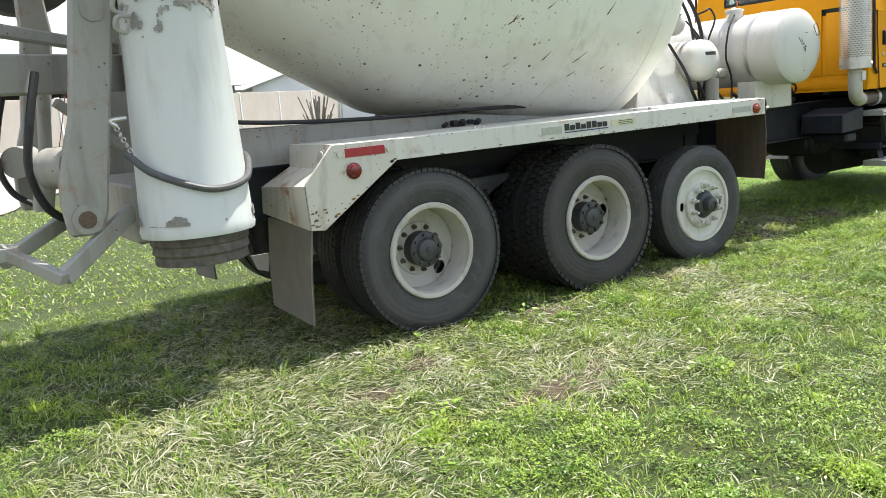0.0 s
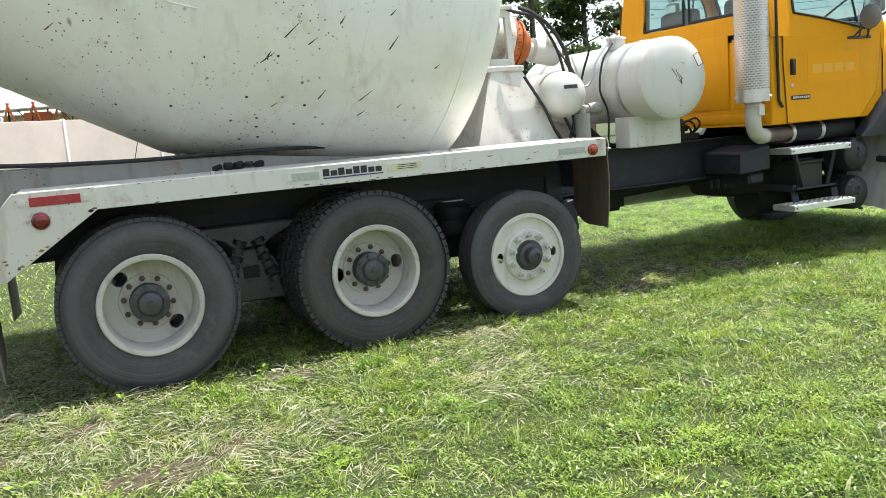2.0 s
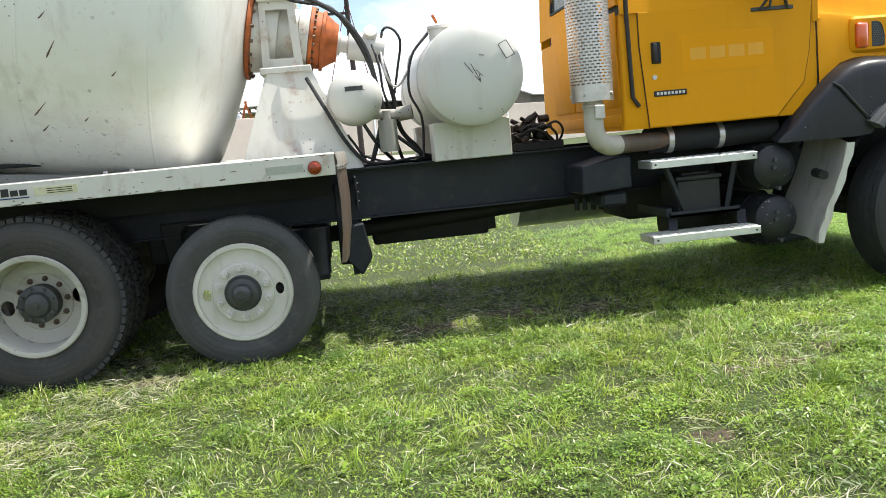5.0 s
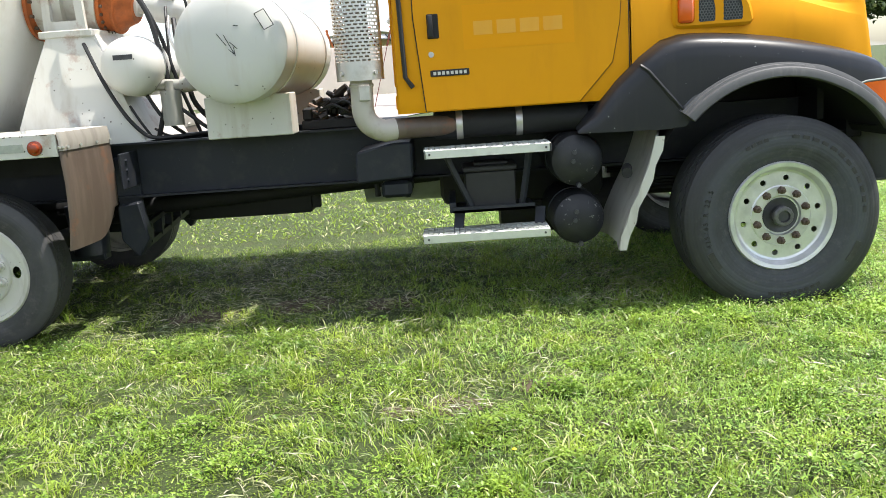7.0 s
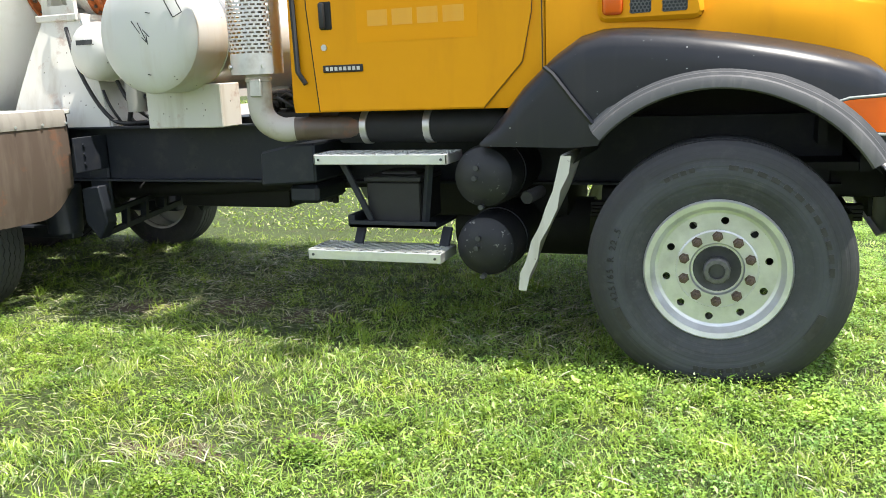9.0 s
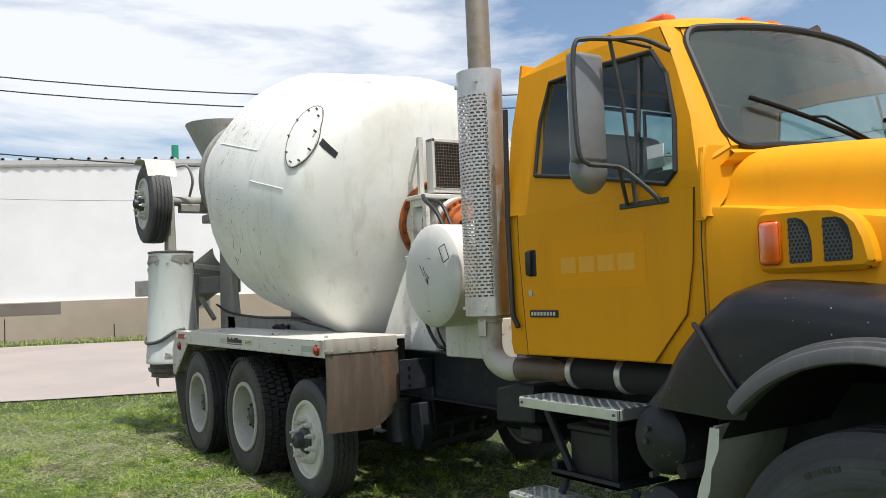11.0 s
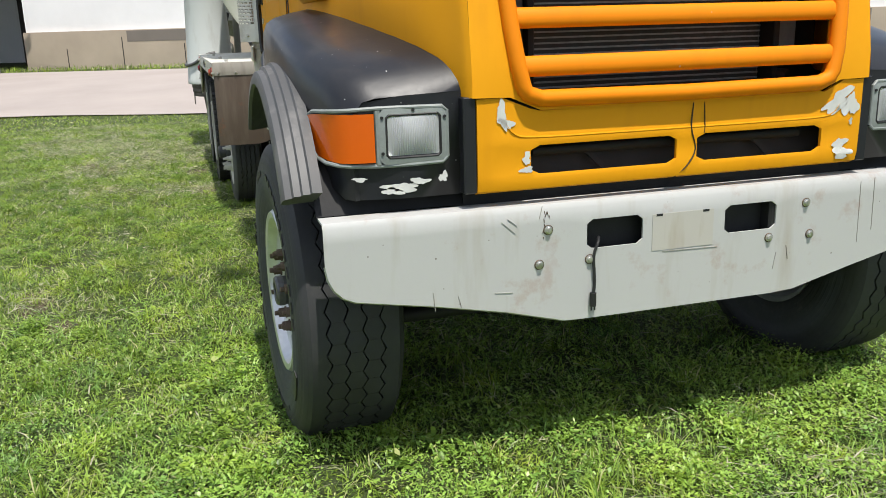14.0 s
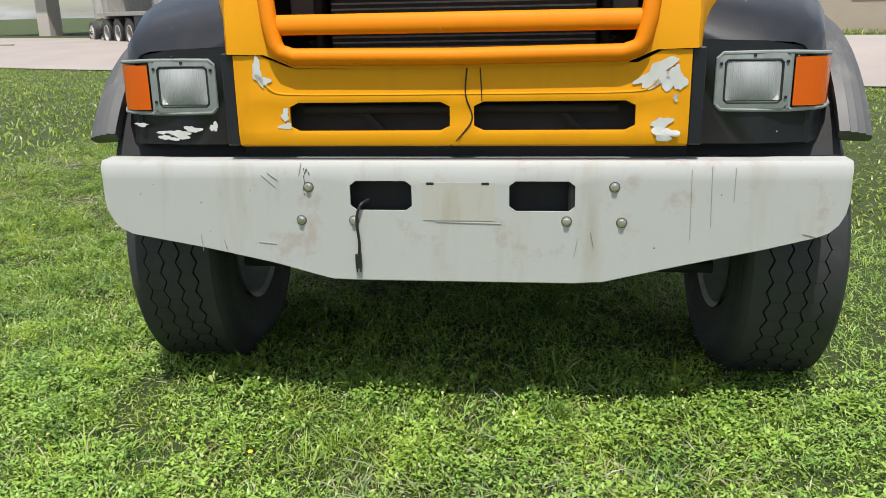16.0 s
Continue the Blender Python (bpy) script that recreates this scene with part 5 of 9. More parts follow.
# hopper above the drum mouth and the swivel chute
bm = bmesh.new()
loft(bm, [[(-2.55 + 0.55 * math.cos(a), 0.58 * math.sin(a), 3.95) for a in [2 * math.pi * i / 24 for i in range(24)]],
          [(-2.40 + 0.30 * math.cos(a), 0.34 * math.sin(a), 3.35) for a in [2 * math.pi * i / 24 for i in range(24)]]], True)
thicken(bm, 0.01)
part("charge_hopper", bm, GREYP, truck, "grey cement-caked charge hopper")
bm = bmesh.new()
rows = []
for i in range(10):
    f = i / 9
    c = Vector((-2.30 - 0.75 * f, 0.0 - 0.55 * f, 2.25 - 0.55 * f))
    rows.append([(c.x, c.y + 0.34 * math.cos(a), c.z - 0.30 * math.sin(a)) for a in [math.pi * k / 12 for k in range(13)]])
loft(bm, rows)
thicken(bm, 0.008)
part("discharge_chute", bm, GREYP, truck, "grey half-round discharge chute")
bm = bmesh.new()
bar(bm, (-1.45, -0.30, 1.75), (-3.0, -1.15, 1.75), 0.12, 0.21, 0.01)
bar(bm, (-1.5, -0.2, 1.9), (-2.9, -0.9, 2.10), 0.07, 0.07, 0.01)
bar(bm, (-1.95, -0.62, 1.60), (-1.62, -0.55, 1.32), 0.05, 0.05, 0.006)
cyl(bm, (-2.35, -0.84, 1.58), (-2.35, -0.84, 1.46), 0.05)
part("chute_swing_arm", bm, GREYP, truck, "grey swing arm under the chute")
lab = part("arm_label", B(bar, (-2.36, -0.862, 1.78), (-2.24, -0.797, 1.78), 0.004, 0.07), SIDING, truck, "small scuffed notice with dark bars")
for k in range(3):
    part("label_bar", B(bar, (-2.35, -0.862, 1.76 + 0.02 * k), (-2.25, -0.808, 1.76 + 0.02 * k), 0.004, 0.009), INK, lab)

# hanging chute section, with a worn rubber foot and a bungee round it
CHX, CHY = -1.405, -1.12
bm = bmesh.new()
lathe(bm, [(0.0, 0.300), (0.03, 0.306), (0.06, 0.298), (0.64, 0.274), (1.24, 0.248), (1.27, 0.256), (1.30, 0.248)], (CHX, CHY, 0.845), (0, 0, 1), 48)
thicken(bm, 0.006)
ch = part("folding_chute", bm, CHUTEP, truck, "white folded chute section hanging upright")
bm = bmesh.new()
lathe(bm, [(0.0, 0.262), (-0.05, 0.262), (-0.06, 0.252), (-0.10, 0.258), (-0.115, 0.246), (-0.16, 0.25), (-0.17, 0.20)], (CHX, CHY, 0.85), (0, 0, 1), 40)
part("chute_foot", bm, plain("foot_rubber", (0.115, 0.10, 0.085), 0.8, 0.45, 22, 0.7), ch, "brown-grey worn rubber foot")
bm = bmesh.new()
prism(bm, [(-1.22, 0.70), (-1.12, 0.70), (-1.13, 0.60), (-1.19, 0.62)], "y", CHY - 0.25, CHY - 0.235)
part("rubber_scrap", bm, FLAPM, ch)
part("bungee", B(tube, bend([(CHX - 0.34, CHY - 0.10, 1.30), (CHX - 0.24, CHY - 0.20, 1.19), (CHX, CHY - 0.305, 1.09), (CHX + 0.22, CHY - 0.21, 1.11), (CHX + 0.30, CHY - 0.06, 1.21), (CHX + 0.30, CHY + 0.06, 1.24)], 8), 0.019, 10), FLARE, ch, "grey rubber bungee cord")
bm = bmesh.new()
for i in range(7):
    p = Vector((CHX - 0.30 - 0.012 * i, CHY - 0.12, 1.26 + 0.028 * i))
    lathe(bm, [(-0.004, 0.012), (0.0, 0.016), (0.004, 0.012), (0.0, 0.008)], p, (1, 0.2 if i % 2 else 1, 0), 8, close=True)
tube(bm, bend([(CHX - 0.37, CHY - 0.12, 1.44), (CHX - 0.40, CHY - 0.12, 1.47), (CHX - 0.32, CHY - 0.11, 1.48)], 5), 0.012)
part("chain", bm, STEEL, ch)
for z in (1.97, 2.06):
    bm = bmesh.new()
    tube(bm, bend([(CHX - 0.24, CHY - 0.16, z), (CHX - 0.31, CHY - 0.19, z - 0.01), (CHX - 0.32, CHY - 0.18, z - 0.06), (CHX - 0.27, CHY - 0.16, z - 0.08), (CHX - 0.25, CHY - 0.16, z - 0.04)], 6), 0.011)
    part("chute_hook", bm, GREYP, ch, "bent steel chute hook")
part("chute_seam", B(bar, (CHX - 0.243, CHY - 0.14, 0.90), (CHX - 0.20, CHY - 0.125, 2.12), 0.012, 0.016, 0.003), CHUTEP, ch)
part("chute_lip", B(lathe, [(1.28, 0.252), (1.285, 0.262), (1.30, 0.262), (1.305, 0.252)], (CHX, CHY, 0.845), (0, 0, 1), 40), RUSTN, ch)

# crusts of dried concrete round the chute's upper end and foot
bm = bmesh.new()
def crust(z0, z1, cut0, cut1, seed):
    na, nz = 150, 26
    for i in range(na):
        for j in range(nz):
            a0, f0 = 2 * math.pi * i / na, (j + 0.5) / nz
            z = z0 + (z1 - z0) * f0
            q = Vector((math.cos(a0) * 2.2 + seed, math.sin(a0) * 2.2, z * 7))
            v = noise.noise(q) + 0.5 * noise.noise(q * 2.9) + 0.25 * noise.noise(q * 7.3)
            if v < cut0 + (cut1 - cut0) * f0:
                continue
            pts = []
            for da, dz in ((0, 0), (1, 0), (1, 1), (0, 1)):
                zz = z0 + (z1 - z0) * (j + dz) / nz
                r = 0.298 - 0.042 * (zz - 0.905) + 0.0085
                aa = 2 * math.pi * (i + da) / na
                pts.append(bm.verts.new((CHX + r * math.cos(aa), CHY + r * math.sin(aa), zz)))
            bm.faces.new(pts)
crust(1.86, 2.10, 0.62, -0.1, 3.1)
crust(0.915, 1.0, 0.1, 0.9, 8.4)
bmesh.ops.remove_doubles(bm, verts=bm.verts, dist=0.0004)
tagged(part("concrete_crust", bm, plain("dried_concrete", (0.30, 0.285, 0.26), 0.9, 0.35, 40, 0.8), ch, "grey dried concrete crust"), kind="stuff")

# booster axle, folded up behind the drum
for sy in (-1, 1):
    bm = bmesh.new()
    prism(bm, [(-2.04, 0.90), (-1.88, 0.90), (-1.84, 1.02), (-1.66, 2.12), (-1.72, 2.80), (-1.86, 2.80), (-1.87, 2.12), (-1.96, 1.50), (-2.05, 1.22), (-2.06, 1.06)], "y", sy * 1.08, sy * 0.98, 0.015)
    arm = part("booster_arm", bm, GREYP, truck, "heavy grey booster axle arm standing upright")
    bm = bmesh.new()
    cyl(bm, (-1.955, sy * 1.075, 0.985), (-1.955, sy * 1.10, 0.985), 0.075, seg=24)
    part("pivot_boss", bm, GREYP, arm)
    bm = bmesh.new()
    cyl(bm, (-1.78, sy * 1.075, 2.03), (-1.78, sy * 1.09, 2.03), 0.06, seg=24)
    part("pivot_boss", bm, GREYP, arm)
    part("pivot_pin", B(cyl, (-1.955, sy * 1.10, 0.985), (-1.955, sy * 1.106, 0.985), 0.045, None, 16), RUSTN, arm)
    bm = bmesh.new()
    cyl(bm, (-2.05, sy * 0.82, 1.25), (-1.95, sy * 0.98, 1.25), 0.11)
    cyl(bm, (-1.90, sy * 0.72, 1.0), (-1.80, sy * 0.72, 1.9), 0.045)
    cyl(bm, (-1.94, sy * 0.72, 0.9), (-1.90, sy * 0.72, 1.1), 0.07)
    part("booster_cylinder", bm, GREYP, arm, "grey hydraulic cylinder")
    part("hose", B(tube, bend([(-2.05, sy * 0.80, 1.75), (-2.12, sy * 0.86, 1.5), (-2.16, sy * 0.86, 1.25), (-2.10, sy * 0.84, 1.05), (-1.98, sy * 0.80, 0.95)], 6), 0.022), RUBBER, truck)
    w = wheel("lift", truck, -1.80, sy * 1.22, 2.76, 0 if sy < 0 else 180, 30, "raised booster wheel with protruding studs")
    w.scale = (1.04, 1.04, 1.04)
    bm = bmesh.new()
    loft(bm, [[(-1.80 - 0.46 * math.sin(a), sy * y, 2.80 + 0.50 * math.cos(a)) for y in (1.04, 1.40)] for a in [radians(-10 + 8 * i) for i in range(5)]])
    bm2_edge = [(-1.80 - 0.46 * math.sin(radians(-16)), 2.80 + 0.46 * math.cos(radians(-16)))]
    loft(bm, [[(-1.72, sy * 1.04, 3.30), (-1.72, sy * 1.40, 3.30)], [(-1.50, sy * 1.02, 3.25), (-1.50, sy * 1.38, 3.25)], [(-1.42, sy * 1.02, 3.05), (-1.42, sy * 1.36, 3.05)]])
    thicken(bm, 0.006)
    part("booster_fender", bm, WHITE, truck, "small white fender over the raised wheel")
    part("fender_stay", B(tube, bend([(-1.66, sy * 1.0, 3.2), (-1.60, sy * 0.86, 3.22), (-1.62, sy * 0.78, 3.05), (-1.7, sy * 0.80, 2.85)], 6), 0.016), GREYP, truck)
bm = bmesh.new()
cyl(bm, (-1.80, -1.05, 2.80), (-1.80, 1.05, 2.80), 0.06)
box(bm, -1.88, -1.72, -0.9, 0.9, 2.66, 2.76, 0.01)
part("booster_axle", bm, GREYP, truck)
# rear step
bm = bmesh.new()
bar(bm, (-1.70, -0.95, 0.99), (-2.12, -1.18, 0.72), 0.05, 0.09, 0.006)
bar(bm, (-1.95, -0.60, 0.97), (-2.36, -0.85, 0.80), 0.05, 0.08, 0.006)
bar(bm, (-2.12, -1.22, 0.72), (-2.34, -0.98, 0.86), 0.06, 0.06, 0.006)
part("step_arm", bm, GREYP, truck, "grey rear step arm")
bm = bmesh.new()
for i in range(7):
    for j in range(4):
        x, y = -2.72 + 0.062 * i, -1.00 + 0.05 * j
        box(bm, x, x + 0.055, y, y + 0.012, 0.875, 0.888)
        box(bm, x, x + 0.014, y, y + 0.05, 0.870, 0.893)
box(bm, -2.74, -2.28, -1.02, -1.0, 0.82, 0.89, 0.004)
part("rear_step", bm, GREYP, truck, "perforated grey rear step")

# exhaust: perforated guard, bent stack and lower elbow
SX, SY = 4.905, -1.02
bm = bmesh.new()
tube(bm, bend([(SX, SY, 1.50), (SX, SY, 2.6), (SX, SY, 3.14), (SX - 0.012, SY, 3.27), (SX - 0.055, SY, 3.39), (SX - 0.15, SY, 3.52)], 8), 0.066, 24, caps=False)
bmesh.ops.bisect_plane(bm, geom=bm.verts[:] + bm.edges[:] + bm.faces[:], plane_co=(SX - 0.098, 0, 0), plane_no=(-1, 0, 0), clear_outer=True)
thicken(bm, 0.004)
st = part("exhaust_pipe", bm, EXH, truck, "tall brown-stained exhaust stack with a bent tip")
bm = bmesh.new()
tube(bm, bend([(SX, SY, 1.48), (SX, SY, 1.32), (SX, SY, 1.22), (SX + 0.03, SY + 0.01, 1.15), (SX + 0.10, SY + 0.03, 1.11), (SX + 0.17, SY + 0.055, 1.11)], 6), 0.064, 20)
for z in (1.36, 1.42):
    lathe(bm, [(z, 0.066), (z + 0.004, 0.070), (z + 0.02, 0.070), (z + 0.024, 0.066)], (SX, SY, 0), (0, 0, 1), 20)
elb = part("exhaust_elbow", bm, ELBOWM, st, "pale heat-stained exhaust elbow")
part("exhaust_run", B(tube, bend([(SX + 0.16, SY + 0.05, 1.11), (SX + 0.27, SY + 0.085, 1.11), (SX + 0.6, SY + 0.15, 1.11)], 5), 0.061, 18), PANELB, elb, "sooty brown exhaust run")
part("clamp_plate", B(box, SX - 0.012, SX + 0.055, SY - 0.078, SY - 0.062, 1.285, 1.375, 0.006), STEEL, elb)
bm = bmesh.new()
cyl(bm, (5.30, -0.86, 1.11), (6.20, -0.86, 1.11), 0.085, seg=28)
part("muffler", bm, DARK, st)
for x in (5.45, 5.80):
    part("clamp", B(lathe, [(x - 0.02, 0.086), (x - 0.018, 0.091), (x + 0.018, 0.091), (x + 0.02, 0.086)], (0, -0.86, 1.11), (1, 0, 0), 24), STEEL, st)
# guard: a half tube pierced by staggered slots
bm = bmesh.new()
GR, COLS, ROWS_G = 0.135, 17, 58
z0g, z1g = 1.50, 2.62
a0, a1 = radians(95), radians(338)
def gp(u, z):
    a = a0 + (a1 - a0) * u
    return (SX + GR * math.cos(a), SY + GR * math.sin(a), z)
dz = (z1g - z0g) / ROWS_G
cell = 1.0 / COLS
for r in range(ROWS_G):
    off = 0.5 * cell if r % 2 else 0.0
    for cidx in range(-1, COLS + 1):
        u0, u1 = cidx * cell + off, (cidx + 1) * cell + off
        if u1 <= 0.001 or u0 >= 0.999:
            continue
        z = z0g + r * dz
        if u0 < -0.001 or u1 > 1.001:
            u0, u1 = max(0, u0), min(1, u1)
            bm.faces.new([bm.verts.new(gp(*q)) for q in ((u0, z), (u1, z), (u1, z + dz), (u0, z + dz))])
            continue
        us = (u0, u0 + 0.16 * cell, u1 - 0.16 * cell, u1)
        zs = (z, z + 0.26 * dz, z + 0.74 * dz, z + dz)
        V = [[bm.verts.new(gp(uu, zz)) for uu in us] for zz in zs]
        for j in range(3):
            for i in range(3):
                if i == 1 and j == 1:
                    continue
                bm.faces.new((V[j][i], V[j][i + 1], V[j + 1][i + 1], V[j + 1][i]))
bmesh.ops.remove_doubles(bm, verts=bm.verts, dist=0.0002)
gd = part("heat_guard", bm, STEEL, st, "perforated stainless heat guard")
for za, zb in ((1.40, 1.50), (2.62, 2.76)):
    bm = bmesh.new()
    loft(bm, [[gp(i / 16, za), gp(i / 16, zb)] for i in range(17)])
    thicken(bm, 0.003)
    part("guard_band", bm, STEEL, gd)
bm = bmesh.new()
loft(bm, [[(SX + GR * math.cos(a), SY + GR * math.sin(a), 1.40), (SX + GR * math.cos(a), SY + GR * math.sin(a), 2.76)] for a in [radians(338 + 8 * i) for i in range(7)]])
thicken(bm, 0.003)
part("guard_flange", bm, STEEL, gd, "plain flange of the heat guard")
for z in (1.44, 2.69):
    for u in (0.2, 0.55, 0.9):
        a = a0 + (a1 - a0) * u
        part("bolt", B(cyl, gp(u, z), (SX + (GR + 0.012) * math.cos(a), SY + (GR + 0.012) * math.sin(a), z), 0.012, None, 6), STEEL, gd)

# ---- cab ----
ZB = 1.195
cab_side = [(5.10, ZB), (6.15, ZB), (6.34, 1.40), (6.40, 1.62), (6.43, 1.98), (6.45, 2.06)]
bm = bmesh.new()
# shell sections from the sill to the roof: (z, back x, front x, half width)
def cab_ring(z, xb, xf, hw, bulge, rc=0.10):
    pts = [(xb, 0)]
    for i in range(5):
        a = math.pi / 2 * i / 4
        pts.append((xb + rc - rc * math.cos(a), hw - rc + rc * math.sin(a)))
    pts.append(((xb + xf) / 2, hw))
    for i in range(5):
        a = math.pi / 2 * i / 4
        pts.append((xf - rc + rc * math.sin(a), hw - rc + rc * math.cos(a)))
    pts.append((xf + bulge * 0.7, hw * 0.5))
    pts.append((xf + bulge, 0))
    half = [(x, y, z) for x, y in pts]
    return half + [(x, -y, z) for x, y, _ in half[-2:0:-1]]
R0 = [cab_ring(ZB, 5.10, 6.437, 1.02, 0.0, 0.02), cab_ring(1.25, 5.10, 6.437, 1.034, 0.0, 0.02), cab_ring(1.86, 5.11, 6.437, 1.034, 0.0, 0.02), cab_ring(1.93, 5.115, 6.435, 1.028, 0.0, 0.03)]
loft(bm, R0, True)
cab = part("cab", bm, YELLOW, truck, "yellow cab with faded door lettering")
# upper cab: pillars and roof built as frames round the openings
YT = 0.90
def side_pt(x, z, sy):
    f = max(0.0, (z - 2.0) / 0.72)
    return (x, sy * (1.046 - 0.126 * f), z)
for sy in (-1, 1):
    bm = bmesh.new()
    outer = [(5.115, 1.925), (5.75, 1.925), (6.44, 1.925), (6.425, 2.0), (6.37, 2.23), (6.275, 2.46), (6.15, 2.68), (5.75, 2.69), (5.15, 2.685), (5.12, 2.4)]
    inner = [(5.37, 2.115), (5.75, 2.055), (6.26, 1.955), (6.315, 2.0), (6.29, 2.23), (6.225, 2.44), (6.13, 2.57), (5.75, 2.595), (5.42, 2.595), (5.37, 2.4)]
    win_frame(bm, [side_pt(x, z, sy) for x, z in outer], [side_pt(x, z, sy) for x, z in inner])
    thicken(bm, 0.03)
    if max(abs(v.co.y) for v in bm.verts) > 1.055:
        for v in bm.verts:
            v.co.y -= sy * 0.03
    part("side_frame", bm, YELLOW, cab)
    bm = bmesh.new()
    rim_o = [side_pt(x, z, sy) for x, z in inner]
    tube(bm, [Vector(p) + Vector((0, sy * 0.006, 0)) for p in rim_o + rim_o[:1]], 0.011, 6)
    tube(bm, [Vector(side_pt(6.10, 2.02, sy)) + Vector((0, sy * 0.004, 0)), Vector(side_pt(6.05, 2.56, sy)) + Vector((0, sy * 0.004, 0))], 0.010, 6)
    sw = part("side_window", bm, RUBBER, cab, "door window with a black seal")
    bm = bmesh.new()
    bm.faces.new([bm.verts.new((p[0], p[1] - sy * 0.004, p[2])) for p in rim_o])
    pane = part("pane", bm, SIDEGLASS, sw)
    pane.visible_shadow = False
    if sy < 0:
        part("sticker", B(box, 6.14, 6.235, -1.028, -1.024, 2.035, 2.135), SIDING, sw, "white paper sticker")
# windscreen
def ws(u, v):
    """u from -1 (right side) to 1, v from 0 (bottom) to 1."""
    y = u * (0.908 - 0.058 * v)
    x = 6.485 - 0.28 * v + (0.12 - 0.02 * v) * (1 - u * u)
    z = 2.085 + 0.022 * (1 - u * u) + (0.575 + 0.043 * (1 - u * u)) * v
    return Vector((x, y, z))
N = 16
RU, RV = 0.10, 0.17
def corner(su, top, n=6):
    """Rounded corner of the windscreen, as (u, v) pairs from the side towards the bottom or top edge."""
    out = []
    for i in range(n + 1):
        a = math.pi / 2 * i / n
        v = RV * (1 - math.sin(a))
        out.append((su * (1 - RU * (1 - math.cos(a))), 1 - v if top else v))
    return out
outline = corner(-1, False)[::-1] + corner(-1, True) + [(-1 + 2 * i / N, 1.0) for i in range(2, N - 1)] + corner(1, True)[::-1] + corner(1, False) + [(1 - 2 * i / N, 0.0) for i in range(2, N - 1)]
edge_loop = [ws(u, v) for u, v in outline]
bm = bmesh.new()
tube(bm, edge_loop + edge_loop[:1], 0.018, 8)
wsf = part("windscreen", bm, RUBBER, cab, "curved windscreen with a black rubber seal")
bm = bmesh.new()
loft(bm, [[ws(-1 + 2 * i / N, k / 6) for i in range(N + 1)] for k in range(7)])
pane = part("pane", bm, GLASS, wsf)
for su in (-1, 1):
    for top in (False, True):
        bm = bmesh.new()
        off = Vector((0.005, su * 0.002, 0.003))
        tip = bm.verts.new(ws(su, 1.0 if top else 0.0) + off)
        arc = [bm.verts.new(ws(u, v) + off) for u, v in corner(su, top)]
        for q, r in zip(arc, arc[1:]):
            bm.faces.new((tip, q, r))
        part("corner_fillet", bm, YELLOW, wsf)
pane.visible_shadow = False
# bulkhead panel beside the windscreen's foot
for sy in (-1, 1):
    bm = bmesh.new()
    prism(bm, [(sy * y, z) for y, z in ((1.044, 1.78), (1.044, 2.0), (1.02, 2.09), (0.93, 2.10), (0.84, 2.07), (0.895, 1.98), (0.93, 1.89), (1.01, 1.80))], "x", 6.40, 6.448, 0.006)
    cs = part("cowl_side", bm, YELLOW, cab)
    rows = []
    for z, yo, yi in ((1.80, 1.046, 1.025), (1.84, 1.046, 0.985), (1.88, 1.046, 0.945), (1.94, 1.046, 0.922), (2.0, 1.044, 0.898), (2.05, 1.034, 0.88), (2.09, 1.015, 0.87)):
        f = (z - 1.80) / 0.29
        rows.append([(6.436, sy * (yo + 0.001), z), (6.452, sy * (yo - 0.012), z), (6.460 + 0.01 * f, sy * (0.5 * yo + 0.5 * yi), z), (6.474 + 0.018 * f, sy * (yi - 0.004), z)])
    part("cowl_shoulder", B(loft, rows), YELLOW, cs)
# pillars and the roof
for sy in (-1, 1):
    bm = bmesh.new()
    loft(bm, [[ws(sy, k / 6), (ws(sy, k / 6) + Vector(side_pt(6.425 - 0.14 * k / 6 - 0.135 * (k / 6) ** 2, 2.0 + 0.70 * k / 6, sy))) / 2 + Vector((0.012, sy * 0.008, 0)), side_pt(6.425 - 0.14 * k / 6 - 0.135 * (k / 6) ** 2, 2.0 + 0.70 * k / 6, sy)] for k in range(7)])
    part("pillar", bm, YELLOW, cab)
bm = bmesh.new()
rows = []
for f in (0.0, 0.03, 0.08, 0.16, 0.28, 0.45, 0.65, 0.82, 0.94, 1.0):
    row = []
    g = min(1.0, f / 0.28)
    g = g * (2 - g)
    for i in range(N + 1):
        u = -1 + 2 * i / N
        e = ws(u, 1.0) + Vector((0.012, 0, 0.006))
        top = 2.748 + 0.082 * (1 - abs(u) ** 2.5) - 0.05 * max(0.0, f - 0.6) ** 2 / 0.16
        row.append((e.x + (5.14 - e.x) * f, (0.86 + 0.045 * g) * u, e.z + (top - e.z) * g))
    rows.append(row)
loft(bm, rows)
for sy in (-1, 1):
    loft(bm, [[(r[-1 if sy > 0 else 0]), side_pt(min(6.145, max(5.14, r[0][0])), 2.68, sy)] for r in rows])
part("roof", bm, YELLOW, cab, angle=50)
bm = bmesh.new()
win_frame(bm, [(5.118, -1.0, 1.99), (5.118, 1.0, 1.99), (5.14, 0.9, 2.76), (5.14, -0.9, 2.76)], [(5.12, -0.62, 2.15), (5.12, 0.62, 2.15), (5.135, 0.60, 2.60), (5.135, -0.60, 2.60)])
thicken(bm, 0.02)
part("back_frame", bm, YELLOW, cab)
bm = bmesh.new()
for a, b in ((-0.62, -0.04), (0.04, 0.62)):
    P = [(5.115, a, 2.17), (5.115, b, 2.17), (5.125, b, 2.58), (5.125, a, 2.58)]
    tube(bm, P + P[:1], 0.014, 6)
rwf = part("rear_window", bm, RUBBER, cab, "rear cab window with a black seal")
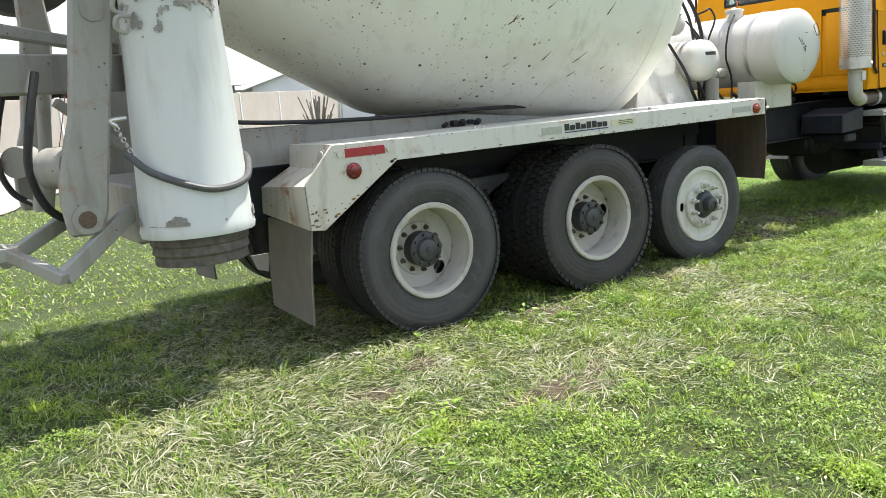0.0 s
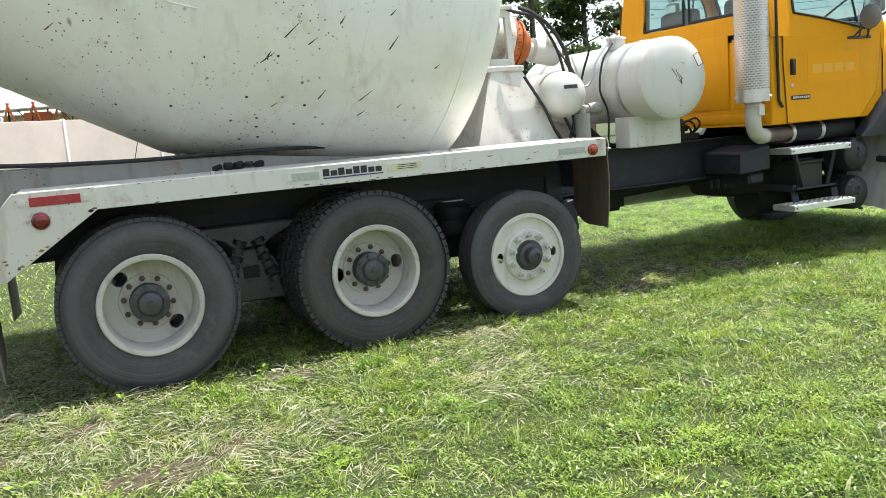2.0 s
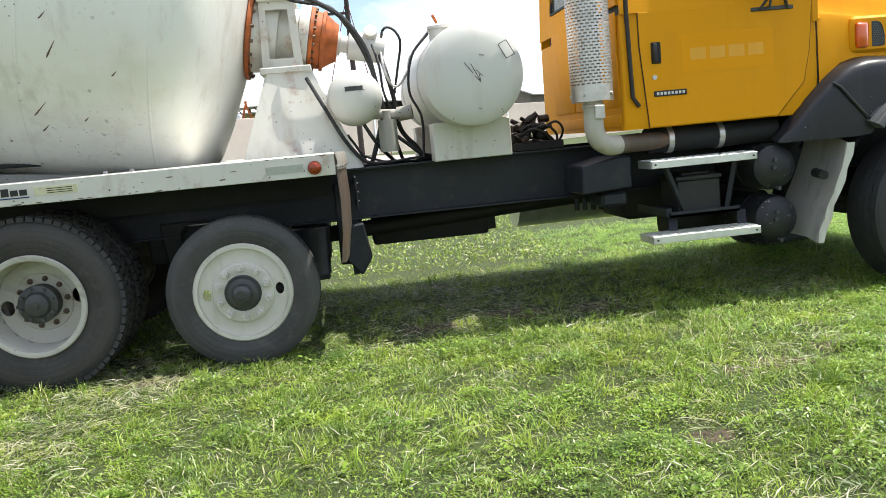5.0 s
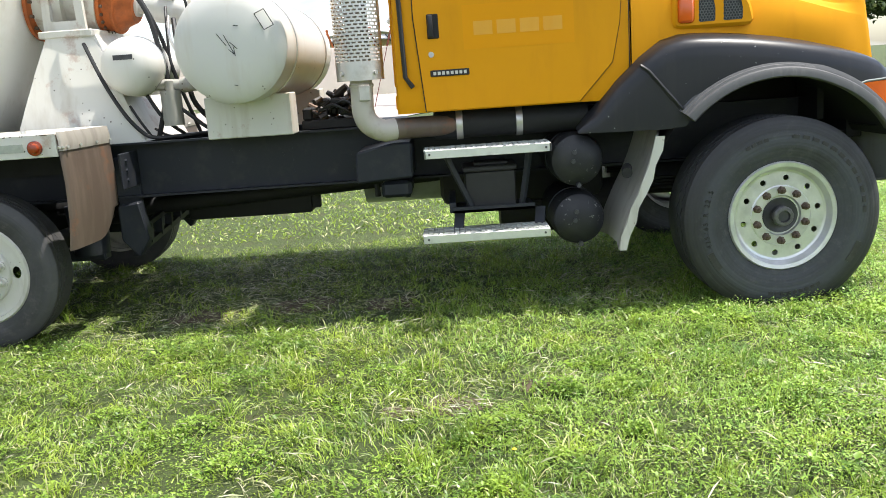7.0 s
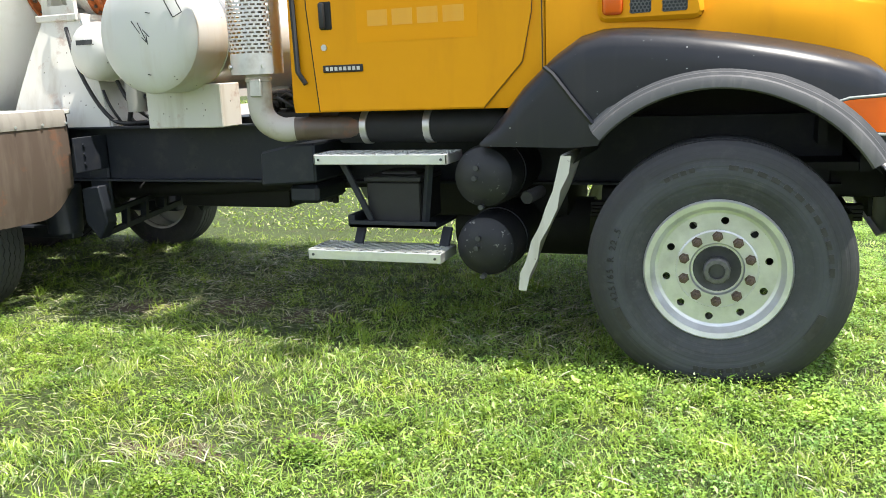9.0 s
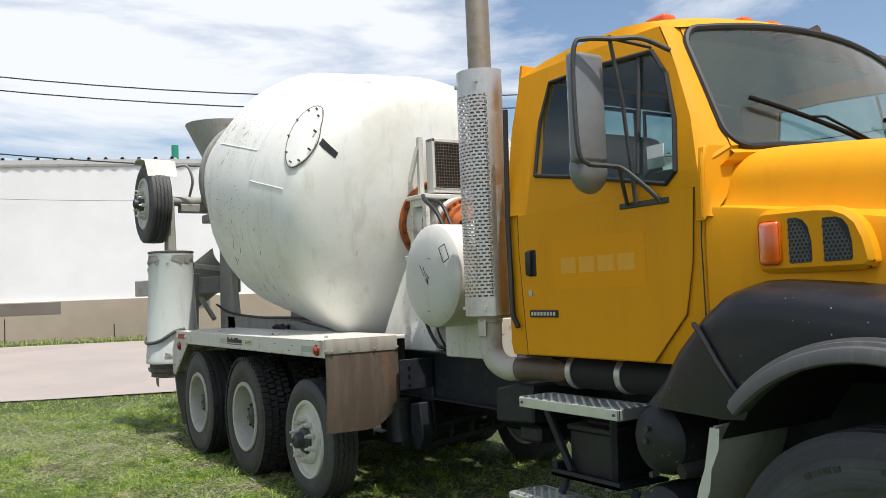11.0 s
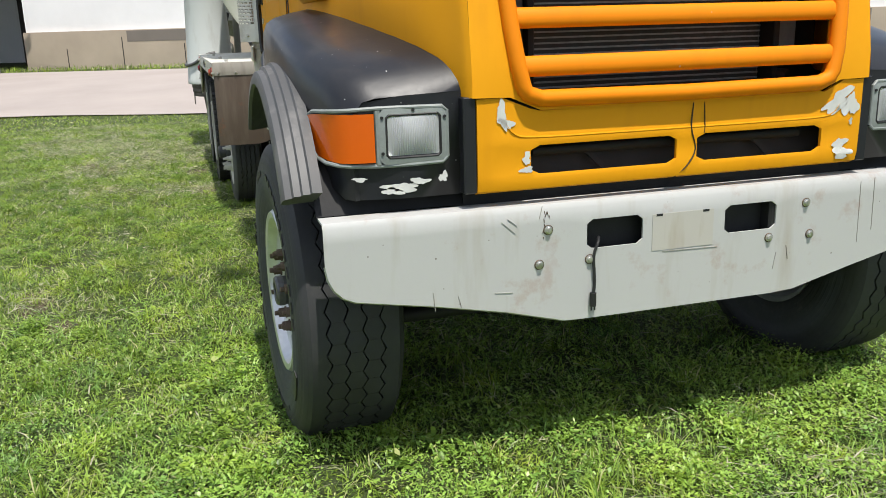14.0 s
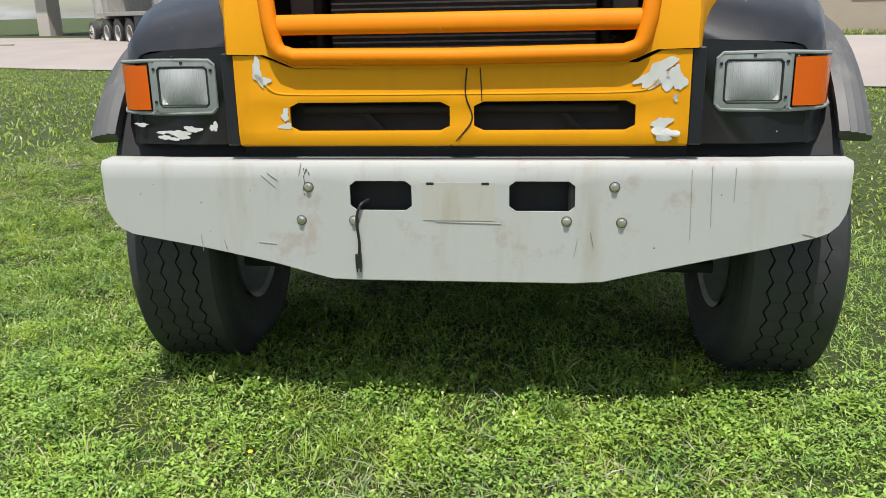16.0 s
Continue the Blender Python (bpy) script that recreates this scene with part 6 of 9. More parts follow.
pane = part("pane", B(loft, [[(5.122, -0.63, 2.14), (5.122, 0.63, 2.14)], [(5.136, -0.61, 2.61), (5.136, 0.61, 2.61)]]), GLASS, rwf)
pane.visible_shadow = False
bm = bmesh.new()
for y0, y1, za, zb in ((-0.98, -0.60, 1.35, 1.95), (-0.55, 0.0, 1.35, 2.0), (0.05, 0.60, 1.35, 2.0), (-0.98, 0.9, 1.22, 1.30)):
    box(bm, 5.092, 5.106, y0, y1, za, zb, 0.006, 2)
part("pressed_panel", bm, YELLOW, cab)
# inside the cab
bm = bmesh.new()
box(bm, 5.95, 6.40, -0.9, 0.9, 1.75, 2.05, 0.05, 2)
part("dashboard", bm, TRIM, cab)
bm = bmesh.new()
lathe(bm, [(0, 0.19), (0.015, 0.205), (0.03, 0.19), (0.015, 0.175)], (6.05, 0.45, 2.10), (-0.5, 0, 0.85), 28, close=True)
part("steering_wheel", bm, TRIM, cab)
for y in (-0.45, 0.45):
    bm = bmesh.new()
    box(bm, 5.45, 5.95, y - 0.25, y + 0.25, 1.55, 1.72, 0.05, 2)
    box(bm, 5.36, 5.50, y - 0.25, y + 0.25, 1.65, 2.35, 0.06, 2)
    part("cab_seat", bm, TRIM, cab, "dark cab seat")
part("cab_floor", B(box, 5.15, 6.40, -0.99, 0.99, 1.25, 1.30), TRIM, cab)
bm = bmesh.new()
loft(bm, [[(5.18, 0.86 * u, 2.665 + 0.03 * (1 - u * u)) for u in (-1, -0.5, 0, 0.5, 1)], [(6.12, 0.80 * u, 2.655 + 0.03 * (1 - u * u)) for u in (-1, -0.5, 0, 0.5, 1)]])
part("headliner", bm, TRIM, cab, "grey cab headliner")
bm = bmesh.new()
win_frame(bm, [(5.165, -0.98, 1.32), (5.165, 0.98, 1.32), (5.175, 0.88, 2.67), (5.175, -0.88, 2.67)], [(5.165, -0.60, 2.16), (5.165, 0.60, 2.16), (5.175, 0.58, 2.59), (5.175, -0.58, 2.59)])
part("back_lining", bm, TRIM, cab)
for sy in (-1, 1):
    part("door_lining", B(box, 5.2, 6.36, sy * 0.985, sy * 1.0, 1.3, 1.92), TRIM, cab)

# doors
for sy in (-1, 1):
    YD = 1.0415 * sy
    P = [(5.225, 1.928), (5.225, 1.72), (5.265, 1.20), (6.14, 1.20), (6.33, 1.405), (6.375, 1.62), (6.40, 1.928)]
    bm = bmesh.new()
    prism(bm, P, "y", YD - sy * 0.012, YD + sy * 0.006, 0.005)
    door = part("door", bm, YELLOW, cab, "yellow cab door with a faded lettering patch")
    gap = [(x, YD + sy * 0.0015, z) for x, z in P]
    part("door_gap", B(tube, [gap[0], gap[1], gap[2]], 0.0038, 5), DARK, door)
    part("door_gap", B(tube, [gap[3], gap[4], gap[5], gap[6]], 0.0022, 5), DARK, door)
    bm = bmesh.new()
    # near-black slab stands in for the shaded dent round the handle
    box(bm, 5.30, 5.365, YD, YD + sy * 0.012, 1.60, 1.735, 0.005)
    h = part("handle_recess_shade", bm, DARK, door)
    part("handle", B(box, 5.305, 5.335, YD + sy * 0.010, YD + sy * 0.034, 1.605, 1.73, 0.008, 2), RUBBER, h, "black door handle")
    part("lock", B(cyl, (5.315, YD, 1.515), (5.315, YD + sy * 0.012, 1.515), 0.016, None, 14), STEEL, door)
    bm = bmesh.new()
    box(bm, 5.303, 5.523, YD + sy * 0.006, YD + sy * 0.014, 1.392, 1.428, 0.003)
    e = part("badge", bm, INK, door, "black maker's badge")
    for i in range(8):
        x = 5.320 + 0.0245 * i
        part("badge_bar", B(box, x, x + 0.016, YD + sy * 0.0135, YD + sy * 0.016, 1.401, 1.419), STEEL, e)
    part("old_sign", B(box, 5.50, 6.12, YD + sy * 0.0055, YD + sy * 0.0075, 1.53, 1.77), SIGNP, door, "brighter patch where a sign was")
    for i in range(4):
        x = 5.56 + 0.13 * i
        part("faded_bar", B(box, x, x + 0.105, YD + sy * 0.007, YD + sy * 0.0085, 1.605, 1.68), FADED, door, "faded owner's lettering as a bar")
    part("door_seal", B(tube, [(5.155, YD * 1.0, 2.5), (5.15, YD + sy * 0.012, 1.9), (5.16, YD + sy * 0.012, 1.40), (5.20, YD + sy * 0.012, 1.34)], 0.014, 6), RUBBER, cab)
# steps, battery, air tanks, fuel box (right side), fuel tank (left side)
for z0, z1, y0, y1, x0, x1 in ((0.935, 0.985, -1.10, -0.86, 5.235, 5.96), (0.455, 0.505, -1.16, -0.92, 5.20, 5.93)):
    bm = bmesh.new()
    box(bm, x0, x1, y0, y0 + 0.012, z0, z1, 0.003)
    box(bm, x0, x1, y1 - 0.012, y1, z0, z1, 0.003)
    for x in (x0, x1 - 0.012):
        box(bm, x, x + 0.012, y0, y1, z0, z1, 0.003)
    nx = 24
    for i in range(nx):
        x = x0 + (x1 - x0) * (i + 0.1) / nx
        for j in range(4):
            y = y0 + 0.012 + (y1 - y0 - 0.024) * (j + (0.5 if i % 2 else 0.0)) / 4.5
            box(bm, x, x + 0.022, y, y + 0.030, z1 - 0.004, z1 + 0.004)
        box(bm, x - 0.006, x + 0.002, y0 + 0.01, y1 - 0.01, z1 - 0.006, z1)
    s = part("cab_step", bm, STEP, truck, "aluminium grip step")
    for x in (x0 + 0.03, x1 - 0.03):
        part("rivet", B(cyl, (x, y0, (z0 + z1) / 2), (x, y0 - 0.006, (z0 + z1) / 2), 0.007, None, 8), HUBC, s)
bm = bmesh.new()
for x, lean in ((5.36, 0.13), (5.84, -0.05)):
    bar(bm, (x, -1.02, 0.935), (x + lean, -0.98, 0.63), 0.035, 0.03, 0.004)
    bar(bm, (x + 0.06, -0.95, 0.60), (x + 0.04, -1.0, 0.46), 0.06, 0.02, 0.004)
box(bm, 5.38, 5.86, -1.02, -0.70, 0.600, 0.615)
box(bm, 5.36, 5.40, -1.0, -0.45, 0.60, 0.66, 0.004)
box(bm, 5.38, 5.86, -1.02, -1.01, 0.60, 0.635)
part("step_bracket", bm, CHASSIS, truck, "rusty black step bracket")
bm = bmesh.new()
box(bm, 5.46, 5.76, -0.96, -0.66, 0.616, 0.83, 0.008)
box(bm, 5.45, 5.77, -0.97, -0.65, 0.83, 0.858, 0.006)
box(bm, 5.52, 5.72, -0.90, -0.72, 0.858, 0.876, 0.005)
part("battery", bm, RUBBER, truck, "black battery on a tray")
for z in (0.865, 0.52):
    bm = bmesh.new()
    lathe(bm, [(-1.065, 0.0), (-1.06, 0.06), (-1.045, 0.11), (-1.015, 0.145), (-0.97, 0.155), (-0.42, 0.155), (-0.38, 0.12), (-0.36, 0.0)], (6.115, 0, z), (0, 1, 0), 36)
    a = part("brake_tank", bm, FLAKY, truck, "flaking black compressed-air tank")
    for u, v in ((-0.02, 0.05), (-0.03, 0.0), (0.0, -0.14)):
        part("tank_fitting", B(cyl, (6.115 + u, -1.04, z + v), (6.115 + u, -1.078, z + v), 0.014, None, 6), HUBC, a)
    part("strap", B(lathe, [(-0.80, 0.156), (-0.798, 0.161), (-0.772, 0.161), (-0.77, 0.156)], (6.115, 0, z), (0, 1, 0), 28), CHASSIS, a)
bm = bmesh.new()
prism(bm, [(4.82, 0.80), (5.16, 0.82), (5.16, 1.03), (5.05, 1.03), (4.83, 0.985)], "y", -0.95, -0.50, 0.012)
box(bm, 4.96, 5.14, -0.90, -0.55, 0.70, 0.80, 0.02)
part("toolbox", bm, CHASSIS, truck, "dull black box on the frame")
bm = bmesh.new()
for i in range(5):
    cyl(bm, (4.9 + 0.05 * i, -0.5 - 0.03 * i, 0.74), (4.9 + 0.05 * i, -0.5 - 0.03 * i, 0.66), 0.018, seg=8)
part("fitting_row", bm, DARK, truck)
bm = bmesh.new()
cyl(bm, (4.7, 0.78, 0.72), (5.9, 0.78, 0.72), 0.28, seg=32)
part("fuel_tank", bm, ALLOY, truck, "aluminium fuel tank")

# ---- hood, fenders, front ----
HOOD = [
    (6.44, [(0, 2.1), (0.45, 2.097), (0.72, 2.085), (0.85, 2.052), (0.912, 1.98), (0.935, 1.9), (0.955, 1.85), (1.02, 1.829), (1.033, 1.72), (1.035, 1.45), (1.03, 1.2)]),
    (6.62, [(0, 2.097), (0.45, 2.092), (0.71, 2.078), (0.83, 2.043), (0.892, 1.975), (0.912, 1.89), (0.93, 1.83), (1, 1.809), (1.012, 1.71), (1.02, 1.5), (1.02, 1.3)]),
    (7.0, [(0, 2.062), (0.45, 2.057), (0.67, 2.043), (0.79, 2.008), (0.85, 1.94), (0.875, 1.85), (0.895, 1.78), (0.975, 1.749), (0.99, 1.66), (1, 1.5), (0.99, 1.3)]),
    (7.4, [(0, 2), (0.45, 1.993), (0.64, 1.98), (0.745, 1.95), (0.8, 1.88), (0.82, 1.79), (0.84, 1.724), (0.905, 1.676), (0.925, 1.58), (0.92, 1.45), (0.9, 1.25)]),
    (7.7, [(0, 1.938), (0.45, 1.93), (0.62, 1.915), (0.715, 1.88), (0.76, 1.81), (0.78, 1.72), (0.79, 1.66), (0.825, 1.607), (0.833, 1.53), (0.825, 1.4), (0.8, 1.24)]),
    (7.86, [(0, 1.885), (.45, 1.875), (.62, 1.862), (.705, 1.83), (.742, 1.77), (.752, 1.69), (.755, 1.65), (.762, 1.58), (.76, 1.5), (.755, 1.38), (.745, 1.24)]),
    (7.92, [(0, 1.85), (.45, 1.84), (.61, 1.828), (.69, 1.80), (.725, 1.74), (.733, 1.67), (.734, 1.63), (.735, 1.57), (.735, 1.5), (.732, 1.38), (.73, 1.24)]),
    (7.945, [(0, 1.82), (.45, 1.812), (.60, 1.80), (.67, 1.775), (.704, 1.725), (.714, 1.665), (.716, 1.62), (.715, 1.57), (.718, 1.5), (.718, 1.38), (.718, 1.24)]),
]


def sharper(sec, i):
    """Two more points on one span of a section, so that its ends turn as creases."""
    a, b = Vector(sec[i]), Vector(sec[i + 1])
    return sec[:i + 1] + [tuple(a.lerp(b, 0.16)), tuple(a.lerp(b, 0.84))] + sec[i + 1:]


HOOD = [(x, sharper(sec, 6)) for x, sec in HOOD]


def smooth_rows(st, steps):
    """Finer stations between the given ones."""
    cols = list(zip(*[[Vector((x, y, z)) for y, z in sec] for x, sec in st]))
    fine = [bend(c, steps) for c in cols]
    return [list(r) for r in zip(*fine)]


def smooth_cols(rows, steps):
    return [bend(r, steps) for r in rows]


def rake(bm):
    """The nose leans back towards its top edge."""
    for v in bm.verts:
        f = min(1.0, max(0.0, (v.co.z - 1.30) / 0.48))
        v.co.x -= 0.072 * f * min(1.0, max(0.0, (v.co.x - 7.45) / 0.45))
    return bm


hood_rows = smooth_cols(smooth_rows(HOOD, 4), 3)
bm = bmesh.new()
full_rows = [[(p.x, -p.y, p.z) for p in r[::-1]] + [(p.x, p.y, p.z) for p in r[1:]] for r in hood_rows]
loft(bm, full_rows)
# front frame round the grille
outer = [(0, 1.82), (.35, 1.814), (.60, 1.80), (.69, 1.75), (.713, 1.66), (.716, 1.57), (.718, 1.42), (.718, 1.33), (.718, 1.24), (.60, 1.237), (.50, 1.195), (0, 1.19)]
inner = [(0, 1.735), (.30, 1.735), (.50, 1.73), (.585, 1.715), (.605, 1.67), (.602, 1.58), (.59, 1.45), (.575, 1.34), (.56, 1.27), (.545, 1.245), (.50, 1.23), (0, 1.225)]
mir = lambda pts: [(7.945, -y, z) for y, z in pts] + [(7.945, y, z) for y, z in pts[-2:0:-1]]
win_frame(bm, mir(outer), mir(inner))
win_frame(bm, mir(inner), [(7.90, y, z) for _, y, z in mir(inner)])
bmesh.ops.remove_doubles(bm, verts=bm.verts, dist=0.001)
rake(bm)
hood = part("hood", bm, YELLOW, truck, "long sloping yellow hood with a raised side crease", angle=38)
part("hood_gap", B(tube, [(6.425, -1.042, 1.30), (6.425, -1.045, 1.70), (6.425, -1.036, 1.82), (6.428, -0.97, 1.93), (6.43, -0.9, 2.0)], 0.003, 5), DARK, hood)
part("hood_gap", B(tube, [(6.425, 1.042, 1.30), (6.425, 1.045, 1.70), (6.425, 1.036, 1.82), (6.428, 0.97, 1.93), (6.43, 0.9, 2.0)], 0.003, 5), DARK, hood)
def hood_z(y):
    sec = HOOD[0][1]
    for (a, p), (b, q) in zip(sec, sec[1:]):
        if a <= abs(y) <= b:
            return p + (q - p) * (abs(y) - a) / (b - a)
    return 1.8


rows = []
for i in range(25):
    p = ws(-1 + 2 * i / 24, 0.0)
    rows.append([(p.x - 0.004, p.y, p.z - 0.008), (p.x + 0.028, p.y * 1.015, p.z - 0.03), (p.x + 0.012, p.y * 1.05, min(p.z - 0.035, max(hood_z(p.y * 1.05) + 0.004, p.z - 0.06))), (p.x - 0.03, p.y * 1.06, min(p.z - 0.05, max(hood_z(p.y * 1.06) - 0.02, p.z - 0.09)))])
part("cowl", B(loft, rows), YELLOW, cab, "yellow cowl under the windscreen")
# grille
bm = bmesh.new()
rim_pts = [Vector(p) + Vector((0.004, 0, 0)) for p in mir(inner)]
tube(bm, rim_pts + rim_pts[:1], 0.026, 10, caps=False)
grille = part("grille", rake(bm), ORANGE, truck, "orange-yellow grille with broad bars", angle=75)
for zc, hw in ((1.60, 0.60), (1.465, 0.592), (1.325, 0.575)):
    bm = bmesh.new()
    rows = []
    for i in range(13):
        y = -hw + 2 * hw * i / 12
        x = 7.955 + 0.018 * (1 - (y / hw) ** 2)
        rows.append([(x - 0.06, y, zc + 0.028), (x - 0.012, y, zc + 0.031), (x, y, zc + 0.020), (x + 0.002, y, zc - 0.012), (x - 0.010, y, zc - 0.030), (x - 0.06, y, zc - 0.030)])
    loft(bm, rows, True)
    part("grille_bar", rake(bm), ORANGE, grille, angle=75)
bm = bmesh.new()
box(bm, 7.955, 7.975, -0.012, 0.012, 1.64, 1.74, 0.004)
part("grille_post", rake(bm), ORANGE, grille)
bm = bmesh.new()
box(bm, 7.66, 7.72, -0.44, 0.44, 0.98, 1.80, 0.008)
rad = part("radiator", bm, CORE, truck, "dark radiator core behind the grille")
bm = bmesh.new()
for i in range(44):
    z = 1.01 + 0.0178 * i
    box(bm, 7.722, 7.730, -0.43, 0.43, z, z + 0.0055)
tagged(part("cooling_fin", bm, FINM, rad), kind="stuff")
for sy in (-1, 1):
    bm = bmesh.new()
    box(bm, 7.62, 7.66, sy * 0.44, sy * 0.72, 0.98, 1.80)
    cyl(bm, (7.74, sy * 0.47, 1.255), (7.80, sy * 0.50, 1.25), 0.022, seg=10)
    box(bm, 7.66, 7.78, sy * 0.45, sy * 0.475, 1.2, 1.72, 0.004)
    part("radiator_shroud", bm, DARK, rad)
    part("grey_baffle", B(box, 7.745, 7.755, sy * 0.478, sy * 0.56, 1.30, 1.73, 0.004), PLATEG, rad)
# bright strip above the grille
bm = bmesh.new()
top = [(-0.70, 1.795), (-0.5, 1.822), (-0.2, 1.838), (0, 1.842), (0.2, 1.838), (0.5, 1.822), (0.70, 1.795)]
low = [(-0.695, 1.728), (-0.5, 1.752), (-0.2, 1.757), (0, 1.70), (0.2, 1.757), (0.5, 1.752), (0.695, 1.728)]
loft(bm, [[(7.93, y, z + 0.012) for y, z in top], [(7.955, y, z) for y, z in top], [(7.966, y, (z + w) / 2) for (y, z), (_, w) in zip(top, low)], [(7.962, y, z) for y, z in low]])
thicken(bm, 0.003)
strip = part("hood_strip", rake(bm), CHROME, hood, "peeling chrome strip over the grille")
bm = bmesh.new()
N2 = 28
for r0, m in ((1.0, CHROME),):
    P = [(7.972, 0.075 * math.cos(2 * math.pi * i / N2), 1.775 + 0.040 * math.sin(2 * math.pi * i / N2)) for i in range(N2)]
    tube(bm, P + P[:1], 0.009, 8)
em = part("oval_emblem", rake(bm), CHROME, strip, "plain oval chrome emblem")
bm = bmesh.new()
P = [bm.verts.new((7.972, 0.07 * math.cos(2 * math.pi * i / N2), 1.775 + 0.036 * math.sin(2 * math.pi * i / N2))) for i in range(N2)]
bm.faces.new(P)
part("emblem_field", rake(bm), HUBC, em)
part("emblem_bar", rake(B(bar, (7.975, -0.05, 1.765), (7.975, 0.05, 1.785), 0.006, 0.014)), CHROME, em)
# lower front panel with two slots
bm = bmesh.new()
ybr = [-0.703, -0.67, -0.62, -0.53, -0.50, -0.05, -0.02, 0.055, 0.085, 0.515, 0.545, 0.62, 0.67, 0.703]
def lower_top(y):
    return 1.236 if abs(y) > 0.6 else (1.20 if abs(y) > 0.51 else 1.193)
def low_row(y):
    slot = -0.53 <= y <= -0.02 or 0.055 <= y <= 0.545
    cut = 0.014 if y in (-0.53, -0.02, 0.055, 0.545) else 0.0
    if abs(y) > 0.66:
        return [(7.905, y, 0.945), (7.930, y, 0.955), (7.936, y, 0.985), (7.937, y, 1.0), (7.938, y, 1.088), (7.938, y, 1.108), (7.938, y, 1.122), (7.938, y, lower_top(y))]
    return [(7.905, y, 0.945), (7.936, y, 0.955), (7.943, y, 0.985), (7.938, y, 1.0 + cut), (7.938, y, 1.088 - cut), (7.942, y, 1.106), (7.938, y, 1.120), (7.940, y, lower_top(y))]
R = [[bm.verts.new(p) for p in low_row(y)] for y in ybr]
for i in range(len(ybr) - 1):
    for j in range(7):
        mid = (ybr[i] + ybr[i + 1]) / 2
        if j == 3 and (-0.53 < mid < -0.02 or 0.055 < mid < 0.545):
            continue
        bm.faces.new((R[i][j], R[i + 1][j], R[i + 1][j + 1], R[i][j + 1]))
thicken(bm, 0.012)
low = part("front_panel", bm, YELLOW, truck, "yellow lower front panel with chipped paint and a crack")
part("panel_crack", B(tube, bend([(7.9395, 0.035, 1.19), (7.942, 0.03, 1.11), (7.9385, 0.05, 1.04), (7.9435, 0.02, 0.99), (7.93, -0.02, 0.95)], 5), 0.0024, 5), DARK, low)
part("panel_crack", B(tube, [(7.9395, 0.075, 1.20), (7.942, 0.08, 1.11), (7.9385, 0.08, 1.09)], 0.002, 5), DARK, low)
part("panel_ridge", B(tube, bend([(7.9385, -0.615, 1.165), (7.939, -0.585, 1.128), (7.9395, -0.52, 1.114), (7.940, -0.25, 1.112), (7.940, 0.0, 1.112), (7.940, 0.25, 1.112), (7.9395, 0.52, 1.114), (7.939, 0.585, 1.128), (7.9385, 0.615, 1.165)], 4), 0.0032, 6), YELLOW, low)
for sy in (-1, 1):
    part("panel_gap", B(tube, [(7.940, sy * 0.725, 1.24), (7.940, sy * 0.60, 1.241), (7.941, sy * 0.57, 1.225)], 0.0018, 5), DARK, low)


def panel_x(z):
    """Where the lower front panel's face lies at a height."""
    ks = [(0.955, 7.936), (0.985, 7.943), (1.0, 7.938), (1.088, 7.938), (1.106, 7.942), (1.120, 7.938), (1.236, 7.940)]
    for (a, p), (b, q) in zip(ks, ks[1:]):
        if a <= z <= b:
            return p + (q - p) * (z - a) / (b - a)
    return 7.94


def flake(parent, cy, cz, w, h, x, seed, tilt=0.0, mat=None):
    """A patch of bare primer with a ragged outline, on a surface that faces ahead."""
    rnd = random.Random(seed)
    bm = bmesh.new()
    pts = []
    n = 48
    lobe = [rnd.uniform(0, 6.28) for _ in range(4)]
    for i in range(n):
        a = 2 * math.pi * i / n
        r = 0.74 + 0.15 * math.sin(2 * a + lobe[0]) + 0.15 * math.sin(3 * a + lobe[1]) + 0.09 * math.sin(5 * a + lobe[2]) + 0.05 * math.sin(9 * a + lobe[3]) + rnd.uniform(-0.04, 0.04)
        u, v = w / 2 * r * math.cos(a), h / 2 * r * math.sin(a)
        zz = cz + u * math.sin(tilt) + v * math.cos(tilt)
        pts.append((panel_x(zz) + 0.003 if x is None else x, cy + u * math.cos(tilt) - v * math.sin(tilt), zz))
    c = bm.verts.new((panel_x(cz) + 0.003 if x is None else x, cy, cz))
    V = [bm.verts.new(p) for p in pts]
    for i in range(n):
        bm.faces.new((c, V[i], V[(i + 1) % n]))
    part("bare_patch", bm, mat or BARE, parent)


for k, (cy, cz, w, h, tl) in enumerate(((-0.625, 1.185, 0.045, 0.10, 0.2), (-0.61, 1.16, 0.06, 0.04, -0.5), (0.60, 1.165, 0.17, 0.075, 0.5), (0.655, 1.15, 0.075, 0.11, 0.1), (0.60, 1.14, 0.03, 0.03, 0.0), (0.66, 1.095, 0.02, 0.03, 0.0))):
    flake(low, cy, cz, w, h, None, k, tl)
for k, (cy, cz, w, h, tl) in enumerate(((-0.545, 1.05, 0.035, 0.05, 0.1), (-0.545, 1.015, 0.05, 0.03, 0.0), (0.62, 1.015, 0.085, 0.055, 0.2), (0.635, 0.985, 0.10, 0.05, -0.2))):
    flake(low, cy, cz, w, h, None, 20 + k, tl)
# near-black box as the shaded bay behind the lower slots, with struts and pipe
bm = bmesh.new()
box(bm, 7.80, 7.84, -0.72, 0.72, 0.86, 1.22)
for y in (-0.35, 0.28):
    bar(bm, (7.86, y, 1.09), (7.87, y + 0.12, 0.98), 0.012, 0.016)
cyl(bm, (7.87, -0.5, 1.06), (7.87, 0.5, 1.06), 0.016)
part("front_bay_shade", bm, DARK, truck)

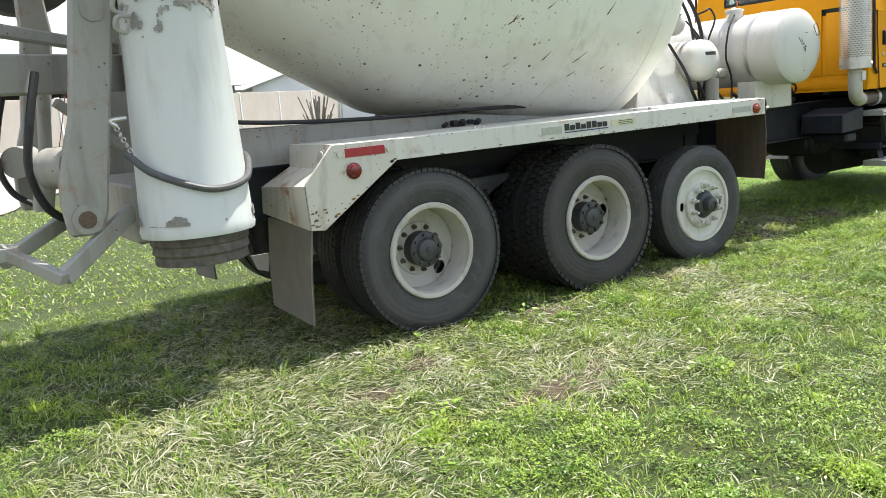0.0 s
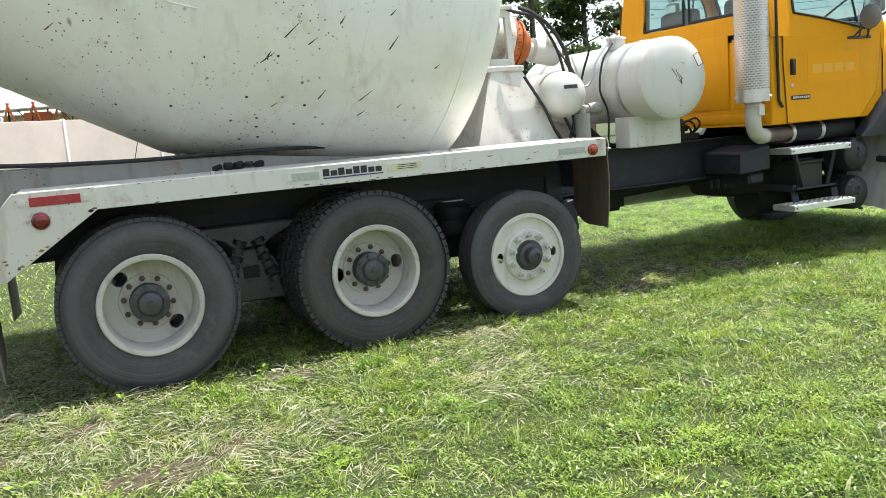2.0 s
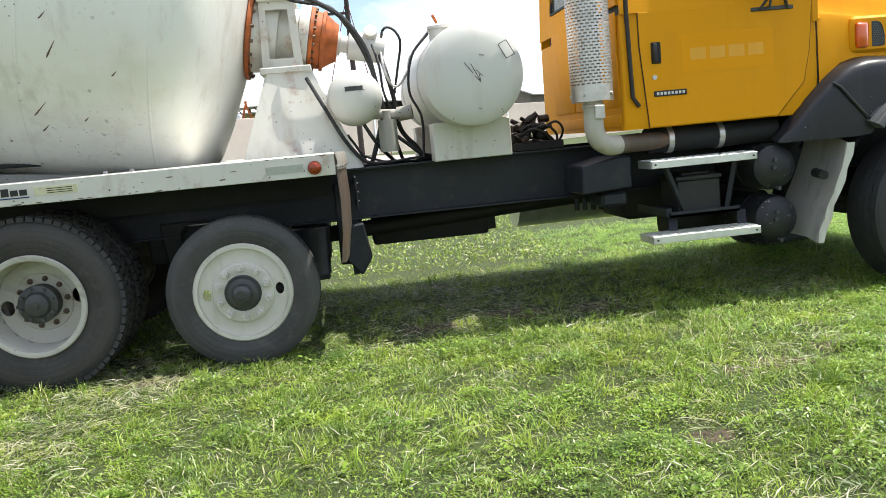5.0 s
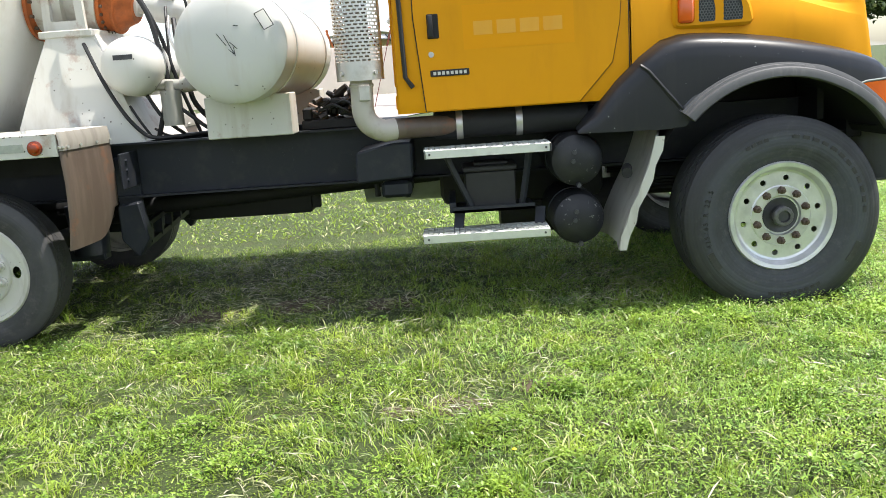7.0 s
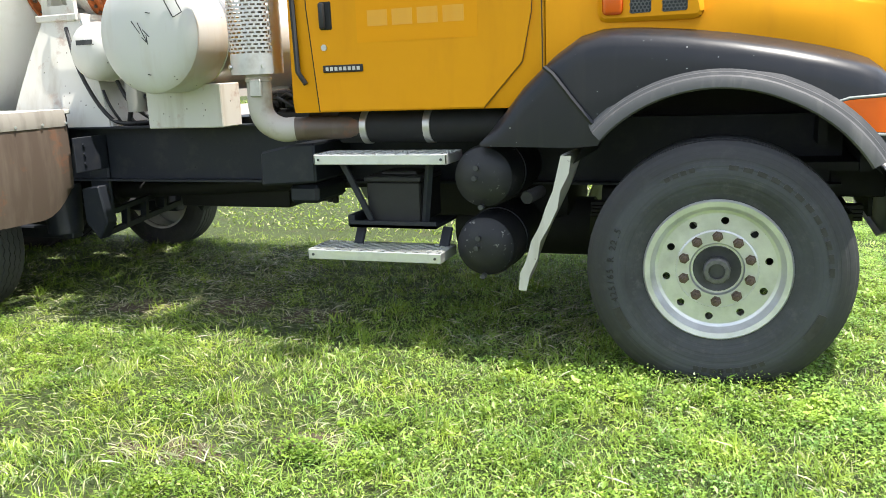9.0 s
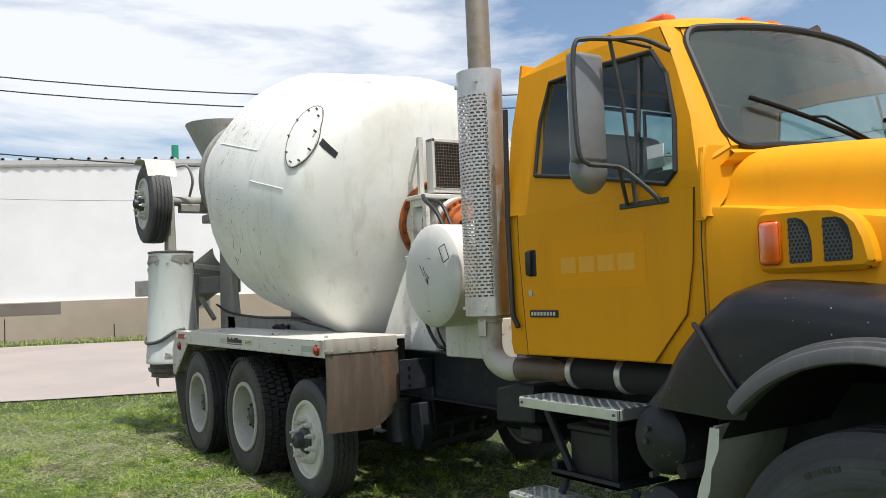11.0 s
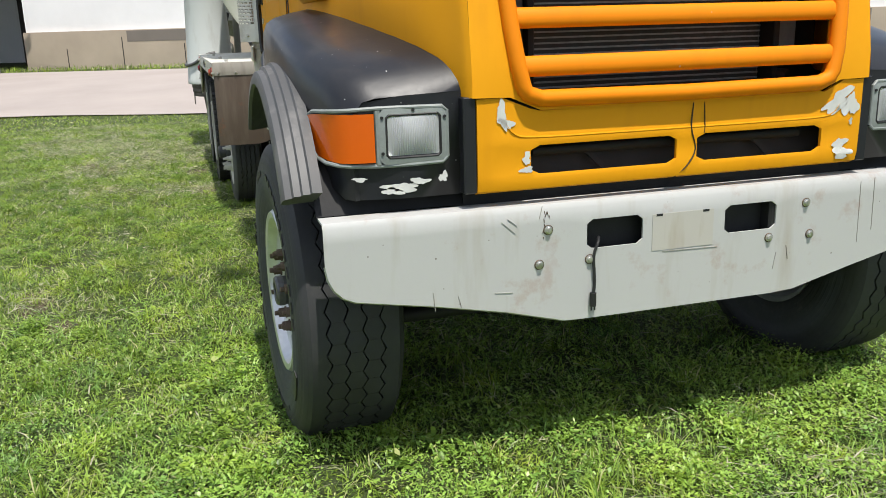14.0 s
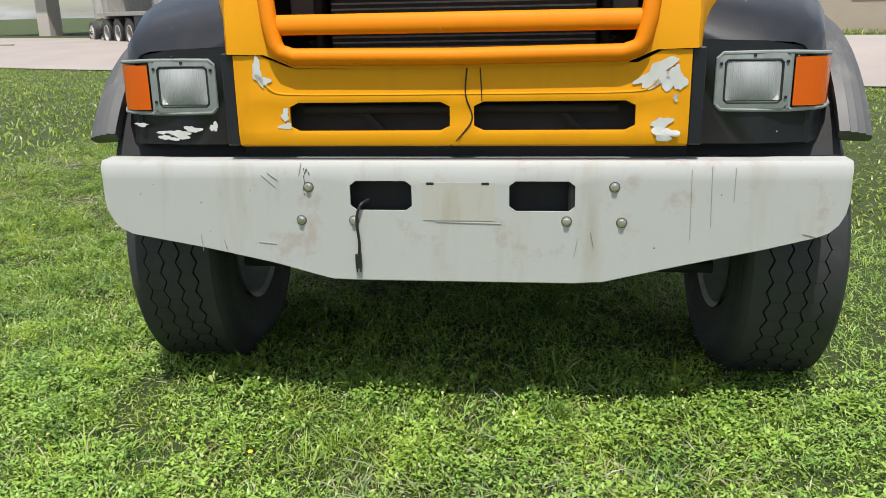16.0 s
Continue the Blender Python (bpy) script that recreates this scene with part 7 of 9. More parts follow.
# fenders
def arch(x, r=0.70):
    return 0.62 + math.sqrt(max(0.0, r * r - (x - 7.2) ** 2))
FEND = [(6.12, 0.99, 1.075, 1.045, 1.02), (6.22, 1.0, 1.105, 1.16, 1.02), (6.34, 1.01, 1.135, 1.30, 1.02), (6.48, 1.015, 1.16, 1.425, 1.02), (6.60, 1.015, 1.18, 1.505, 1.02), (6.70, 1.015, 1.19, 1.53, 1.03),
        (6.78, 1.01, 1.20, 1.533, None), (6.90, 1.0, 1.205, 1.528, None), (7.05, 0.98, 1.21, 1.515, None), (7.25, 0.945, 1.205, 1.488, None), (7.45, 0.90, 1.195, 1.452, None), (7.60, 0.86, 1.172, 1.418, None),
        (7.72, 0.825, 1.14, 1.385, None), (7.80, 0.79, 1.122, 1.355, None), (7.85, 0.755, 1.098, 1.32, 0.955), (7.878, 0.735, 1.07, 1.29, 0.95)]
for sy in (-1, 1):
    bm = bmesh.new()
    rows = []
    for x, yi, yo, zt, zb in FEND:
        zb = arch(x) if zb is None else zb
        zb = min(zb, zt - 0.02)
        d = zt - zb
        w = yo - yi
        rows.append([(x, sy * (yi - 0.01), zt + 0.004), (x, sy * (yi + 0.40 * w), zt - 0.012), (x, sy * (yi + 0.74 * w), zt - 0.030), (x, sy * (yi + 0.90 * w), zt - min(0.050, d * 0.35)), (x, sy * (yi + 0.975 * w), zt - min(0.085, d * 0.55)), (x, sy * yo, zt - min(0.14, d * 0.8)), (x, sy * yo, zb)])
    loft(bm, rows)
    # nose that carries the lamps
    last = rows[-1]
    loft(bm, [last, [(7.892, sy * 0.735, 1.262), (7.895, sy * 0.80, 1.26), (7.893, sy * 0.92, 1.255), (7.884, sy * 1.0, 1.25), (7.876, sy * 1.03, 1.24), (7.868, sy * 1.055, 1.22), (7.868, sy * 1.055, 0.95)]])
    loft(bm, [[(7.893, sy * 0.735, 1.262), (7.893, sy * 0.735, 0.95)], [(7.896, sy * 0.92, 1.256), (7.896, sy * 0.92, 0.95)], [(7.868, sy * 1.055, 1.235), (7.868, sy * 1.055, 0.95)], [(7.842, sy * 1.092, 1.22), (7.842, sy * 1.092, 0.95)]])
    loft(bm, [[(7.893, sy * 0.735, 0.95), (7.893, sy * 0.92, 0.95), (7.868, sy * 1.055, 0.95), (7.842, sy * 1.092, 0.95)], [(7.80, sy * 0.735, 0.95), (7.80, sy * 0.92, 0.95), (7.80, sy * 1.055, 0.95), (7.79, sy * 1.092, 0.95)]])
    bmesh.ops.remove_doubles(bm, verts=bm.verts, dist=0.0015)
    fend = part("fender", bm, BLACKP, truck, "glossy black front fender with stone chips", angle=48)
    part("fender_return", B(box, 7.85, 7.934, sy * 0.7035, sy * 0.745, 0.952, 1.243, 0.004), BLACKP, fend)
    # crease that divides the rear wedge
    part("fender_seam", B(tube, [(6.46, sy * 1.158, 1.375), (6.50, sy * 1.175, 1.345), (6.60, sy * 1.19, 1.22), (6.71, sy * 1.197, 1.09)], 0.011, 6), BLACKP, fend)
    # ribbed rubber flare
    bm = bmesh.new()
    sec = [(1.165, 0.735), (1.195, 0.738), (1.20, 0.728), (1.222, 0.728), (1.227, 0.718), (1.248, 0.716), (1.253, 0.704), (1.272, 0.698), (1.28, 0.683), (1.282, 0.655), (1.27, 0.648), (1.18, 0.66)]
    rows = []
    for i in range(37):
        a = radians(137 - (137 - 29) * i / 36)
        k = 1.0 + 0.03 * max(0, (i - 24) / 12)
        rows.append([(7.2 + r * k * math.cos(a), sy * y, 0.615 + r * k * math.sin(a)) for y, r in sec])
    Rr = loft(bm, rows, True)
    bm.faces.new(Rr[0])
    bm.faces.new(Rr[-1][::-1])
    part("wheel_flare", bm, FLARE, fend, "weathered ribbed rubber wheel flare")
    # near-black sheet over the arch puts the well's shade into its colour
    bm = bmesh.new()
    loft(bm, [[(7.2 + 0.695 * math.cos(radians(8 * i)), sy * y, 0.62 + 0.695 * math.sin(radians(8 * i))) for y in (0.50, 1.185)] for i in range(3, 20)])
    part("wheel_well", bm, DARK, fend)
    # lamps
    bm = bmesh.new()
    def front_x(y):
        return 7.897 - 0.022 * max(0, (y - 0.9) / 0.19) ** 2
    def lz(z):
        return 1.137 + (z - 1.131) * 0.84
    path = [(front_x(y), sy * y, lz(z)) for y, z in ((0.785, 1.05), (0.785, 1.215), (0.80, 1.23), (0.9, 1.232), (1.0, 1.232), (1.08, 1.228))] + [(x, sy * y, lz(z)) for x, y, z in ((7.855, 1.11, 1.226), (7.80, 1.135, 1.222), (7.70, 1.155, 1.215), (7.655, 1.163, 1.20), (7.66, 1.165, 1.15), (7.70, 1.158, 1.075), (7.74, 1.152, 1.05), (7.80, 1.14, 1.04), (7.855, 1.112, 1.036))] + [(front_x(y), sy * y, lz(z)) for y, z in ((1.08, 1.034), (1.0, 1.03), (0.9, 1.03), (0.80, 1.033))]
    tube(bm, path + path[:1], 0.0065, 8, caps=False)
    tube(bm, [(front_x(0.996), sy * 0.996, lz(1.225)), (front_x(0.996), sy * 0.996, lz(1.035))], 0.009, 8)
    bez = part("lamp_bezel", bm, BEZEL, fend, "grey metal lamp bezel")
    bm = bmesh.new()
    XF, LZ = front_x(0.892), 1.140
    rect = lambda x, w, h, r: [(x, sy * (0.890 + a), LZ - 0.002 + b) for a, b in ((-w, -h + r), (-w, h - r), (-w + r, h), (w - r, h), (w, h - r), (w, -h + r), (w - r, -h), (-w + r, -h))]
    win_frame(bm, rect(XF + 0.004, 0.106, 0.082, 0.016), rect(XF + 0.007, 0.086, 0.066, 0.010))
    win_frame(bm, rect(XF + 0.007, 0.086, 0.066, 0.010), rect(XF - 0.03, 0.085, 0.065, 0.010))
    part("lamp_plate", bm, BEZEL, bez)
    for a, b in ((-0.096, 0.05), (0.096, -0.05), (0.0, 0.074), (0.095, 0.055)):
        part("screw", B(cyl, (XF + 0.002, sy * (0.89 + a), LZ + b), (XF + 0.009, sy * (0.89 + a), LZ + b), 0.005, None, 8), DARK, bez)
    bm = bmesh.new()
    # moulded glass: blocks of upright flutes, of two depths, round a plain rim
    cols, rws = 60, 12
    rows = []
    for i in range(cols + 1):
        u = -1 + 2 * i / cols
        row = []
        for k in range(rws + 1):
            v = -1 + 2 * k / rws
            inner = abs(u) < 0.86 and abs(v) < 0.84
            flute = (0.0013 if i % 2 else -0.0006) * (1.0 if abs(u) > 0.42 or v < -0.3 else 0.45) if inner else 0.0
            row.append((XF + 0.004 + 0.016 * (1 - u * u) * (1 - v * v) + flute, sy * (0.890 + 0.079 * u), LZ + 0.059 * v))
        rows.append(row)
    loft(bm, rows)
    head = part("headlamp", bm, CLEAR, fend, "rectangular clear glass headlamp")
    head.visible_shadow = False
    bm = bmesh.new()
    loft(bm, [[(XF + 0.001 - 0.045 * (1 - (u * u + v * v) / 2), sy * (0.890 + 0.079 * u), LZ + 0.059 * v) for v in [-1 + 0.25 * k for k in range(9)]] for u in [-1 + 0.2 * i for i in range(11)]])
    part("reflector", bm, REFL, head)
    bm = bmesh.new()
    box(bm, XF - 0.016, XF - 0.008, sy * 0.868, sy * 0.915, LZ - 0.014, LZ + 0.006, 0.002)
    cyl(bm, (XF - 0.02, sy * 0.89, LZ - 0.005), (XF - 0.05, sy * 0.89, LZ - 0.005), 0.020, seg=12)
    part("lamp_bulb", bm, ALLOY, head)
    box_frame = rect(XF + 0.004, 0.083, 0.063, 0.010)
    part("lamp_seal", B(tube, box_frame + box_frame[:1], 0.0045, 6), RUBBER, head)
    bm = bmesh.new()
    loft(bm, [[(front_x(y) + 0.010, sy * y, lz(z)) for z in (1.045, 1.13, 1.215)] for y in (1.008, 1.04, 1.075)] + [[(x, sy * y, lz(z)) for z in zs] for x, y, zs in ((7.866, 1.108, (1.045, 1.13, 1.215)), (7.81, 1.135, (1.05, 1.135, 1.213)), (7.75, 1.152, (1.058, 1.135, 1.21)), (7.70, 1.162, (1.085, 1.14, 1.206)), (7.668, 1.167, (1.14, 1.16, 1.198)))])
    part("turn_lamp", bm, AMBER, fend, "wrap-round amber turn lamp")
    # side vent with marker
    bm = bmesh.new()
    Y0 = 1.012
    P = [(6.672, 1.60), (6.675, 1.79), (6.70, 1.815), (6.92, 1.813), (6.99, 1.806), (7.045, 1.785), (7.085, 1.75), (7.112, 1.69), (7.128, 1.62), (7.125, 1.592), (7.10, 1.578), (6.70, 1.578)]
    P = [(x, z - 0.02) for x, z in P]
    prism(bm, P, "y", sy * (Y0 - 0.05), sy * (Y0 + 0.026), 0.018)
    vent = part("side_vent", bm, YELLOW, hood, "yellow side vent with two meshed openings")
    for a, b, c2 in ((6.818, 6.908, 1.775), (6.955, 7.060, 1.765)):
        bm = bmesh.new()
        c2 -= 0.02
        prism(bm, [(a, 1.596), (a, c2), (b - 0.055, c2), (b - 0.03, c2 - 0.010), (b - 0.012, c2 - 0.035), (b, c2 - 0.09), (b, 1.60), (b - 0.006, 1.592), (a + 0.006, 1.590)], "y", sy * (Y0 + 0.0255), sy * (Y0 + 0.0275))
        op = part("vent_opening", bm, MESHM, vent)
        bm = bmesh.new()
        # honeycomb: a thin ring round each hole
        pit = 0.0165
        for j in range(11):
            for i in range(9):
                x, z = a + 0.005 + pit * (i + 0.5 * (j % 2)), 1.600 + pit * 0.866 * j
                if x > b - 0.006 - max(0.0, z - c2 + 0.09) * 0.55 or z > c2 - 0.006:
                    continue
                R = []
                for r in (0.0092, 0.0066):
                    R.append([bm.verts.new((x + r * math.sin(math.pi * q / 3), sy * (Y0 + 0.029), z + r * math.cos(math.pi * q / 3))) for q in range(6)])
                for q in range(6):
                    bm.faces.new((R[0][q], R[0][(q + 1) % 6], R[1][(q + 1) % 6], R[1][q]))
        tagged(part("wire_mesh", bm, GREYM, op), kind="stuff")
    bm = bmesh.new()
    box(bm, 6.698, 6.788, sy * (Y0 + 0.02), sy * (Y0 + 0.05), 1.588, 1.752, 0.020, 3)
    part("marker_lamp", bm, AMBER, vent, "amber side marker lamp")
    # small torn flap behind the front wheel
    bm = bmesh.new()
    rows = []
    for i in range(9):
        f = i / 8
        x = 6.58 - 0.25 * f + 0.012 * math.sin(f * 6.0)
        z = 0.985 - 0.64 * f
        rows.append([(x - 0.035 * (1 - f), sy * (1.17 - 0.02 * f), z), (x + 0.015, sy * 1.02, z + 0.02), (x + 0.0, sy * 0.84, z + 0.03), (x - 0.04, sy * 0.68, z + 0.03)])
    loft(bm, rows)
    thicken(bm, 0.012)
    part("splash_guard", bm, GUARD, fend, "bent grey splash guard behind the wheel")
    if sy < 0:
        part("guard_lip", B(loft, [[(r[0][0] - 0.012 - 0.008 * math.sin(3 * i), r[0][1] - 0.014, r[0][2]), (r[0][0] + 0.036 + 0.010 * math.sin(2.3 * i), r[0][1] - 0.018, r[0][2])] for i, r in enumerate(rows)]), RIMW, fend, "pale worn edge of the splash guard")
        bm = bmesh.new()
        cyl(bm, (6.40, -1.02, 0.80), (6.37, -1.17, 0.79), 0.03, seg=14)
        part("guard_tube", bm, DARK, fend)
        for k, (cy, cz, w, h) in enumerate(((-0.93, 0.985, 0.13, 0.038), (-0.875, 1.0, 0.07, 0.03), (-1.055, 1.015, 0.06, 0.016), (-0.80, 1.008, 0.035, 0.04), (-0.96, 0.975, 0.08, 0.03))):
            flake(fend, cy, cz, w, h, 7.8985 if cy > -1.0 else 7.884, 40 + k)

# bumper
bm = bmesh.new()
ycol = [-1.185, -1.178, -1.16, -1.135, -1.10, -0.85, -0.62, -0.42, -0.345, -0.325, -0.165, -0.145, 0.165, 0.185, 0.35, 0.37, 0.46, 0.70, 0.95, 1.10, 1.138, 1.165, 1.182, 1.19]
zlow = {-1.185: 0.765, -1.178: 0.722, -1.16: 0.686, -1.135: 0.661, -1.10: 0.645, -0.85: 0.602, -0.62: 0.555, -0.42: 0.502, 1.19: 0.77, 1.182: 0.73, 1.165: 0.695, 1.138: 0.67, 1.10: 0.655, 0.95: 0.617, 0.70: 0.562, 0.46: 0.505}
def bump_x(y):
    return 7.957 - 0.012 * (y / 1.19) ** 2
R = []
for y in ycol:
    zb = zlow.get(y, 0.50)
    cut = 0.015 if y in (-0.345, -0.145, 0.165, 0.37) else 0.0
    R.append([bm.verts.new((bump_x(y) + dx, y, z)) for dx, z in ((-0.03, zb + 0.0), (0, zb + 0.012), (0, max(0.746, zb + 0.014) + cut), (0, 0.842 - cut), (0, 0.885), (-0.012, 0.903), (-0.085, 0.905))])
for i in range(len(ycol) - 1):
    mid = (ycol[i] + ycol[i + 1]) / 2
    for j in range(6):
        if j == 2 and (-0.345 < mid < -0.145 or 0.165 < mid < 0.37):
            continue
        bm.faces.new((R[i][j], R[i + 1][j], R[i + 1][j + 1], R[i][j + 1]))
thicken(bm, 0.007)
bumper = part("bumper", bm, painted("bumper_paint", (0.455, 0.46, 0.45), (0.34, 0.30, 0.24), 0.5, 0.7, chips=(0.12, 0.10, 0.08), chip_scale=18, chip_cut=0.06, rust=0.25), truck, "battered white steel bumper with tow holes", angle=40)
for y, z in ((-0.51, 0.712), (-0.48, 0.822), (-0.335, 0.712), (0.345, 0.715), (0.49, 0.825), (0.515, 0.712)):
    bm = bmesh.new()
    lathe(bm, [(0, 0.014), (0.003, 0.014), (0.004, 0.009), (0.010, 0.0085), (0.011, 0.0)], (bump_x(y) + 0.001, y, z), (1, 0, 0), 10)
    bolt = part("bolt", bm, STEEL, bumper)
    part("washer", B(lathe, [(0.0, 0.017), (0.0016, 0.016), (0.0018, 0.011)], (bump_x(y) + 0.001, y, z), (1, 0, 0), 14), RUSTN, bolt)
for y in (-0.085, 0.09):
    part("slot", B(box, 7.9575, 7.9590, y - 0.012, y + 0.012, 0.830, 0.838), INK, bumper)
bm = bmesh.new()
tube(bm, bend([(7.93, -0.29, 0.775), (7.963, -0.31, 0.765), (7.966, -0.325, 0.72), (7.965, -0.32, 0.64), (7.966, -0.325, 0.575)], 6), 0.005, 6)
cyl(bm, (7.966, -0.325, 0.60), (7.966, -0.325, 0.555), 0.011, seg=8)
for dy in (-0.008, 0.004):
    box(bm, 7.964, 7.968, -0.325 + dy, -0.321 + dy, 0.54, 0.556)
part("block_heater_cord", bm, RUBBER, bumper, "dangling grey power cord with a plug")
part("stain_plate", B(box, 7.9575, 7.9586, -0.11, 0.12, 0.715, 0.838), painted("plate_stain", (0.455, 0.44, 0.40), (0.33, 0.27, 0.19), 0.5, 1.0), bumper, "stained area where a plate was mounted")
for k, (y0, z0, y1, z1) in enumerate(((-0.86, 0.66, -0.855, 0.60), (-0.78, 0.64, -0.77, 0.60), (-0.66, 0.635, -0.60, 0.63), (-0.635, 0.86, -0.59, 0.82), (-0.615, 0.868, -0.585, 0.845), (-0.5, 0.90, -0.51, 0.86), (0.72, 0.88, 0.725, 0.66), (0.78, 0.89, 0.785, 0.70), (0.85, 0.885, 0.85, 0.78), (0.42, 0.68, 0.43, 0.63), (0.38, 0.66, 0.37, 0.60), (1.06, 0.68, 1.10, 0.67), (-0.07, 0.71, 0.14, 0.705))):
    bm = bmesh.new()
    bar(bm, (bump_x(y0) + 0.001, y0, z0), (bump_x(y1) + 0.001, y1, z1), 0.0022, 0.0015)
    part("scratch", bm, GREYP, bumper)
bm = bmesh.new()
for y in (-0.40, 0.40):
    box(bm, 7.70, 7.95, y - 0.05, y + 0.05, 0.70, 0.86, 0.008)
# added dark plate stops light from showing through the tow holes
box(bm, 7.88, 7.90, -0.42, 0.44, 0.60, 0.88)
part("bumper_bracket_and_dark_plate", bm, DARK, bumper)
# torn crease and scuffs along the top edge
rnd = random.Random(77)
for y0, n, w in ((-0.485, 12, 0.012),):
    for i in range(n):
        y, z = y0 + rnd.uniform(-w, w), (0.885 - 0.09 * rnd.random() ** 1.6) if w < 0.02 else 0.898 - 0.035 * rnd.random()
        L = rnd.uniform(0.006, 0.022)
        part("scuff", B(bar, (bump_x(y) + 0.001, y, z), (bump_x(y) + 0.001, y + rnd.uniform(-0.4, 0.4) * L + (L if w > 0.02 else 0), z - L * (0.8 if w < 0.02 else 0.2)), 0.003, 0.0016), RUSTN if w < 0.02 else GREYP, bumper)
# crossbeam and oily parts seen under the front
bm = bmesh.new()
box(bm, 7.62, 7.80, -0.6, 0.6, 0.55, 0.66, 0.02)
cyl(bm, (7.45, -0.9, 0.42), (7.45, 0.9, 0.42), 0.025)
box(bm, 7.12, 7.30, -0.8, 0.8, 0.38, 0.48, 0.02)
box(bm, 7.5, 7.9, -0.7, 0.7, 0.86, 0.90)
part("front_crossbeam", bm, DARK, truck)

# mirrors, wipers, roof lamps, horns
for sy in (-1, 1):
    bm = bmesh.new()
    box(bm, 6.01, 6.065, sy * 1.18, sy * 1.365, 2.065, 2.545, 0.022, 3)
    mirr = part("mirror", bm, MIRB, cab, "tall west-coast mirror with a dull metal back")
    part("mirror_face", B(box, 6.006, 6.011, sy * 1.195, sy * 1.35, 2.09, 2.52), MIRROR, mirr)
    bm = bmesh.new()
    lathe(bm, [(0.0, 0.100), (0.012, 0.105), (0.03, 0.095), (0.055, 0.055), (0.062, 0.0)], (6.0, sy * 1.255, 2.04), (1, 0, 0), 28)
    lathe(bm, [(0.0, 0.10), (-0.014, 0.06), (-0.018, 0.0)], (6.0, sy * 1.255, 2.04), (1, 0, 0), 28)
    part("convex_mirror", bm, MIRB, mirr, "round convex mirror below")
    bm = bmesh.new()
    loop = bend([(6.09, sy * 1.32, 2.05), (6.085, sy * 1.37, 2.10), (6.08, sy * 1.38, 2.35), (6.085, sy * 1.37, 2.55), (6.10, sy * 1.32, 2.585), (6.14, sy * 1.20, 2.59), (6.20, sy * 1.09, 2.59), (6.25, sy * 0.97, 2.54)], 5)
    tube(bm, loop, 0.011, 8)
    tube(bm, bend([(6.09, sy * 1.32, 2.05), (6.11, sy * 1.22, 2.045), (6.13, sy * 1.16, 2.03), (6.20, sy * 1.08, 1.93), (6.23, sy * 1.05, 1.88)], 5), 0.011, 8)
    tube(bm, [(6.12, sy * 1.20, 2.61), (6.12, sy * 1.14, 2.33), (6.10, sy * 1.07, 1.89)], 0.009, 8)
    tube(bm, [(6.12, sy * 1.18, 2.04), (6.04, sy * 1.06, 1.89)], 0.009, 8)
    tube(bm, [(6.12, sy * 1.20, 2.60), (6.17, sy * 1.0, 2.57)], 0.008, 8)
    box(bm, 5.98, 6.27, sy * 1.035, sy * 1.055, 1.875, 1.90, 0.004)
    part("mirror_bracket", bm, HUBC, mirr, "bent steel mirror bracket")
part("flag_pole", B(cyl, (6.1, 1.17, 2.36), (6.1, 1.55, 2.76), 0.024, None, 10), SIDING, cab, "short white pole beside the mirror")
for u0, v0, u1, v1, ub in ((-0.82, 0.345, -0.20, 0.02, -0.16), (0.10, 0.215, 0.80, 0.02, 0.86)):
    bm = bmesh.new()
    off = Vector((0.03, 0, 0.015))
    tube(bm, [ws(u0 + (u1 - u0) * i / 8 - (0.0), v0 + (v1 - v0) * i / 8) + off for i in range(9)], 0.011, 6)
    tube(bm, [ws(ub, -0.02) + off * 1.6, ws((u0 + 1.4 * u1) / 2.4, (v0 + 1.4 * v1) / 2.4) + off * 2.0, ws((u0 + u1) / 2, (v0 + v1) / 2) + off * 1.2], 0.006, 6)
    cyl(bm, ws(ub, -0.03), ws(ub, -0.03) + Vector((0.05, 0, 0.03)), 0.02, seg=10)
    part("wiper", bm, WIPER, cab, "black wiper resting on the glass")
for x, y, z in ((5.97, -0.70, 2.79), (6.03, -0.20, 2.83), (6.04, 0.0, 2.835), (6.03, 0.20, 2.83), (5.97, 0.70, 2.79)):
    bm = bmesh.new()
    box(bm, x - 0.075, x + 0.055, y - 0.045, y + 0.045, z - 0.035, z + 0.022, 0.018, 3)
    part("roof_marker", bm, AMBER, cab, "amber roof marker lamp")
bm = bmesh.new()
lathe(bm, [(-0.02, 0.0), (-0.02, 0.034), (0.02, 0.030), (0.12, 0.016), (0.3, 0.012), (0.32, 0.0)], (6.0, 0.47, 2.885), (-1, 0, 0), 18)
lathe(bm, [(-0.02, 0.0), (-0.02, 0.030), (0.02, 0.026), (0.12, 0.015), (0.25, 0.015), (0.27, 0.0)], (5.97, 0.57, 2.875), (-1, 0, 0), 18)
box(bm, 5.72, 5.78, 0.44, 0.60, 2.80, 2.89, 0.008)
part("air_horn", bm, RUSTN, cab, "tarnished brass air horn")
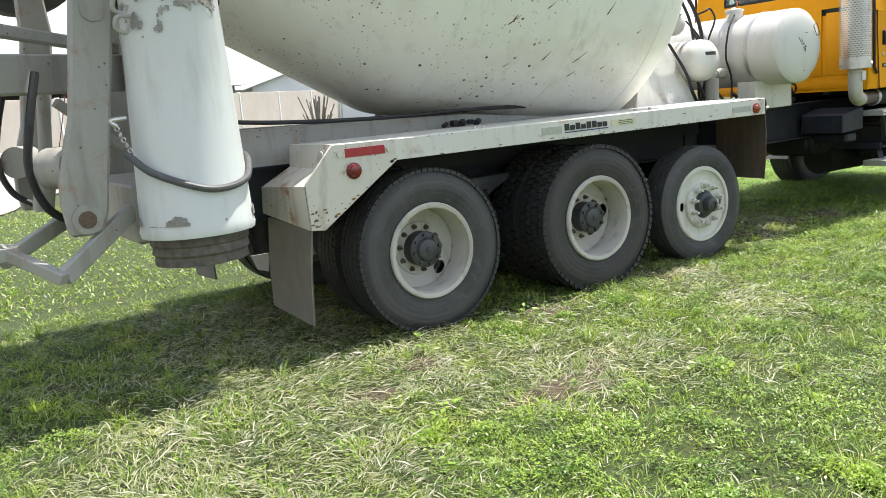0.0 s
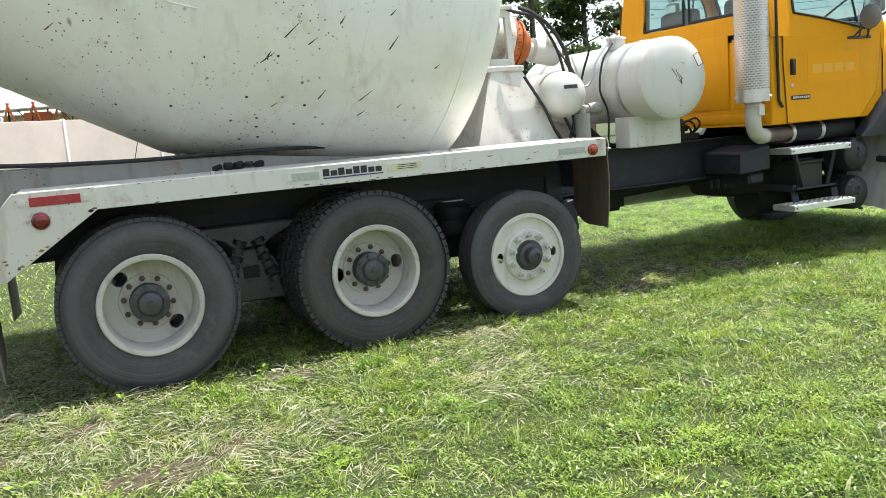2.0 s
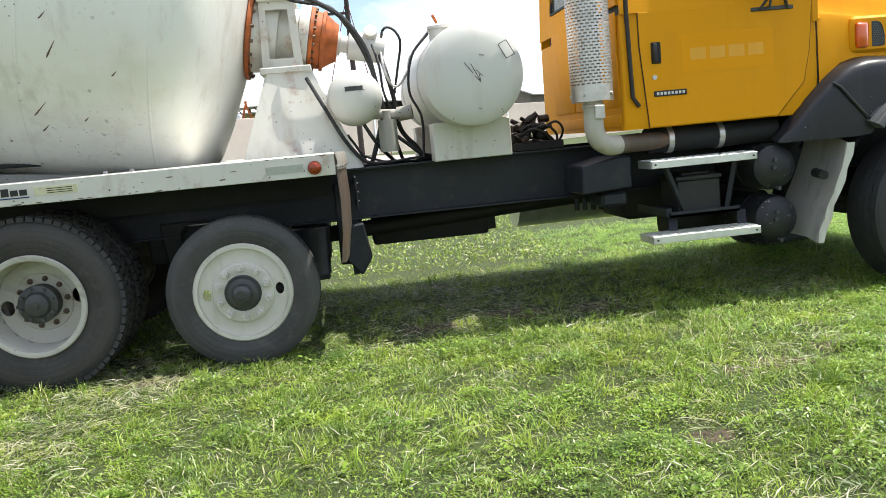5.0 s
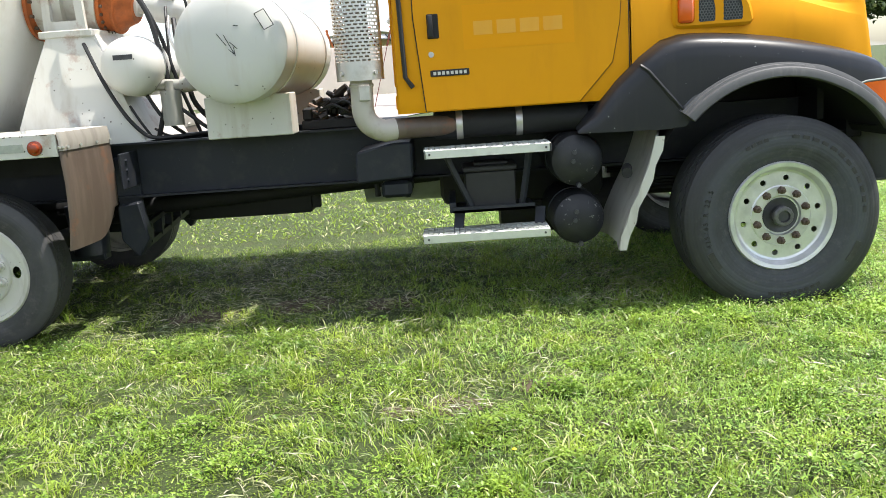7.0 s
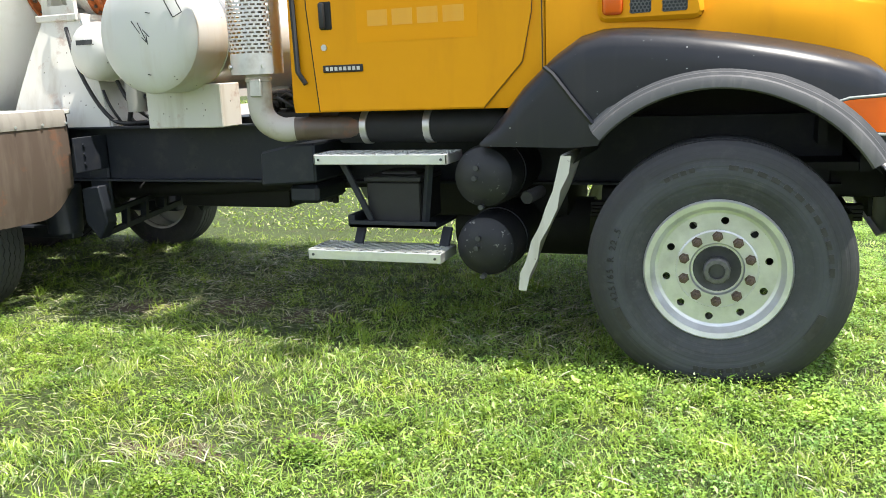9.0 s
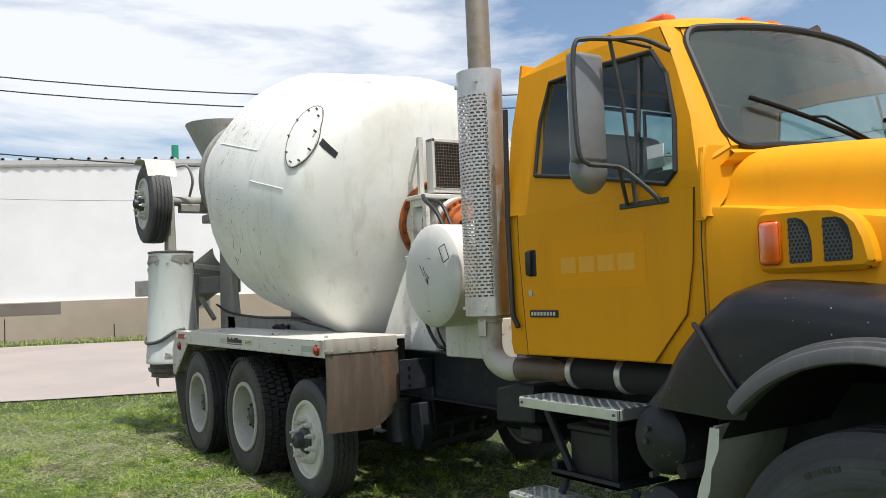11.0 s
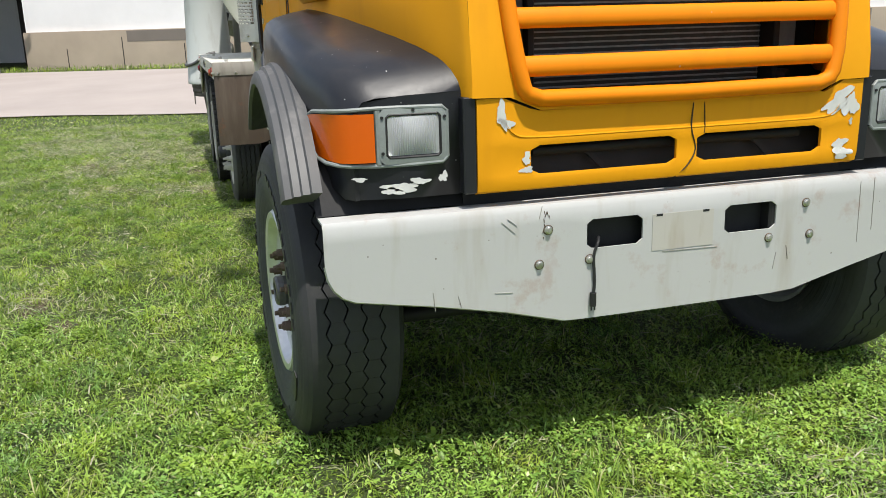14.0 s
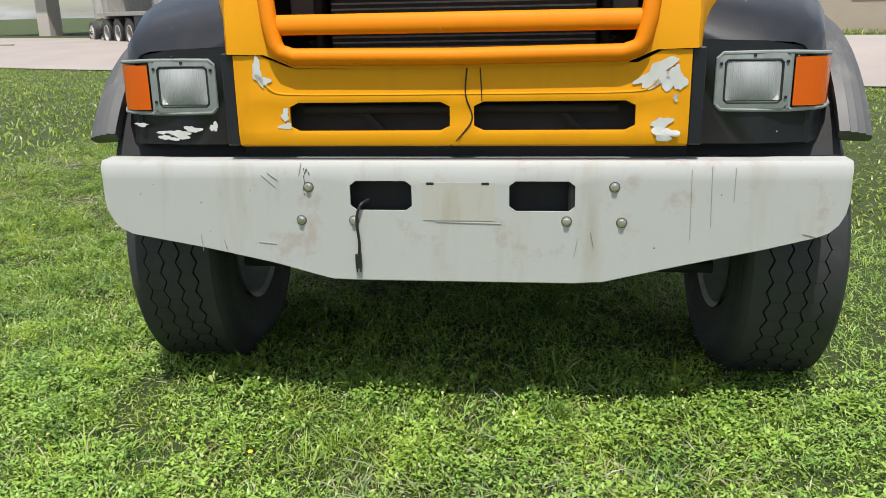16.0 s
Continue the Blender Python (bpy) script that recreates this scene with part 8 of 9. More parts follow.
# tyre lettering
def letters(text, size, mat, parent, r, a_mid, y, inward=False):
    """Raised characters set round the side wall of a wheel that faces -y."""
    step = size * 0.62 / r
    a = a_mid + step * (len(text) - 1) / 2
    for ch in text:
        if ch != " ":
            cu = bpy.data.curves.new("char", "FONT")
            cu.body, cu.size, cu.extrude, cu.align_x, cu.align_y = ch, size, 0.0022, "CENTER", "CENTER"
            tmp = new("char_tmp", cu)
            me = bpy.data.meshes.new_from_object(tmp)
            bpy.data.objects.remove(tmp)
            me.materials.clear()
            me.materials.append(mat)
            m = Matrix(((1, 0, 0, 0), (0, 0, -1, 0), (0, 1, 0, 0), (0, 0, 0, 1)))
            m = Matrix.Translation((r * math.cos(a), y, r * math.sin(a))) @ Matrix.Rotation(-(a - math.pi / 2), 4, "Y") @ m
            part("character", me, None, parent, at=m)
        a -= step


fw = [o for o in truck.children if o.name.startswith("wheel") and abs(o.location.x - 7.21) < 0.01 and o.location.y < 0][0]
fty = [o for o in fw.children if o.name.startswith("tyre")][0]
letters("425/65 R 22.5", 0.042, RUBBER, fty, 0.445, radians(178), -0.189)
for a, w, r in [(83 - 7.4 * k, 4.9, 0.446) for k in range(12)] + [(118 - 4.6 * k, 3.2, 0.445) for k in range(4)] + [(-100 + 4.5 * k, 3.0, 0.44) for k in range(9)] + [(-30, 16, 0.455), (-150, 14, 0.455)]:
    bm = bmesh.new()
    n = 3
    for rr in ((r - 0.010, r + 0.010) if w < 5 else (r - 0.017, r + 0.017),):
        loft(bm, [[(q * math.cos(radians(a - w / 2 + w * i / n)), -0.190 if q < 0.46 else -0.189, q * math.sin(radians(a - w / 2 + w * i / n))) for q in rr] for i in range(n + 1)])
    thicken(bm, 0.004)
    part("side_wall_bar", bm, LETTER, fty, "raised maker's lettering as a bar")


# ---- plants ----
rng = np.random.default_rng(7)


def value_noise(x, y, scale, seed):
    """Smooth noise in 0..1 at many places at once."""
    r = np.random.default_rng(seed).random((256, 256))
    u, v = x * scale + 1000.3, y * scale + 1000.7
    i, j = np.floor(u).astype(int), np.floor(v).astype(int)
    f, g = u - i, v - j
    f, g = f * f * (3 - 2 * f), g * g * (3 - 2 * g)
    a, b, c, d = r[i % 256, j % 256], r[(i + 1) % 256, j % 256], r[i % 256, (j + 1) % 256], r[(i + 1) % 256, (j + 1) % 256]
    return (a * (1 - f) + b * f) * (1 - g) + (c * (1 - f) + d * f) * g


def straw_share(x, y):
    """Where dry clippings lie: mostly along the track behind the rear wheels."""
    n = 0.6 * value_noise(x, y, 0.9, 3) + 0.4 * value_noise(x, y, 2.7, 4)
    rear = np.clip((2.6 - x) / 3.0, 0, 1) * np.clip(1 - np.abs(y + 2.3) / 2.2, 0, 1)
    return np.clip((n - 0.55) * 3.0 + rear * 0.85, 0, 1)


BARE_SPOTS = ((4.61, -3.25, 0.16), (5.10, -2.50, 0.14), (-0.15, -2.62, 0.34), (-0.44, -1.75, 0.2), (0.15, -2.45, 0.26), (-0.4, -2.62, 0.14), (-0.9, -2.0, 0.22), (5.77, -2.25, 0.2), (5.35, -2.45, 0.2), (3.75, -0.75, 0.42), (4.35, -0.62, 0.40), (4.95, -0.7, 0.28), (8.17, -0.78, 0.09), (2.0, -1.35, 0.25), (0.75, -1.45, 0.3), (8.4, -0.72, 0.07))


def bare_share(x, y):
    """How bare the lawn is: worn spots of earth with ragged edges."""
    b = np.zeros_like(x)
    edge = 0.55 + 0.9 * value_noise(x, y, 9.0, 31)
    for cx, cy, r in BARE_SPOTS:
        b = np.maximum(b, np.clip(1.5 - np.hypot(x - cx, y - cy) / (r * edge), 0, 1))
    return b


def ground_z(x, y):
    u = np.clip((-6.0 + 0.4 * y - x) / 1.077 / 7.0, 0, 1)
    return 0.45 * u * u * (3 - 2 * u)


def blades(name, x, y, length, width, lean, mat, label, flat=0.0, comb=0.0):
    """Curved blades of two faces each, every one an island of its own; comb lays neighbours one way."""
    n = len(x)
    a = rng.random(n) * 2 * np.pi
    if comb:
        lay = 4 * np.pi * value_noise(x, y, 2.2, 61) + 2.5 * value_noise(x, y, 9.0, 62)
        a = np.where(rng.random(n) < comb, lay + 0.7 * rng.standard_normal(n), a)
    dx, dy = np.cos(a), np.sin(a)
    sx, sy = -dy, dx
    z0 = ground_z(x, y) - 0.004 + flat * rng.random(n)
    out, up = np.sin(lean), np.cos(lean)
    base = np.stack([x, y, z0], 1)
    side = np.stack([sx, sy, np.zeros(n)], 1) * (width / 2)[:, None]
    mid = base + np.stack([dx * out * 0.42, dy * out * 0.42, up * 0.62], 1) * length[:, None]
    tip = base + np.stack([dx * out, dy * out, up * 0.88], 1) * length[:, None]
    twist = (rng.random(n) - 0.5) * 0.9
    side2 = side * 0.85 + np.stack([np.zeros(n), np.zeros(n), width * twist], 1)
    v = np.stack([base - side * 0.7, base + side * 0.7, mid + side2, mid - side2, tip], 1).reshape(-1, 3)
    k = np.arange(n)[:, None] * 5
    f = np.concatenate([k + np.array([[0, 1, 2, 3]]), k + np.array([[3, 2, 4]])], 1).ravel()
    sizes = np.tile([4, 3], n)
    ob = new(name, raw_mesh(name, v, f, sizes, mat))
    return tagged(ob, label, "grass", kind="stuff")


def scatter(n, x0, x1, y0, y1):
    return x0 + (x1 - x0) * rng.random(n), y0 + (y1 - y0) * rng.random(n)


x, y = scatter(720000, -5.2, 11.5, -5.0, 1.7)
soft = np.clip(np.minimum(np.minimum(x + 5.2, 11.5 - x), np.minimum(y + 5.0, 1.7 - y)) / 0.9, 0, 1)
keep = rng.random(len(x)) < soft * np.clip(0.08 + 0.30 * value_noise(x, y, 1.4, 9) + 1.15 * (value_noise(x, y, 8.0, 10) - 0.22), 0.14, 1) * (1 - 0.55 * straw_share(x, y)) * (1 - 0.65 * bare_share(x, y)) * np.where((y > -0.7) & (x < 7.4), np.where(x > 6.0, 0.45, 0.8), 1.0)
x, y = x[keep], y[keep]
tall = 0.45 + 0.9 * value_noise(x, y, 1.1, 11) ** 1.5 + 0.7 * value_noise(x, y, 6.0, 12) ** 2
blades("lawn", x, y, (0.028 + 0.042 * rng.random(len(x)) ** 1.5) * tall, 0.0024 + 0.0038 * rng.random(len(x)), 0.55 + 0.85 * rng.random(len(x)), BLADE, "bright green uneven mown grass with clover in the sun", comb=0.55)
# taller tufts of broad blades
cx, cy = scatter(1500, -4.8, 11.0, -4.9, 1.2)
per = 22
x = np.repeat(cx, per) + 0.022 * rng.standard_normal(len(cx) * per)
y = np.repeat(cy, per) + 0.022 * rng.standard_normal(len(cx) * per)
big = np.repeat(0.5 + 0.8 * rng.random(len(cx)), per)
blades("grass_tufts", x, y, (0.06 + 0.07 * rng.random(len(x))) * big, (0.003 + 0.0035 * rng.random(len(x))) * (0.5 + 0.5 * big), 0.35 + 0.95 * rng.random(len(x)), TUFT, "taller tufts of broad-bladed grass")
x, y = scatter(330000, -5.2, 11.0, -5.0, 1.0)
keep = rng.random(len(x)) < 0.07 + 0.95 * straw_share(x, y) ** 1.3 + 0.35 * bare_share(x, y)
x, y = x[keep], y[keep]
blades("grass_clippings", x, y, 0.03 + 0.08 * rng.random(len(x)) ** 1.5, 0.0026 + 0.0036 * rng.random(len(x)), 1.2 + 0.28 * rng.random(len(x)), STRAW, "pale dry grass clippings lying on the lawn", flat=0.035, comb=0.75)
x, y = scatter(85000, -8, 14, 1.7, 12)
keep = (x > -6.1 + 0.4 * y) & ((x < 5.5) | (y > 4.4))
x, y = x[keep], y[keep]
blades("far_lawn", x, y, 0.03 + 0.045 * rng.random(len(x)), 0.008 + 0.008 * rng.random(len(x)), 0.7 + 0.7 * rng.random(len(x)), BLADE, "rough grass beyond the truck")
x, y = scatter(230000, -24.5, -2.0, -20, 16)
keep = (x > -6.2 + 0.4 * y) & ((x < -5.1) | (y > 1.6))
x, y = x[keep], y[keep]
blades("verge_lawn", x, y, 0.035 + 0.05 * rng.random(len(x)), 0.008 + 0.008 * rng.random(len(x)), 0.6 + 0.7 * rng.random(len(x)), BLADE, "mown grass running to the road")
x, y = scatter(200000, 5.0, 11.0, -3.5, 4.0)
soft = np.clip(np.minimum(np.minimum(x - 5.0, 11.0 - x), np.minimum(y + 3.5, 4.0 - y)) / 0.9, 0, 1)
keep = rng.random(len(x)) < soft * np.clip(0.12 + 1.3 * (value_noise(x, y, 8.0, 41) - 0.15), 0.05, 1)
x, y = x[keep], y[keep]
blades("front_lawn", x, y, (0.03 + 0.05 * rng.random(len(x)) ** 1.5) * (0.6 + 0.8 * value_noise(x, y, 5.0, 42)), 0.0024 + 0.0038 * rng.random(len(x)), 0.55 + 0.8 * rng.random(len(x)), FRONTB, "thick bright grass in front of the truck")
x, y = scatter(60000, -5.1, 16.0, -15.0, 1.7)
keep = (y < -4.2) | (x > 10.9)
x, y = x[keep], y[keep]
blades("side_lawn", x, y, 0.06 + 0.06 * rng.random(len(x)), 0.010 + 0.010 * rng.random(len(x)), 0.4 + 0.9 * rng.random(len(x)), BLADE, "bright mown grass beside the truck")
x, y = scatter(60000, -30, 0, -16, 30)
u = (-6.0 + 0.4 * y - x) / 1.077
keep = (u > 11.0) & (u < 13.6)
x, y = x[keep], y[keep]
blades("wall_weeds", x, y, 0.10 + 0.16 * rng.random(len(x)), 0.014 + 0.014 * rng.random(len(x)), 0.2 + 0.8 * rng.random(len(x)), BLADE, "strip of weeds between road and wall")


def small_leaves(name, x, y, z, size, mat, label, category):
    """Tiny folded diamond leaves, for clover and fine weeds."""
    n = len(x)
    a, t = rng.random(n) * 2 * np.pi, (rng.random(n) - 0.25) * 1.0
    d = np.stack([np.cos(a) * np.cos(t), np.sin(a) * np.cos(t), np.sin(t)], 1) * size[:, None]
    s = np.stack([-np.sin(a), np.cos(a), (rng.random(n) - 0.5) * 0.8], 1) * (size * (0.15 + 0.14 * rng.random(n)))[:, None]
    c = np.stack([x, y, z], 1)
    v = np.stack([c, c + d * 0.55 + s, c + d, c + d * 0.55 - s], 1).reshape(-1, 3)
    f = (np.arange(n)[:, None] * 4 + np.array([[0, 1, 2, 3]])).ravel()
    return tagged(new(name, raw_mesh(name, v, f, np.full(n, 4), mat)), label, category, kind="stuff")


def leaflets(name, x, y, z, size, mat, label, category, tilt=0.7, kind="stuff"):
    """Small pointed oval leaves of six corners with a fold along the middle."""
    n = len(x)
    a = rng.random(n) * 2 * np.pi
    t = (rng.random(n) - 0.25) * tilt
    d = np.stack([np.cos(a) * np.cos(t), np.sin(a) * np.cos(t), np.sin(t)], 1)
    s = np.stack([-np.sin(a), np.cos(a), np.zeros(n)], 1)
    c = np.stack([x, y, z], 1)
    L, W = size[:, None], size[:, None] * (0.28 + 0.16 * rng.random(n))[:, None]
    fold = np.array([0, 0, 1.0]) * W * 0.35
    v = np.stack([c, c + d * L * 0.35 + s * W + fold, c + d * L * 0.75 + s * W * 0.8 + fold, c + d * L, c + d * L * 0.75 - s * W * 0.8 + fold, c + d * L * 0.35 - s * W + fold], 1).reshape(-1, 3)
    k = np.arange(n)[:, None] * 6
    f = np.concatenate([k + np.array([[0, 1, 2, 3]]), k + np.array([[0, 3, 4, 5]])], 1).ravel()
    return tagged(new(name, raw_mesh(name, v, f, np.full(2 * n, 4), mat)), label, category, kind=kind)


x, y = scatter(560000, -5.0, 10.6, -5.0, 3.2)
keep = ((y < 1.2) | (x > 6.5)) & (rng.random(len(x)) < np.clip(value_noise(x, y, 1.6, 21) * 1.6 + value_noise(x, y, 6.0, 22) * 0.9 - 0.95 + 0.25 * np.clip((x - 3) / 4, 0, 1), 0.03, 1) * (1 - 0.8 * straw_share(x, y)) * (1 - bare_share(x, y)))
x, y = x[keep], y[keep]
small_leaves("clover", x, y, 0.006 + 0.05 * rng.random(len(x)) * (0.35 + 1.1 * value_noise(x, y, 6.0, 22)), 0.006 + 0.010 * rng.random(len(x)) ** 1.3, WEED, "clover and small weeds among the grass", "weeds")
cx, cy = scatter(200, -4.5, 11.0, -4.8, 0.6)
near = np.array([[6.75, -1.45], [6.95, -1.5], [7.2, -1.52], [7.4, -1.5], [7.62, -1.42], [7.7, -0.9], [7.75, -0.75], [7.85, 0.6], [7.95, 0.9], [7.6, -1.5], [7.1, -1.6], [7.9, 0.2], [7.8, -0.2], [3.0, -1.45], [0.6, -1.45]])
cx, cy = np.concatenate([cx, np.repeat(near[:, 0], 4) + 0.07 * rng.standard_normal(60)]), np.concatenate([cy, np.repeat(near[:, 1], 4) + 0.07 * rng.standard_normal(60)])
per = 10
x = np.repeat(cx, per) + 0.018 * rng.standard_normal(len(cx) * per)
y = np.repeat(cy, per) + 0.018 * rng.standard_normal(len(cx) * per)
leaflets("broadleaf_weeds", x, y, 0.012 + 0.045 * rng.random(len(x)) ** 1.5, 0.014 + 0.026 * rng.random(len(x)) ** 1.6, WEED, "rosettes of broad-leaved weeds in the lawn", "weeds", 1.1)
x, y = scatter(115000, 5.5, 10.6, -3.4, 3.4)
keep = rng.random(len(x)) < np.clip(value_noise(x, y, 2.6, 51) * 1.5 + value_noise(x, y, 9.0, 52) - 0.75, 0.05, 1) * np.clip((x - 5.5) / 1.2, 0, 1)
x, y = x[keep], y[keep]
leaflets("front_clover", x, y, 0.015 + 0.055 * rng.random(len(x)), 0.006 + 0.009 * rng.random(len(x)), FRONTW, "dense low clover in front of the truck", "weeds", 1.0)
# creeping weeds: small leaves heaped into low cushions with gaps between them
x, y = scatter(420000, -3.6, 10.4, -4.7, -1.25)
heap = 0.6 * value_noise(x, y, 7.0, 81) + 0.4 * value_noise(x, y, 15.0, 82)
keep = rng.random(len(x)) < np.clip((heap - 0.36) * 3.2, 0, 1) * np.clip(value_noise(x, y, 1.2, 83) * 1.7 - 0.25, 0.1, 1) * (1 - 0.75 * straw_share(x, y)) * (1 - bare_share(x, y))
x, y, heap = x[keep], y[keep], heap[keep]
small_leaves("creeping_weeds", x, y, 0.004 + 0.085 * np.clip(heap - 0.3, 0, 1) * (0.55 + 0.6 * rng.random(len(x))), 0.011 + 0.014 * rng.random(len(x)) ** 1.4, WEED, "cushions of small-leaved creeping weeds in the lawn", "weeds")
x, y = scatter(150000, 7.2, 10.4, -2.8, 2.8)
heap = 0.6 * value_noise(x, y, 6.0, 84) + 0.4 * value_noise(x, y, 14.0, 85)
keep = rng.random(len(x)) < np.clip((heap - 0.3) * 2.6, 0, 1) * np.clip((x - 7.2) / 0.6, 0, 1)
x, y, heap = x[keep], y[keep], heap[keep]
small_leaves("front_creeping_weeds", x, y, 0.012 + 0.10 * np.clip(heap - 0.25, 0, 1) * (0.55 + 0.6 * rng.random(len(x))), 0.011 + 0.015 * rng.random(len(x)) ** 1.4, FRONTW, "bright cushions of small-leaved weeds before the bumper", "weeds")
# low mounds of feathery weed: leaves laid over small domes
mx, my = scatter(260, -4.0, 10.4, -4.6, 2.6)
keep = ((my < -1.3) | (mx > 7.6)) & (straw_share(mx, my) < 0.6)
mx, my = mx[keep], my[keep]
per = 380
mr = np.repeat(0.06 + 0.12 * rng.random(len(mx)), per)
a, q = rng.random(len(mr)) * 2 * np.pi, np.sqrt(rng.random(len(mr)))
x, y = np.repeat(mx, per) + mr * q * np.cos(a), np.repeat(my, per) + mr * q * np.sin(a) * 0.8
mr2 = mr * (0.6 + 0.8 * value_noise(x, y, 16.0, 71))
z = 0.010 + 0.40 * mr2 * (1 - q * q) * (0.4 + 0.9 * rng.random(len(mr)))
leaflets("feathery_weeds", x, y, z, 0.006 + 0.012 * rng.random(len(x)), WEED, "low mounds of feathery bright green weeds", "weeds", 1.1)
bm = bmesh.new()
rnd = random.Random(12)
for cx0, cy0, r in BARE_SPOTS:
    ring = []
    for i in range(20):
        a = 2 * math.pi * i / 20
        q = r * rnd.uniform(0.5, 1.0)
        ring.append(bm.verts.new((cx0 + q * math.cos(a), cy0 + q * math.sin(a) * 0.8, -0.014)))
    c = bm.verts.new((cx0, cy0, 0.010))
    mids = [bm.verts.new((cx0 + (v.co.x - cx0) * 0.6, cy0 + (v.co.y - cy0) * 0.6, 0.006 + rnd.uniform(-0.004, 0.004))) for v in ring]
    for i in range(20):
        j = (i + 1) % 20
        bm.faces.new((ring[i], ring[j], mids[j], mids[i]))
        bm.faces.new((mids[i], mids[j], c))
tagged(part("bare_earth", bm, EARTH), "worn brown spots of bare earth in the lawn", "ground", kind="stuff")
# dandelions
for k, (fx, fy) in enumerate(((5.55, -3.05), (8.55, 0.42), (8.60, 0.46), (8.30, -0.62))):
    d = thing("dandelion", "small yellow dandelion in the lawn", "flower", "dandelions", at=pose(fx, fy, 0))
    part("flower_head", B(lathe, [(0.057, 0.0), (0.055, 0.004), (0.058, 0.009), (0.061, 0.006), (0.063, 0.0)], (0, 0, 0), (0, 0, 1), 12), PETAL, d)
    part("stem", B(tube, [(0, 0, -0.005), (0.004, 0, 0.03), (0, 0, 0.056)], 0.002, 5), WEED, d)


def tree(at, height, spread, seed, label):
    """Tapered trunk, limbs and a crown of many small leaves in clumps."""
    rnd = random.Random(seed)
    root = thing("tree", label, "tree", "trees behind the wall", at=pose(*at))
    bm = bmesh.new()
    tube(bm, bend([(0, 0, -0.2), (0.1, 0.05, height * 0.25), (-0.1, 0.1, height * 0.55), (0.05, 0, height * 0.92)], 5), 0.16, 8)
    for v in bm.verts:
        f = max(0.12, 1 - v.co.z / height)
        v.co.x, v.co.y = v.co.x * (0.5 + f), v.co.y * (0.5 + f)
    tips = []
    for i in range(26):
        z = height * rnd.uniform(0.18, 0.9)
        a = rnd.uniform(0, 2 * math.pi)
        L = spread * (1.05 - 0.75 * (z / height)) * rnd.uniform(0.65, 1.05)
        end = (math.cos(a) * L, math.sin(a) * L, z + L * rnd.uniform(-0.05, 0.45))
        tube(bm, bend([(0, 0, z - 0.2), (end[0] * 0.5, end[1] * 0.5, z + 0.12 * L), end], 4), 0.035, 5)
        tips += [(Vector(end) * f + Vector((0, 0, z)) * (1 - f), 0.5 + 0.5 * rnd.random()) for f in (0.45, 0.7, 0.9, 1.05)]
    part("trunk", bm, BARK, root)
    P = []
    for c, r in tips:
        m = 150
        q = rng.standard_normal((m, 3)) * np.array([0.34, 0.34, 0.20]) * r * spread * 0.32
        P.append(q + np.array([*c]) * np.array([1, 1, 1]))
    P = np.concatenate(P)
    ob = leaflets("crown", P[:, 0], P[:, 1], P[:, 2], 0.16 + 0.14 * rng.random(len(P)), CROWN, "dark green uneven crown", "", 2.0, "")
    ob.parent = root


for at, h, s, seed in (((23.5, 33.0, 0), 11.0, 3.6, 1), ((28.5, 35.5, 0), 12.5, 4.0, 2), ((20.0, 36.5, 0), 9.0, 3.0, 3)):
    tree(at, h, s, seed, "tall dark green tree behind the yard wall")
# shrub with bare stalks beside the yard wall
bm = bmesh.new()
rnd = random.Random(5)
for i in range(46):
    a, L = rnd.uniform(0, 2 * math.pi), rnd.uniform(0.9, 1.75)
    q = rnd.uniform(0.1, 0.45)
    tube(bm, [(0, 0, 0), (math.cos(a) * q * 0.35, math.sin(a) * q * 0.35, L * 0.6), (math.cos(a) * q, math.sin(a) * q, L)], 0.016, 5)
sh = part("shrub", bm, WOOD, None, at=pose(5.5, 12.5, 0))
tagged(sh, "grey leafless shrub on the grass beyond the truck", "shrub")


# ---- surroundings ----
# precast yard wall: panels between posts
def along(p, q, f):
    return Vector(p).lerp(Vector(q), f)
WA, WB = Vector((-17.0, 31.7, 0)), Vector((46.0, 88.4, 0))
wdir = (WB - WA).normalized()
ang = math.degrees(math.atan2(wdir.y, wdir.x))
wall = tagged(new("yard_wall"), "pale precast concrete yard wall with white posts", "wall", kind="structure")
L = (WB - WA).length
npan = 11
pm = mesh_of("panel", B(box, 0.06, L / npan - 0.06, -0.06, 0.06, 0.0, 3.4, 0.02), WALLC)
postm = mesh_of("post", B(box, -0.10, 0.10, -0.12, 0.12, 0.0, 3.46, 0.02), SIDING)
for i in range(npan + 1):
    p = WA + wdir * (L * i / npan)
    if i < npan:
        part("panel", pm, None, wall, at=pose(p.x, p.y, 0, 0, 0, ang))
    part("post", postm, None, wall, at=pose(p.x, p.y, 0, 0, 0, ang))


